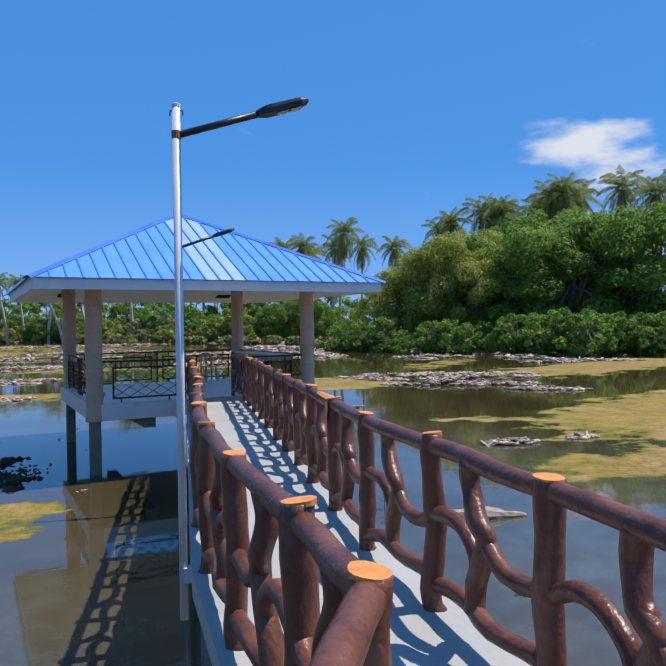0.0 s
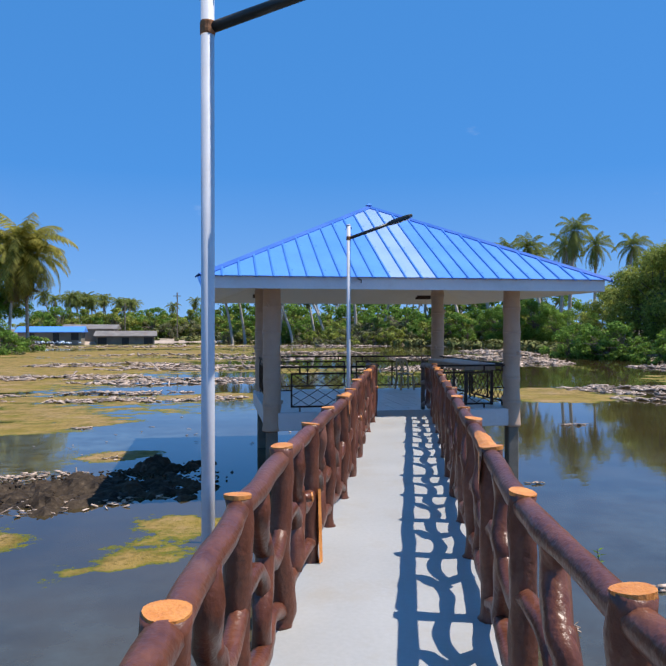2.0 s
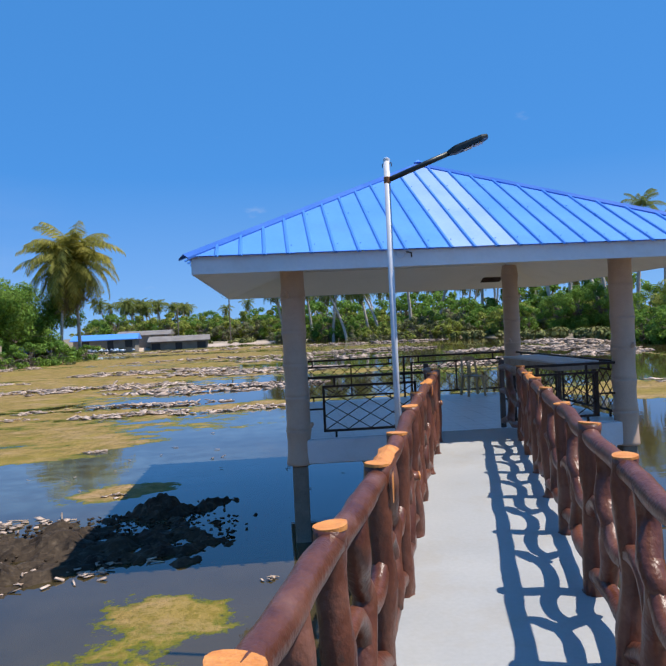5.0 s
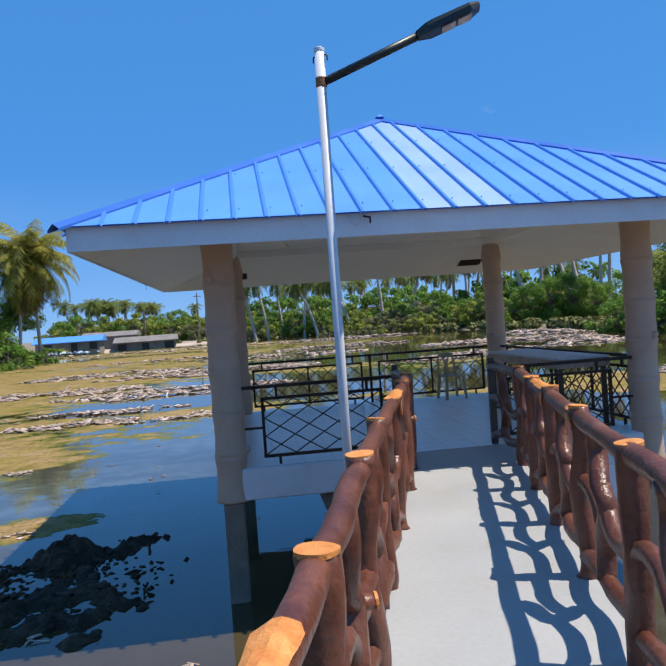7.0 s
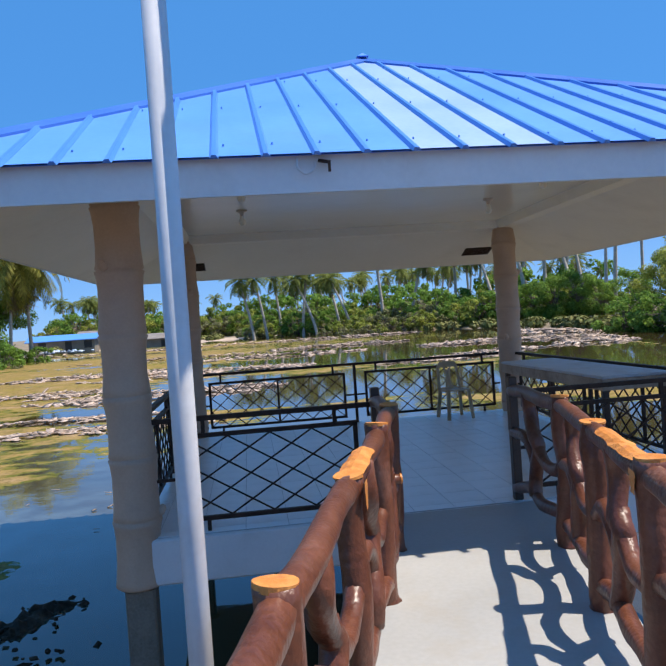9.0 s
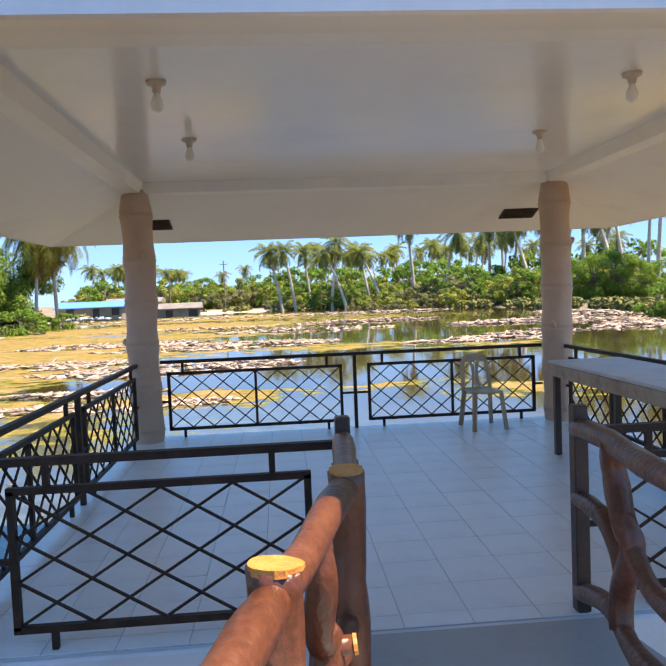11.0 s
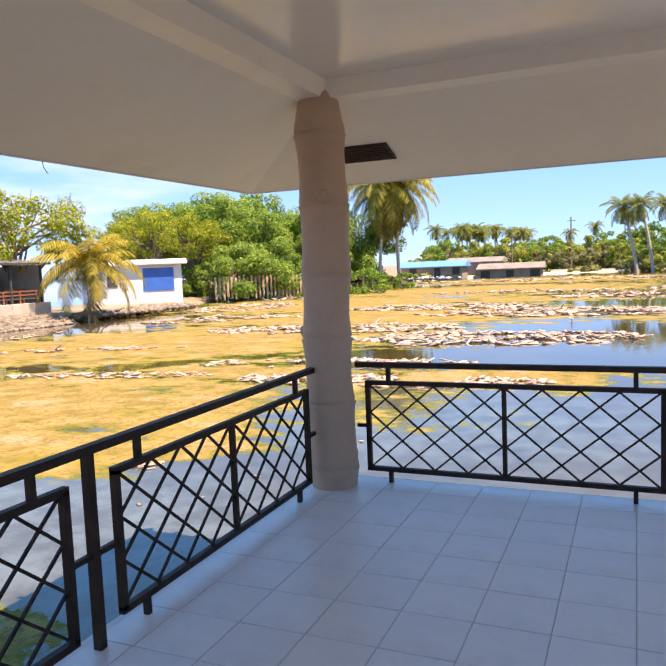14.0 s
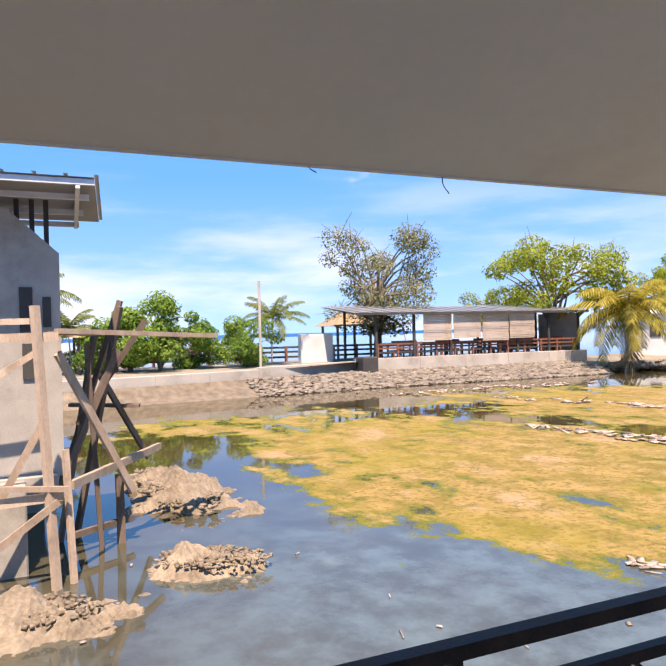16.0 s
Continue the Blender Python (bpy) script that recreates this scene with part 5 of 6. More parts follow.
def palm(label, h, lean, seed, fronds=30, length=4.0, material=None, dead=3, low=-0.55, droop=0.95, girth=0.0175):
    """A coconut palm at the origin: ringed bending trunk and a burst of fronds."""
    g = random.Random(seed)
    ob = thing("palm_tree", label, "palm tree")
    top = Vector((lean, lean * 0.2, h))
    line = spline([(0, 0, -0.4), (lean * 0.12 + 0.1, 0, h * 0.25), (lean * 0.5, lean * 0.1, h * 0.62), tuple(top)], 7)
    trunk = Geo().tube(line, [h * girth * (1.5 if i < 2 else 1) * (1 - 0.42 * i / len(line)) * (1.06 if i % 2 else 0.97) for i in range(len(line))], 8, 0.05, seed)
    part("trunk", trunk, M["palm_bark"], ob, smooth=True)
    for name, count, mat, rise_range in (("crown", fronds, material or M["palm_leaf"], (low, 1.35)), ("dry_crown", dead, M["palm_dead"], (-1.3, -0.8))):
        if not count:
            continue
        v, f = [], []
        for k in range(count):
            az = 2.399 * k + g.uniform(-0.3, 0.3)
            q = (k + 0.5) / count
            rise = rise_range[0] + (rise_range[1] - rise_range[0]) * q
            fv, ff = frond_arrays(g, top + Vector((0, 0, 0.1 * q)), az, rise, length * g.uniform(0.8, 1.05) * (0.85 if q > 0.8 else 1), droop + g.uniform(0, 0.6), leaf=0.85)
            o = len(v)
            v += fv
            f += [tuple(o + i for i in q4) for q4 in ff]
        c = new(name, raw_mesh(name, np.array([tuple(p) for p in v]), np.array(f), mat))
        c.parent = ob
    nuts = Geo()
    for k in range(6):
        a = g.uniform(0, 6.28)
        nuts.lathe((top.x + 0.25 * math.cos(a), top.y + 0.25 * math.sin(a), top.z - 0.35), [(0.02, 0), (0.1, 0.06), (0.12, 0.14), (0.08, 0.22), (0.01, 0.25)], 7)
    part("coconut_bunch", nuts, M["leaf_mid"], ob, smooth=True)
    return ob


def pol(az, dist):
    return (0.0 + dist * math.sin(radians(az)), -3.5 + dist * math.cos(radians(az)))


def ground_z(x, y):
    d = float(shore_distance(np.array([x]), np.array([y]))[0])
    return -2.2 + 1.25 * min(1, max(0, (d + 1.5) / 4)) + min(1, max(0, (d - 2) / 60)) * 1.2 - 0.08


def plant(proto, x, y, scale=1.0, turn=0.0, sx=None, dz=0.0):
    m = Matrix.Translation((x, y, ground_z(x, y) + dz)) @ Matrix.Rotation(radians(turn), 4, "Z") @ Matrix.Diagonal((sx or scale, sx or scale, scale, 1))
    return copy_thing(proto, m)


def first(proto, x, y, scale=1.0, turn=0.0):
    """Moves the built one itself to its own place."""
    proto.matrix_basis = Matrix.Translation((x, y, ground_z(x, y))) @ Matrix.Rotation(radians(turn), 4, "Z") @ Matrix.Diagonal((scale, scale, scale, 1))


GR = random.Random(5)
mang_dark = broad_tree("tall dark green mangrove tree on the shore", 10, 4.9, 19000, 0.23, M["leaf_dark"], 21, 0.04, clump=0.19, n_clumps=46)
mang_mid = broad_tree("leafy yellow-green tree on the pond shore", 10, 5.0, 19000, 0.21, M["leaf_mid"], 22, 0.04, clump=0.185, n_clumps=48)
broad_a = broad_tree("spreading dark green shade tree", 9, 4.8, 15000, 0.25, M["leaf_dark"], 23, 0.22, clump=0.24, n_clumps=36)
lime_a = broad_tree("bright lime green spreading tree", 7.5, 4.2, 8500, 0.17, M["leaf_lime"], 24, 0.42, bare=0.3, clump=0.17, n_clumps=34)
sparse = broad_tree("half-bare tree with small grey-green leaves", 9.5, 4.6, 11000, 0.16, M["leaf_dry"], 25, 0.22, bare=1.0, clump=0.17, n_clumps=46)
round_a = broad_tree("round glossy green shore tree", 4.6, 2.9, 9000, 0.18, M["leaf_dark"], 26, 0.30, clump=0.24, n_clumps=34)
bush_a = broad_tree("dense green waterside bush", 2.6, 2.2, 2300, 0.20, M["leaf_mid"], 27, 0.02, clump=0.22, n_clumps=34, category="bush")
bush_b = broad_tree("dense dark green bush", 2.8, 2.3, 2300, 0.21, M["leaf_dark"], 28, 0.02, clump=0.22, n_clumps=34, category="bush")
bush_c = broad_tree("dry yellowish scrub bush", 2.0, 2.2, 1800, 0.20, M["leaf_dry"], 29, 0.02, bare=0.4, clump=0.22, n_clumps=30, category="bush")
for b in (bush_a, bush_b, bush_c):
    b.name = "bush"
palm_a = palm("tall coconut palm leaning over the shore", 12, 2.4, 31, fronds=30, length=3.9, low=-0.95, droop=1.1, girth=0.026)
palm_b = palm("tall slender coconut palm", 12.5, -1.2, 32, fronds=28, length=3.7, low=-0.95, droop=1.15, girth=0.024)
palm_c = palm("old coconut palm with a bowed trunk", 11, 3.8, 33, fronds=27, length=3.8, dead=4, low=-0.95, droop=1.1, girth=0.027)
palm_s = palm("young low coconut palm", 3.2, 0.3, 34, fronds=16, length=2.3, dead=0, low=0.1)
palm_y = palm("yellowing low coconut palm at the water's edge", 3.3, 0.3, 35, fronds=32, length=3.9, material=M["palm_gold"], dead=4, low=-0.2, droop=1.35)
palm_g = palm("full green coconut palm among the houses", 9.5, 1.0, 36, fronds=48, length=5.2, material=M["palm_mid"], dead=10, low=-0.9, droop=1.15)

# the wooded shore to the east
first(mang_dark, *pol(47.2, 62), 1.14, 10)
for az, dist, s in ((49.0, 58, 1.0), (51.5, 61, 1.15), (53.5, 57, 1.08), (56.5, 60, 1.18), (60, 58, 1.1), (64, 60, 1.1), (48.2, 72, 1.3), (52, 72, 1.32), (57, 70, 1.30), (68, 62, 1.1), (31.5, 84, 0.5), (28.8, 90, 0.45)):
    plant(mang_dark, *pol(az, dist), s * GR.uniform(0.94, 1.05), GR.uniform(0, 360))
first(mang_mid, *pol(39.0, 61), 0.98, 80)
for az, dist, s in ((42.0, 60, 1.12), (36.6, 64, 0.84), (44.6, 58, 0.92), (41.0, 70, 1.2), (34.4, 70, 0.7), (37.6, 76, 0.95), (44.0, 66, 1.22)):
    plant(mang_mid, *pol(az, dist), s, GR.uniform(0, 360))
for k in range(30):
    az = 31 + k * 1.25
    d = float(np.interp(az, [31, 40, 47, 56, 64, 70], [60.5, 49.5, 49, 44.5, 49, 52])) + 0.9 * math.sin(k * 1.7)
    plant(bush_b, *pol(az, d), GR.uniform(0.55, 1.25), GR.uniform(0, 360))
for az, dist, s in ((27.5, 104, 1.15), (29.0, 98, 1.1), (29.8, 96, 1.22), (31.8, 100, 1.05), (34.0, 96, 1.05), (38.6, 92, 1.12), (40.5, 92, 1.22), (42.6, 90, 1.28), (44.3, 86, 1.3), (45.4, 90, 1.24), (46.6, 88, 1.28), (48.0, 86, 1.36), (49.3, 92, 1.34), (50.6, 84, 1.32), (52.4, 86, 1.38), (54.5, 84, 1.32), (57, 86, 1.36), (60, 88, 1.32)):
    plant(palm_a if GR.random() < 0.5 else palm_b, *pol(az, dist), s * 1.1, GR.uniform(0, 360), s * 0.82)

# the palm grove and scrub along the far shore
first(palm_a, *pol(1.2, 128), 1.0, 200)
first(palm_b, *pol(2.4, 132), 0.98, 20)
first(palm_c, *pol(8.4, 124), 1.0, 150)
for az, dist, s, kind in ((0.1, 128, 1.0, 0), (4.2, 126, 1.05, 1), (5.4, 124, 1.05, 2), (7.4, 128, 1.0, 0), (8.8, 165, 0.8, 1), (9.9, 168, 0.85, 0), (11.0, 126, 1.22, 1), (13.4, 122, 1.12, 2), (14.6, 160, 0.95, 1), (15.8, 158, 1.0, 0),
                          (17.2, 126, 1.12, 0), (19.0, 124, 1.15, 1), (20.4, 118, 1.15, 2), (21.6, 126, 1.2, 1), (23.0, 112, 1.2, 0), (24.4, 114, 1.25, 1), (25.6, 116, 1.25, 0), (26.8, 108, 1.2, 2), (12.2, 160, 0.95, 1), (18.2, 150, 1.05, 0), (22.4, 140, 1.2, 1),
                          (3.4, 165, 0.82, 1), (6.4, 168, 0.85, 0), (-2.6, 170, 0.7, 1), (-5.2, 172, 0.62, 0)):
    plant((palm_a, palm_b, palm_c)[kind], *pol(az, dist), s * GR.uniform(0.95, 1.04), GR.uniform(0, 360))
# a close clump of palms behind the village
for k in range(18):
    plant((palm_a, palm_b)[k % 2], *pol(-14.2 + k * 0.36, 172 + 10 * math.sin(k * 2.3)), 0.66 + 0.14 * GR.random(), GR.uniform(0, 360), 0.84)
for k in range(26):
    plant((bush_b, bush_a)[k % 2], *pol(-15 + k * 0.62, 158 + 6 * math.sin(k * 1.9)), GR.uniform(1.6, 2.5), GR.uniform(0, 360))
first(bush_a, *pol(9, 118), 1.2, 0)
first(bush_b, *pol(21, 100), 1.4, 0)
first(bush_c, *pol(4, 130), 1.2, 0)
for k in range(80):
    az = -16 + k * 0.56
    base = 168 if az < -7 else (150 if az < -1 else (132 if az < 5 else (120 if az < 14 else 104)))
    proto = (bush_a, bush_c, bush_b)[(k * 7) % 3]
    plant(proto, *pol(az + GR.uniform(-0.2, 0.2), base + GR.uniform(-3, 14)), GR.uniform(0.8, 1.6), GR.uniform(0, 360))
for k in range(26):
    az = 6 + k * 0.95
    plant(bush_a if k % 2 else bush_c, *pol(az, 112 - 0.6 * k + GR.uniform(0, 8)), GR.uniform(0.7, 1.2), GR.uniform(0, 360))
for az, dist, s in ((17, 124, 0.5), (23.6, 94, 0.5), (25.2, 92, 0.55), (27.0, 92, 0.6), (20.2, 110, 0.48), (-4.5, 170, 0.5), (-15, 180, 0.6)):
    plant(mang_dark if dist < 100 else mang_mid, *pol(az, dist), s, GR.uniform(0, 360))

# the grove behind
for k in range(26):
    az = 0.5 + k * 1.06
    proto = (palm_a, palm_b, palm_c)[(k * 5) % 3]
    plant(proto, *pol(az + GR.uniform(-0.4, 0.4), 190 + 16 * math.sin(k * 2.1) - 0.7 * k), GR.uniform(0.85, 1.1), GR.uniform(0, 360))
for k in range(44):
    az = -3 + k * 0.74
    plant((bush_a, bush_c, bush_b, bush_b)[k % 4], *pol(az, 148 - 0.8 * k + GR.uniform(0, 14)), GR.uniform(1.2, 2.2), GR.uniform(0, 360))

# trees among the houses to the west
first(palm_g, -28.9, 77.5, 1.36, 30)
plant(palm_g, -27.0, 80.5, 1.1, 250)
for bx, by, sc_ in ((-28.9, 76.6, 0.75), (-27.4, 78.4, 0.6), (-30.6, 79.4, 0.9), (-25.8, 79.0, 0.7)):
    plant(bush_b, bx, by, sc_, bx * 40)
first(broad_a, *pol(-29.5, 78), 1.12, 0)
for az, dist, s in ((-26.2, 80, 1.0), (-32.5, 80, 1.08), (-23.5, 84, 1.05), (-30.5, 90, 1.2), (-35.5, 92, 1.08), (-27, 94, 1.12), (-21.5, 92, 1.0), (-38, 98, 1.1)):
    plant(broad_a, *pol(az, dist), s, GR.uniform(0, 360))
first(lime_a, *pol(-47.6, 50), 1.12, 0)
for az, dist, s in ((-37.5, 72, 1.05), (-34.8, 74, 1.0), (-39.5, 76, 0.95), (-51.5, 55, 0.65), (-37.2, 84, 0.95)):
    plant(lime_a, *pol(az, dist), s, GR.uniform(0, 360))
plant(round_a, *pol(-28.2, 68), 1.35, 40)
plant(round_a, *pol(-31.2, 66), 1.25, 140)
first(sparse, *pol(-61.2, 45), 0.95, 20)
first(round_a, *pol(-78.0, 37.5), 0.93, 60)
for az, dist, s in ((-75.4, 39, 0.66), (-71.2, 38.5, 0.74), (-82.5, 37, 0.6), (-80.2, 37.5, 0.8)):
    plant(round_a, *pol(az, dist), s, GR.uniform(0, 360))
first(palm_s, *pol(-69.4, 40.5), 1.0, 0)
plant(palm_s, *pol(-88.0, 36), 1.25, 90)
plant(palm_s, *pol(-84.2, 37), 0.85, 200)
first(palm_y, -31.6, 30.6, 1.15, 50)
for k in range(16):
    plant(bush_b if k % 2 else bush_c, *pol(-19.5 - k * 1.05, 70 + 3 * math.sin(k)), GR.uniform(0.5, 0.9), GR.uniform(0, 360))


# reeds and grass tufts at the far water's edge
tufts = []
for (xa, ya), (xb, yb) in zip(SHORE[5:14], SHORE[6:15]):
    for k in range(14):
        t = (k + GR.random()) / 14
        tufts.append((xa + (xb - xa) * t + GR.uniform(-1, 3), ya + (yb - ya) * t + GR.uniform(0, 4), -0.85, GR.uniform(0.5, 1.1)))
grass_me = leaf_mesh("grass", [(x, y, 0.4, r) for x, y, z, r in tufts], 9000, 0.55, M["grass"], 61, 0.8)
grass = tagged(new("grass", grass_me), "yellow-green reeds and grass along the far shore", "grass", kind="stuff")
grass.location.z = -1.25


# ---- drift, stones and rubble ----
def scatter(name, label, category, spots, material, seed, chunky=False, z=WATER):
    """Loose pieces heaped in low drifts; spots are (x, y, half length, half width, turn, count, size)."""
    g = np.random.RandomState(seed)
    allv, allf = [], []
    cube = np.array([[x, y, q] for q in (-1, 1) for x, y in ((-1, -1), (1, -1), (1, 1), (-1, 1))], float) * 0.5
    quads = np.array([(0, 3, 2, 1), (4, 5, 6, 7), (0, 1, 5, 4), (1, 2, 6, 5), (2, 3, 7, 6), (3, 0, 4, 7)])
    off = 0
    for x, y, a, b, turn, n, size in spots:
        rad = np.sqrt(g.rand(n)) ** 1.15
        ang = g.rand(n) * 2 * math.pi
        u, v = rad * np.cos(ang) * a, rad * np.sin(ang) * b
        c, s = math.cos(radians(turn)), math.sin(radians(turn))
        lump = np.array([noise.noise((p * 0.6, q * 0.6, seed)) for p, q in zip(x + u, y + v)])
        px, py = x + u * c - v * s, y + u * s + v * c
        if not chunky and n > 100:
            # open gaps in the drift
            gap = np.array([noise.noise((p * 0.55, q * 0.9, seed + 9.0)) + 0.4 * noise.noise((p * 1.7, q * 2.4, seed)) for p, q in zip(px, py)])
            stay = gap > -0.06
            rad, px, py, lump, n = rad[stay], px[stay], py[stay], lump[stay], int(stay.sum())
        heap = np.clip(1 - rad, 0, 1) * 0.16 * (0.5 + lump) * min(1.5, size * 3)
        if chunky:
            dims = size * (0.5 + g.rand(n, 3)) * np.array([1, 0.8, 0.55])
            tilt = g.normal(size=n) * 0.35
        else:
            stick = g.rand(n) < 0.42
            dims = np.where(stick[:, None], size * np.stack([0.7 + 2.0 * g.rand(n) ** 2, 0.10 + 0.14 * g.rand(n), 0.08 + 0.10 * g.rand(n)], 1), size * np.stack([0.5 + 0.8 * g.rand(n), 0.3 + 0.5 * g.rand(n), 0.06 + 0.14 * g.rand(n)], 1))
            tilt = g.normal(size=n) * 0.16
        yaw = radians(turn) + g.normal(size=n) * (3.0 if chunky else 0.8)
        pts = cube[None] * (1 + 0.35 * g.normal(size=(n, 8, 3)) * 0.5) * dims[:, None]
        ct, st_ = np.cos(tilt)[:, None], np.sin(tilt)[:, None]
        xx_, zz_ = pts[..., 0] * ct - pts[..., 2] * st_, pts[..., 0] * st_ + pts[..., 2] * ct
        cy_, sy_ = np.cos(yaw)[:, None], np.sin(yaw)[:, None]
        out = np.stack([px[:, None] + xx_ * cy_ - pts[..., 1] * sy_, py[:, None] + xx_ * sy_ + pts[..., 1] * cy_, z + 0.012 + np.maximum(heap, 0)[:, None] + zz_ + dims[:, 2:3] * 0.25], -1)
        allv.append(out.reshape(-1, 3))
        allf.append((quads[None] + (np.arange(n) * 8)[:, None, None] + off).reshape(-1, 4))
        off += n * 8
    ob = new(name, raw_mesh(name, np.concatenate(allv), np.concatenate(allf), material))
    return tagged(ob, label, category, kind="stuff")


scatter("driftwood", "bleached driftwood and palm husks afloat behind the pavilion", "driftwood",
        [(-5.4, 11.9, 4.0, 0.8, 4, 420, 0.26), (-8.5, 14.5, 4.5, 0.9, 6, 300, 0.26), (-5.0, 21.5, 5.5, 2.4, 8, 700, 0.34), (-12.5, 25, 6, 2.2, 8, 600, 0.36), (-4.0, 34, 7, 3.0, 4, 700, 0.44), (-11, 39, 6, 2.5, 4, 420, 0.46),
         (1.5, 49, 7, 2.5, 0, 260, 0.5), (8, 62, 7, 3, 0, 220, 0.6), (10, 30.5, 4.2, 1.4, 8, 480, 0.36), (15, 34, 3.5, 2.0, 0, 260, 0.4), (19, 48, 6, 3.5, 0, 420, 0.55), (-8, 58, 10, 2, 0, 160, 0.6), (-10, 92, 20, 4, 0, 200, 0.8), (12, 92, 12, 3, 0, 200, 0.8)], M["drift"], 3)
scatter("driftwood", "pale heap of driftwood and dead branches on the shallows", "driftwood",
        [(17.5, 12.0, 5.2, 2.7, -30, 1300, 0.34), (15.5, 7.5, 3.6, 0.8, -35, 300, 0.32), (16.8, 3.6, 1.6, 0.45, -40, 160, 0.28), (29, 29, 3.5, 2.0, -20, 320, 0.42), (33, 17, 4.2, 1.0, -25, 320, 0.42), (22, 36, 3, 2.6, 0, 320, 0.45),
         (6.9, -5.4, 0.7, 0.3, -10, 70, 0.2), (8.8, -5.7, 0.45, 0.25, 0, 40, 0.2), (24, 44, 3, 6, 0, 320, 0.5), (29, 60, 3.5, 10, 0, 320, 0.6), (34, 23, 1.5, 4, 0, 260, 0.45)], M["drift"], 4)
scatter("driftwood", "scattered husks and sticks on the western shallows", "driftwood",
        [(-13.5, 11.5, 3.2, 0.5, 12, 90, 0.22), (-20, 16.5, 5, 0.5, 18, 150, 0.28), (-22, 31, 5, 1.6, 25, 220, 0.38), (-27, 42, 3.5, 5, 0, 240, 0.42), (-27, 18, 0.9, 6, 0, 150, 0.30), (-30, 56, 6, 4, 0, 360, 0.5),
         (-6.4, -2.4, 1.0, 0.4, 20, 70, 0.12), (-5.6, -4.7, 2.0, 0.6, 10, 99, 0.10), (-3.0, 1.5, 4, 3, 0, 9, 0.06), (-8, 0.5, 3, 2.5, 0, 10, 0.07), (-2.5, 4.5, 3.5, 2.5, 0, 7, 0.09), (2.5, 3.5, 2.5, 2, 0, 7, 0.09)], M["drift"], 5)
scatter("coconut_husks", "brown coconut husks and leaf scraps afloat by the footbridge", "husks",
        [(0.21, -9.79, 0.13, 0.10, 0, 12, 0.07), (0.34, -10.25, 0.12, 0.09, 30, 10, 0.07), (1.75, -9.41, 0.30, 0.10, -10, 10, 0.10), (2.76, -4.41, 0.18, 0.12, 0, 12, 0.08), (7.3, 2.64, 0.5, 0.2, 0, 12, 0.14), (-6.5, 4.2, 0.32, 0.2, 0, 14, 0.14),
         (0.93, -12.3, 0.12, 0.06, 0, 5, 0.06), (-2.36, -5.29, 0.10, 0.07, 0, 8, 0.06), (-5.04, -0.71, 0.2, 0.14, 0, 10, 0.09), (7.0, -5.3, 0.5, 0.22, 0, 20, 0.13)], M["drift"], 33)
seedling = thing("seedling", "small green mangrove seedling standing in the shallows", "seedling", (1.42, -8.82, WATER))
part("stem", Geo().tube(spline([(0, 0, -0.06), (0.01, 0.0, 0.12), (0.0, 0.015, 0.26)], 4), [0.007, 0.007, 0.006, 0.006, 0.006, 0.005, 0.005, 0.004, 0.003], 6), M["bark"], seedling)
for k in range(9):
    a, z = 2.4 * k, 0.10 + 0.018 * k
    d = Vector((math.cos(a), math.sin(a), 0.35))
    sd2 = Vector((-math.sin(a), math.cos(a), 0)) * 0.018
    root, mid_, tip_ = Vector((0.005, 0.005, z)), Vector((0.005, 0.005, z)) + d * 0.045, Vector((0.005, 0.005, z)) + d * 0.09 - Vector((0, 0, 0.012))
    part("leaf", Geo().poly(root, mid_ + sd2, tip_, mid_ - sd2), M["leaf_dark"], seedling)
scatter("mud_clods", "dark clods and husks strewn over the mud bank", "clods", [(-5.2, -3.5, 2.6, 1.3, 12, 380, 0.042), (-4.0, -2.1, 1.2, 0.5, 25, 50, 0.04)], M["mud"], 19, True, WATER + 0.02)
log = thing("driftwood_log", "pale flat slab of driftwood floating in the water", "driftwood")
part("slab", Geo().tube(spline([(1.75, -9.62, WATER + 0.02), (2.2, -9.85, WATER + 0.05), (2.6, -10.0, WATER + 0.03), (2.98, -10.12, WATER + 0.01)], 4), [0.03, 0.06, 0.09, 0.11, 0.12, 0.12, 0.11, 0.10, 0.08, 0.07, 0.06, 0.05, 0.03], 8, 0.5, 2.0), M["drift"], log)
for k, (x, y, a, b, h, t) in enumerate(((-13.2, 0.2, 2.6, 1.1, 0.36, 4), (-8.95, -0.25, 1.0, 0.66, 0.32, 62), (-8.25, -2.5, 1.25, 0.75, 0.36, 70))):
    mound("rubble_heap", "heap of pale broken coral rubble in the shallows", "rubble", x, y, a, b, h * 0.9, t, M["rubble"], 40.0 + k, 0.55, 80)
mound("boulder", "single tan boulder by the rubble", "boulder", -8.45, -1.12, 0.24, 0.16, 0.15, 60, M["rubble"], 77.0, 0.5, 16)
scatter("rubble_stones", "loose tan stones over the rubble heaps", "stones", [(-13.2, 0.15, 1.9, 0.65, 4, 500, 0.065), (-8.95, -0.25, 0.7, 0.42, 62, 300, 0.045), (-8.25, -2.5, 0.9, 0.5, 70, 300, 0.045)], M["rubble"], 8, True, WATER + 0.12)

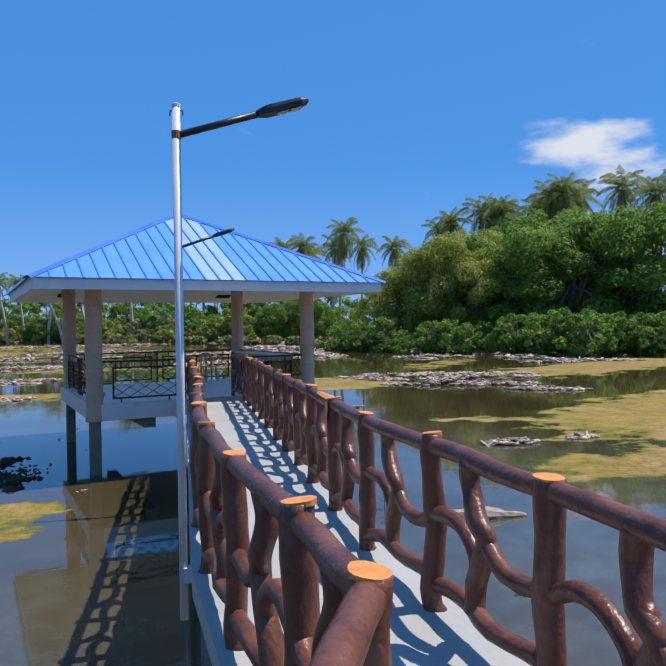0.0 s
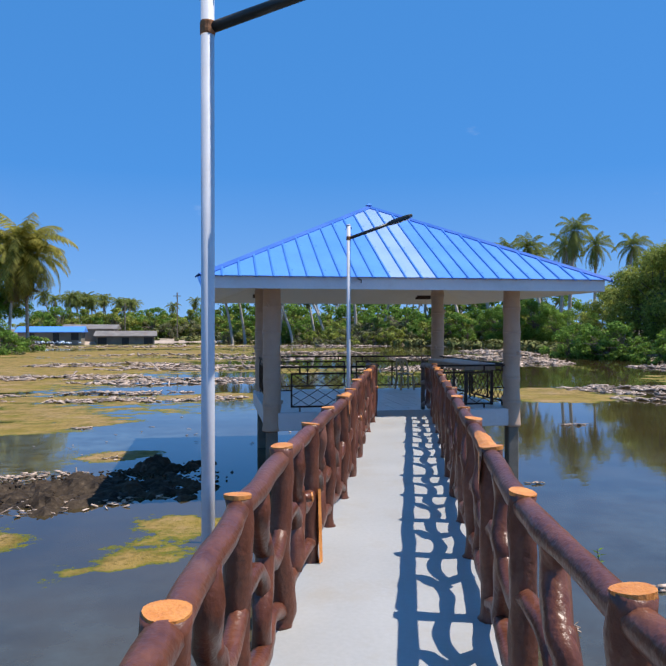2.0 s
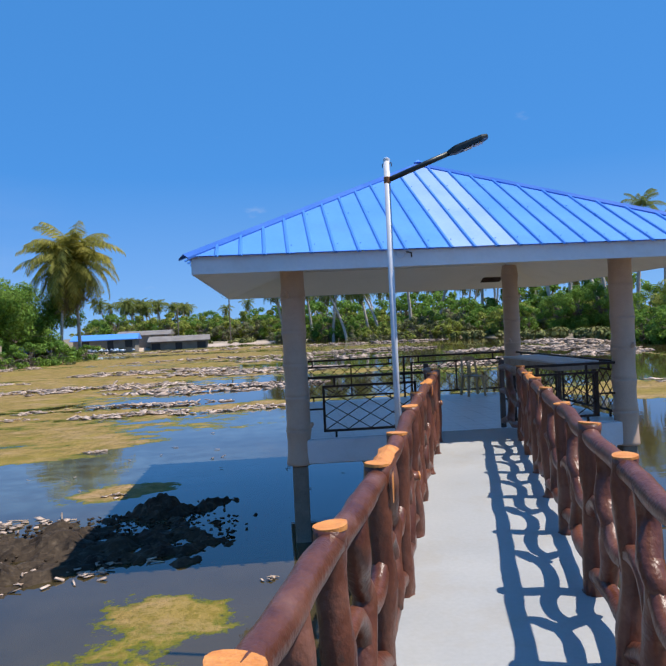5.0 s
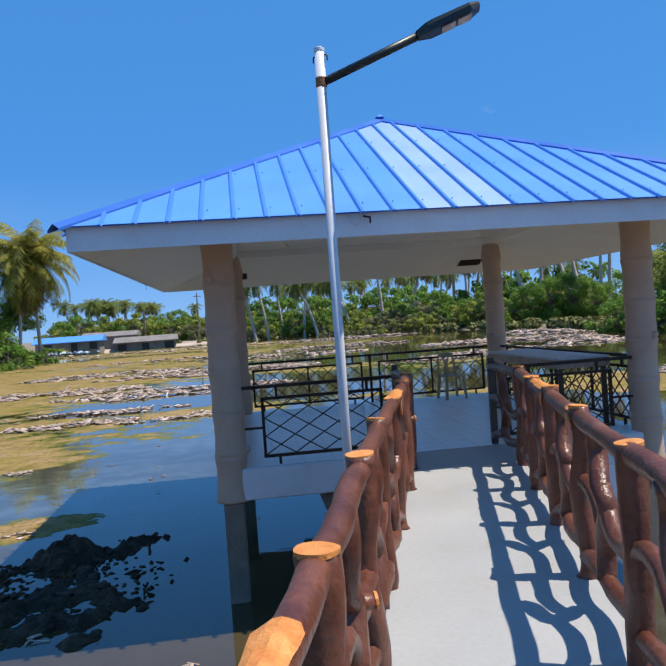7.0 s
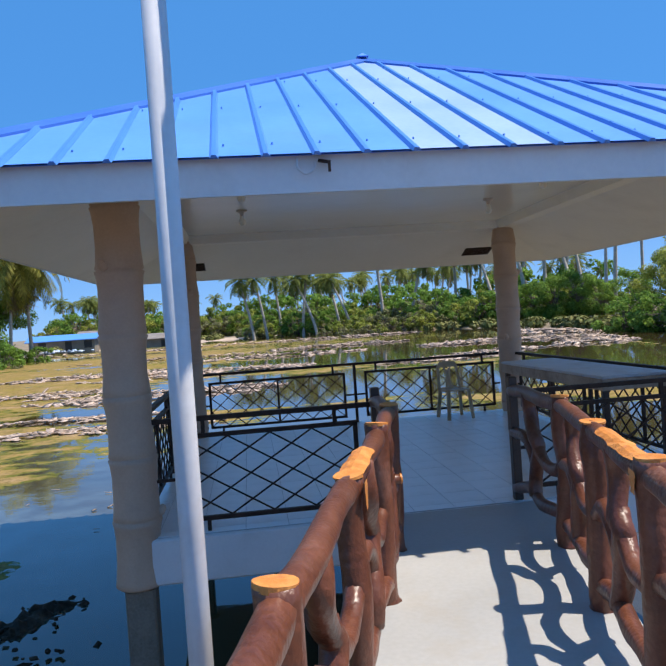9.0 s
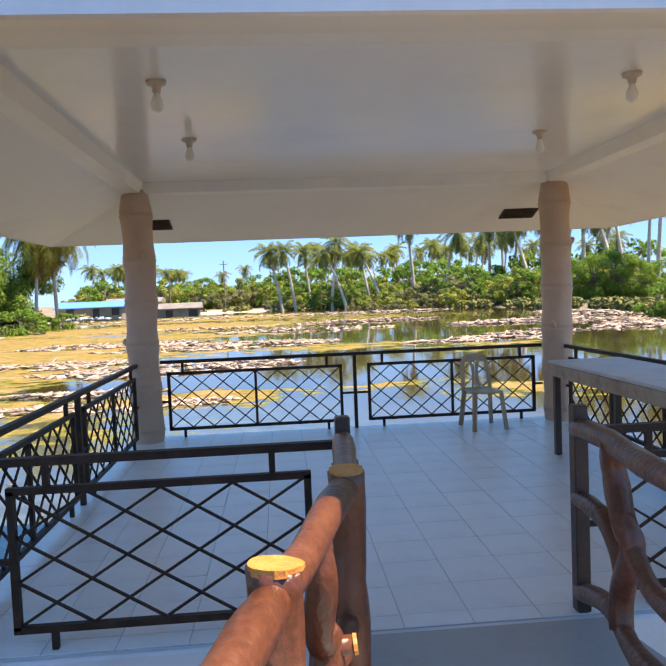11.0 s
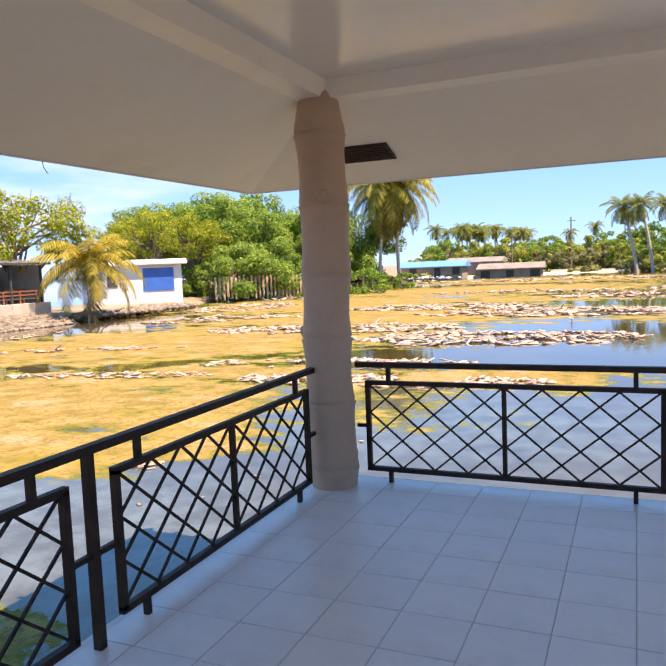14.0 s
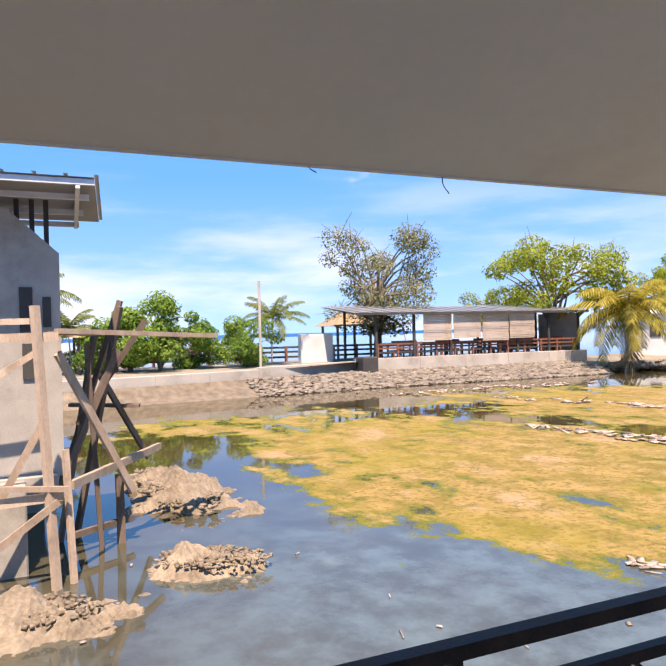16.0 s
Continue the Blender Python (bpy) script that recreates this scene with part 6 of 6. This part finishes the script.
# ---- sea wall, open shed and houses to the west ----
WALL = [(-33.6, 29.6), (-33.7, 14.8), (-34.6, 14.3), (-32.6, 8.2), (-30.8, 0.6), (-29.6, -9), (-31, -38)]
for (xa, ya), (xb, yb), top in zip(WALL, WALL[1:], (0.02, 0.02, -0.12, -0.22, -0.22, -0.22)):
    g = Geo()
    d = Vector((xb - xa, yb - ya, 0))
    n_ = max(1, int(d.length / 2.6))
    sea_wall = thing("wall_west", "weathered grey concrete sea wall", "wall", kind="structure")
    for k in range(n_):
        a = Vector((xa, ya, 0)) + d * (k / n_)
        b = Vector((xa, ya, 0)) + d * ((k + 1) / n_) - d.normalized() * 0.012
        mid = (a + b) / 2
        rot = Matrix.Rotation(math.atan2(d.y, d.x), 3, "Z")
        part("panel", Geo().box((mid.x, mid.y, (top - 2.0) / 2), ((b - a).length, 0.26, top + 2.0), rot, bevel=0.02), M["wall_old"], sea_wall)
terrace = Geo().poly((-33.7, 29.6, -0.1), (-33.8, 14.7, -0.1), (-32.7, 8.2, -0.3), (-30.9, 0.6, -0.34), (-29.7, -9, -0.34), (-31, -38, -0.34), (-40.6, -38, -0.34), (-41.6, 29.6, -0.2))
tagged(part("pavement", terrace, M["sand"]), "bare sandy concrete terrace above the sea wall", "pavement", kind="structure")
bank = Geo()
FOOT = [(-33.5, 29.4, 2.5), (-33.5, 14.9, 2.5), (-32.4, 8.2, 2.0), (-30.6, 0.6, 0.8), (-29.4, -9, 0.4)]
for (xa, ya, wa), (xb, yb, wb) in zip(FOOT, FOOT[1:]):
    bank.poly((xa, ya, -0.65), (xb, yb, -0.65), (xb + wb, yb, WATER - 0.02), (xa + wa, ya, WATER - 0.02))
tagged(part("earth_bank", bank, M["rubble"]), "earth bank sloping from the wall into the pond", "bank", kind="structure")



def stone_bank(n, seed):
    """Loose stones lying on the earth slope at the foot of the wall."""
    g = np.random.RandomState(seed)
    py = 7.5 + 21.7 * g.rand(n) ** 0.85
    x0 = np.interp(py, [0.6, 8.2, 14.9, 29.4], [-30.6, -32.4, -33.5, -33.5])
    w = np.interp(py, [0.6, 8.2, 14.9, 29.4], [0.8, 2.0, 2.5, 2.5])
    k = g.rand(n) ** 1.3
    base = np.stack([x0 + w * k, py, -0.66 - 0.66 * k], 1)
    cube = np.array([[x, y, q] for q in (-1, 1) for x, y in ((-1, -1), (1, -1), (1, 1), (-1, 1))], float) * 0.5
    quads = np.array([(0, 3, 2, 1), (4, 5, 6, 7), (0, 1, 5, 4), (1, 2, 6, 5), (2, 3, 7, 6), (3, 0, 4, 7)])
    dims = 0.19 * (0.4 + g.rand(n, 3)) * np.array([1, 1.5, 0.6])
    yaw = g.rand(n) * 6.28
    pts = cube[None] * (1 + 0.2 * g.normal(size=(n, 8, 3))) * dims[:, None]
    c, d = np.cos(yaw)[:, None], np.sin(yaw)[:, None]
    out = np.stack([base[:, :1] + pts[..., 0] * c - pts[..., 1] * d, base[:, 1:2] + pts[..., 0] * d + pts[..., 1] * c, base[:, 2:] + pts[..., 2] + 0.02], -1)
    ob = new("stone_bank", raw_mesh("stone_bank", out.reshape(-1, 3), (quads[None] + (np.arange(n) * 8)[:, None, None]).reshape(-1, 4), M["stone"]))
    return tagged(ob, "loose grey stones banked against the sea wall", "stones", kind="stuff")


stone_bank(2800, 12)
scatter("stone_bank", "loose stones along the shore past the sea wall", "stones", [(-32.5, 37, 1.6, 6.5, 0, 500, 0.36)], M["stone"], 12, True, WATER + 0.22)

shed = thing("open_shed", "long open eating shed with a grey sheet roof", "shed")
SX0, SX1, SY0, SY1 = -37.6, -33.8, 15.0, 29.4
rf = Geo()
for k in range(36):
    ya, yb = SY0 - 1.2 + k * 0.44, SY0 - 1.2 + (k + 1) * 0.44
    zb = 0.03 if k % 2 else 0.0
    rf.poly((SX1 + 0.5, ya, 2.42 + zb), (SX1 + 0.5, yb, 2.42 + zb), (SX0 - 0.4, yb, 2.95 + zb), (SX0 - 0.4, ya, 2.95 + zb))
rf.poly((SX1 + 0.5, SY0 - 1.2, 2.36), (SX0 - 0.4, SY0 - 1.2, 2.89), (SX0 - 0.4, SY1 + 0.2, 2.89), (SX1 + 0.5, SY1 + 0.2, 2.36))
part("roof", rf, M["grey_roof"], shed)
part("gutter", Geo().box((SX1 + 0.52, (SY0 + SY1) / 2 - 0.5, 2.37), (0.06, SY1 - SY0 + 1.4, 0.13)), M["dark_inside"], shed)
for k in range(7):
    y = SY0 + 0.2 + k * (SY1 - SY0 - 0.4) / 6
    for x, zt in ((SX1 + 0.05, 2.44), (SX0, 2.86)):
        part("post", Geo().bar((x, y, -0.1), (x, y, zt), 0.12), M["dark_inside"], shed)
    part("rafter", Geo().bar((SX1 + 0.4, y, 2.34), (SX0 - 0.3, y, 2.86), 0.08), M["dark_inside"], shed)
part("end_wall", Geo().box(((SX0 + SX1) / 2, SY1, 1.1), (3.6, 0.12, 2.4)), M["wall_old"], shed)
part("back_panel", Geo().box((SX0, SY1 - 1.6, 1.0), (0.1, 2.8, 2.0)), M["brown_wood"], shed)
for k, (y, drop) in enumerate(((18.9, 1.45), (20.85, 1.35), (22.8, 1.55), (24.7, 1.45))):
    bl = thing("bamboo_blind", "weathered split-bamboo roll blind hung under the roof", "blind", group="shed blinds")
    for q in range(16):
        z = 2.32 - (q + 0.5) * drop / 16
        part("slat", Geo().box((SX1 + 0.30 + 0.02 * math.sin(q * 0.9 + k), y, z), (0.03, 1.82, drop / 16 * 0.93)), M["blind"], bl)
    part("head_rail", Geo().box((SX1 + 0.30, y, 2.36), (0.06, 1.88, 0.08)), M["brown_wood"], bl)
rail = thing("wooden_railing", "brown wooden railing along the shed", "railing")
for k in range(12):
    y = SY0 + 0.3 + k * 1.22
    part("post", Geo().box((SX1 + 0.02, y, 0.36), (0.10, 0.10, 0.78)), M["brown_wood"], rail)
for z in (0.3, 0.52, 0.74):
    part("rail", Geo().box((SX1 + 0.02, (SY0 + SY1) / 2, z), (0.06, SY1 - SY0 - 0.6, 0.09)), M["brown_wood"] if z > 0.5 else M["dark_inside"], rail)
for k, y in enumerate((17.2, 20.0, 22.6, 25.2, 27.6)):
    tb = thing("dining_table", "brown wooden dining table in the shed", "table", group="shed tables")
    part("tabletop", Geo().box((SX1 - 1.4, y, 0.62), (0.9, 1.7, 0.07)), M["brown_wood"], tb)
    for dx in (-0.35, 0.35):
        for dy in (-0.7, 0.7):
            part("leg", Geo().box((SX1 - 1.4 + dx, y + dy, 0.25), (0.08, 0.08, 0.70)), M["brown_wood"], tb)
    bn = thing("bench", "low brown wooden bench in the shed", "bench", group="shed benches")
    part("seat", Geo().box((SX1 - 0.6, y, 0.36), (0.32, 1.6, 0.06)), M["brown_wood"], bn)
    part("backrest", Geo().box((SX1 - 0.45, y, 0.75), (0.05, 1.6, 0.3)), M["brown_wood"], bn)
    for dy in (-0.65, 0.65):
        part("leg", Geo().box((SX1 - 0.6, y + dy, 0.12), (0.3, 0.07, 0.46)), M["brown_wood"], bn)
block = thing("white_block", "plain white painted masonry block on the terrace", "wall")
part("body", Geo().box((-38.2, 13.6, 0.5), (0.5, 2.0, 1.75), bevel=0.03), M["white_wall"], block)
# near-black block set in at the wall's dark corner
dark_block = thing("dark_tank", "near-black square block filling the wall's corner", "box")
part("body", Geo().box((-33.6, 14.55, -0.35), (0.9, 0.9, 0.95), bevel=0.05), M["dark_inside"], dark_block)
fence = thing("sea_fence", "dark wooden rail fence before the sea", "fence")
for k in range(30):
    part("post", Geo().box((-40.4 + 0.02 * k, -17 + k * 1.55, 0.12), (0.14, 0.14, 1.15)), M["brown_wood"] if k % 3 else M["wall_old"], fence)
for z in (0.15, 0.45, 0.72):
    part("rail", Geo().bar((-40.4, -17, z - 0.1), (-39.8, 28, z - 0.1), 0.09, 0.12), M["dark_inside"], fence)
pole = thing("utility_pole", "thin grey pole on the terrace", "pole")
part("shaft", Geo().tube([(-34.2, 8.9, -0.4), (-34.2, 8.9, 4.1)], 0.07, 8), M["wall_old"], pole)
hut = thing("thatched_hut", "small thatched beach hut", "hut")
part("roof", Geo().box((-39.9, 16.4, 2.2), (3.0, 3.0, 0.75), taper=0.25), M["thatch"], hut)
for dx in (-1.1, 1.1):
    for dy in (-1.1, 1.1):
        part("post", Geo().bar((-39.9 + dx, 16.4 + dy, -0.3), (-39.9 + dx, 16.4 + dy, 1.9), 0.12), M["bark"], hut)
hut2 = thing("thatched_hut", "open thatched shelter on the terrace", "hut")
part("roof", Geo().box((-37.5, -0.6, 1.75), (3.4, 3.0, 0.5), taper=0.4), M["thatch"], hut2)
for dx in (-1.3, 1.3):
    for dy in (-1.1, 1.1):
        part("post", Geo().bar((-37.5 + dx, -0.6 + dy, -0.35), (-37.5 + dx, -0.6 + dy, 1.55), 0.12), M["bark"], hut2)


def house(label, x, y, w, d, h, turn, wall_m, roof_m, roof_h=0.9, openings=(), z=None, over=0.5):
    """A low house; openings are (face, along, width, height, sill, material, name)."""
    ob = thing("house", label, "house")
    z0 = ground_z(x, y) if z is None else z
    ob.matrix_basis = pose(x, y, z0, 0, 0, turn)
    part("wall", Geo().box((0, 0, h / 2), (w, d, h)), wall_m, ob)
    g = Geo()
    a, b = w / 2 + over, d / 2 + over
    g.poly((-a, -b, h), (a, -b, h), (a, 0, h + roof_h), (-a, 0, h + roof_h))
    g.poly((a, b, h), (-a, b, h), (-a, 0, h + roof_h), (a, 0, h + roof_h))
    g.poly((-a, -b, h - 0.12), (-a, b, h - 0.12), (a, b, h - 0.12), (a, -b, h - 0.12))
    for sy in (-b, b):
        g.poly((-a, sy, h - 0.12), (a, sy, h - 0.12), (a, sy, h), (-a, sy, h))
    for sx in (-a, a):
        g.poly((sx, -b, h), (sx, b, h), (sx, 0, h + roof_h))
        g.poly((sx, -b, h - 0.12), (sx, b, h - 0.12), (sx, b, h), (sx, -b, h))
    part("roof", g, roof_m, ob)
    # plates on the wall; a window's darkness is only its colour
    for along, width, high, sill, om, name in openings:
        frame_ob = part(name, Geo().box((along, -d / 2 - 0.03, sill + high / 2), (width, 0.06, high)), om, ob)
        part("lintel", Geo().box((along, -d / 2 - 0.05, sill + high + 0.05), (width + 0.2, 0.1, 0.1)), wall_m, ob)
    return ob


def shore_row():
    house("white house with a blue shutter and pale blue roof", -39.6, 45.5, 7.6, 5.0, 3.5, 37, M["white_wall"], M["white_wall"], 0.35, [(1.9, 2.5, 1.9, 1.2, M["blue_paint"], "shutter"), (-1.8, 0.8, 1.0, 1.6, M["dark_inside"], "window")], -1.1)
    house("village house with a bright blue sheet roof", -31.0, 112, 10, 7, 2.2, 5, M["sand"], M["roof_blue"], 0.9, [(-3, 1.2, 1.2, 0.8, M["dark_inside"], "window"), (1, 1.0, 1.9, 0.1, M["dark_inside"], "door"), (4, 1.2, 1.2, 0.8, M["dark_inside"], "window")])
    house("long low house with a rusty grey roof", -19.5, 119, 10, 7, 2.4, 4, M["sand"], M["old_roof"], 0.9, [(-4, 1.5, 1.4, 0.7, M["dark_inside"], "window"), (0, 1.2, 2.0, 0.1, M["dark_inside"], "door"), (4, 1.5, 1.4, 0.7, M["dark_inside"], "window")])
    house("low house with a patched tin roof", -26.5, 124, 9, 7, 2.4, 2, M["sand"], M["old_roof"], 0.8, [(-2, 1.2, 1.2, 0.8, M["dark_inside"], "window"), (2, 1.2, 1.2, 0.8, M["dark_inside"], "window")])
    house("two-storey grey house behind the palms", -37.0, 88, 7, 6, 5.6, 15, M["wall_old"], M["grey_roof"], 0.9, [(-2, 1.0, 1.2, 3.4, M["dark_inside"], "window"), (1.2, 1.0, 1.2, 3.4, M["dark_inside"], "window"), (1.2, 1.2, 1.2, 0.9, M["dark_inside"], "window"), (-2, 1.0, 1.9, 0.1, M["dark_inside"], "door")])
    house("small shack with a blue roof at the shore", -34.5, 84, 5, 4, 2.1, 10, M["brown_wood"], M["roof_blue"], 0.7, [(0, 1.0, 1.0, 0.8, M["dark_inside"], "window")])
    house("white shed far off among the scrub", 6.0, 160, 6, 5, 2.4, 0, M["white_wall"], M["grey_roof"], 0.8, [(0, 1.2, 1.2, 0.8, M["dark_inside"], "window")])


shore_row()
scatter("yard_clutter", "coloured tubs, crates and laundry along the shore", "clutter", [(-31, 104, 6, 1.5, 0, 70, 0.5), (-36, 82, 3, 1.5, 0, 30, 0.45)], M["plastic_mix"], 15, True, -1.0)
pf = thing("board_fence", "weathered upright board fence by the white house", "fence")
for k in range(26):
    x, y = -34.6 + k * 0.24, 50.2 + k * 0.30
    part("board", Geo().box((x, y, -0.05 + 0.08 * math.sin(k * 2.3)), (0.20, 0.04, 2.0), Matrix.Rotation(0.9, 3, "Z")), M["lumber"], pf)
for az, dist, hh in ((-4.6, 140, 9.0), (-9.0, 135, 6.5)):
    x, y = pol(az, dist)
    up_ = thing("utility_pole", "far thin wooden power pole", "pole", group="power poles")
    part("shaft", Geo().tube([(x, y, -1), (x, y, hh)], 0.12, 7), M["bark"], up_)
    part("crossarm", Geo().box((x, y, hh - 0.7), (1.6, 0.12, 0.12)), M["bark"], up_)

# unfinished house with timber scaffolding
uh = thing("unfinished_house", "bare concrete house under construction on stilts", "house")
g = Geo()
outline = [(-1.82, -0.26), (-1.82, 2.55), (-2.42, 3.10), (-8.5, 3.2), (-8.5, -0.26)]
front, rear = [(-10.2, y, z) for y, z in outline], [(-10.36, y, z) for y, z in outline]
g.poly(*reversed(front)).poly(*rear)
for k in range(len(outline)):
    j = (k + 1) % len(outline)
    g.poly(front[k], front[j], rear[j], rear[k])
part("wall", g, M["concrete"], uh)
for y, w, z0_, z1_ in ((-2.22, 0.15, 1.55, 2.12), (-1.98, 0.10, 1.62, 2.0), (-2.21, 0.13, 0.98, 1.42)):
    part("window", Geo().box((-10.19, y, (z0_ + z1_) / 2), (0.04, w, z1_ - z0_)), M["dark_inside"], uh)
part("side_wall", Geo().box((-13.4, -1.96, 1.0), (6.0, 0.16, 2.5)), M["concrete"], uh)
for x, y in ((-9.95, -2.5), (-9.95, -5.4), (-13.2, -2.2)):
    part("pillar", Geo().box((x, y, -1.1), (0.46, 0.46, 1.7), bevel=0.02), M["concrete"], uh)
part("floor_beam", Geo().box((-10.25, -5.2, -0.33), (0.5, 6.6, 0.22)), M["concrete"], uh)
for y in (-1.95, -2.12, -2.3):
    part("roof_post", Geo().bar((-10.5, y, 2.4), (-10.5, y, 3.3), 0.06), M["dark_inside"], uh)
for k in range(22):
    ya, yb = -1.22 - k * 0.34, -1.22 - (k + 1) * 0.34
    part("roof_sheet", Geo().poly((-9.3, ya - 0.25, 3.35), (-9.3, yb - 0.25, 3.35), (-11.6, yb + 0.05, 3.19), (-11.6, ya + 0.05, 3.19)).poly((-9.3, ya - 0.25, 3.385), (-11.6, ya + 0.05, 3.225), (-11.6, ya + 0.1, 3.22), (-9.3, ya - 0.2, 3.38)), M["grey_roof"], uh)
for x, z in ((-9.36, 3.30), (-10.0, 3.24), (-10.8, 3.18), (-11.5, 3.12)):
    part("purlin", Geo().bar((x, -1.46, z), (x, -8.6, z), 0.05, 0.07), M["galv"], uh)
for y in (-1.5, -2.6, -4.6):
    part("rafter", Geo().bar((-9.34, y - 0.15, 3.26), (-11.55, y, 3.11), 0.05, 0.08), M["galv"], uh)

sc = thing("scaffold", "rough timber scaffolding lashed beside the house", "scaffold")


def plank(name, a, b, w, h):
    # planks starting at x = -10 and farther back take the darker lumber colour
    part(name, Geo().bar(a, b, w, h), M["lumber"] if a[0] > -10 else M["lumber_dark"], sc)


plank("upright", (-9.05, -1.98, -1.6), (-9.25, -2.15, 1.85), 0.09, 0.07)
plank("upright", (-9.3, -2.75, -1.6), (-9.35, -2.8, 1.2), 0.08, 0.06)
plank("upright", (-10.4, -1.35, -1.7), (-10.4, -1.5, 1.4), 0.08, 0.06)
plank("upright", (-9.2, -1.80, -1.4), (-9.3, -1.86, 0.2), 0.07, 0.05)
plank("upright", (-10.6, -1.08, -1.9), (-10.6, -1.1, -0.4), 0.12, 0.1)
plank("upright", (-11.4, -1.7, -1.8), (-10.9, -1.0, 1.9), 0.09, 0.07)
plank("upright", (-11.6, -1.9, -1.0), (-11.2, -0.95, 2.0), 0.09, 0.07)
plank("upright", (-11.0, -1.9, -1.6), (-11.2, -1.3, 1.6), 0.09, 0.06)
plank("ledger", (-9.3, -3.6, 1.47), (-9.35, -1.9, 1.50), 0.05, 0.10)
plank("ledger", (-9.4, -3.7, 1.66), (-9.45, -2.2, 1.68), 0.05, 0.07)
plank("ledger", (-9.4, -1.9, 1.56), (-10.6, 0.25, 1.46), 0.16, 0.06)
plank("ledger", (-9.2, -3.5, -0.36), (-9.15, -1.9, -0.30), 0.05, 0.10)
plank("ledger", (-9.1, -3.5, -0.05), (-9.1, -1.85, -0.22), 0.05, 0.06)
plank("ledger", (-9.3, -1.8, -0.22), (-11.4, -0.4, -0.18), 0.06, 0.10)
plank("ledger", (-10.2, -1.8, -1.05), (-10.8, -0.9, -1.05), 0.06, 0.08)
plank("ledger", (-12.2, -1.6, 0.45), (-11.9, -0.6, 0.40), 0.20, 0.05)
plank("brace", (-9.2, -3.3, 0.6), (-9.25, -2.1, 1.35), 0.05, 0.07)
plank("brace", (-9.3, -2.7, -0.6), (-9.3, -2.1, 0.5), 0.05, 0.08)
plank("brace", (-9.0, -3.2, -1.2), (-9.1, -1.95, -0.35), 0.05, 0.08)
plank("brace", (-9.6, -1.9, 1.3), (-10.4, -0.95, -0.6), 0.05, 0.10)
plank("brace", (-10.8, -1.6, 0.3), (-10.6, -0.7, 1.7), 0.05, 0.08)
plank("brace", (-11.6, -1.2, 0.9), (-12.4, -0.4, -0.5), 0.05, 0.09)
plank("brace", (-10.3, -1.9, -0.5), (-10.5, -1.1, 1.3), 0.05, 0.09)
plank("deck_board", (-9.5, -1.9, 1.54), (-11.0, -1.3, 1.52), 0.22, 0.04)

# ---- floor tiles, one by one ----
def clipped(first_line, lo, hi):
    """Joint lines every 0.3 m, cut to the edges of the paving."""
    lines = [first_line + 0.3 * k for k in range(-1, 18)]
    return sorted({round(min(hi, max(lo, v)), 4) for v in lines})


tile_meshes = {}
for x0, x1 in zip(clipped(-1.792, -1.97, 2.55)[:-1], clipped(-1.792, -1.97, 2.55)[1:]):
    for y0, y1 in zip(clipped(-3.88, -4.0, 0.54)[:-1], clipped(-3.88, -4.0, 0.54)[1:]):
        size = (round(x1 - x0 - 0.004, 3), round(y1 - y0 - 0.004, 3))
        if size not in tile_meshes:
            tile_meshes[size] = Geo().box((0, 0, 0), (*size, 0.007), bevel=0.0015).mesh("tile", M["tile"])
        tile = new("tile", tile_meshes[size])
        tile.parent = floor
        tile.location = ((x0 + x1) / 2, (y0 + y1) / 2, -0.0035 + 0.0006 * math.sin(x0 * 10.3 + y0 * 5.7))
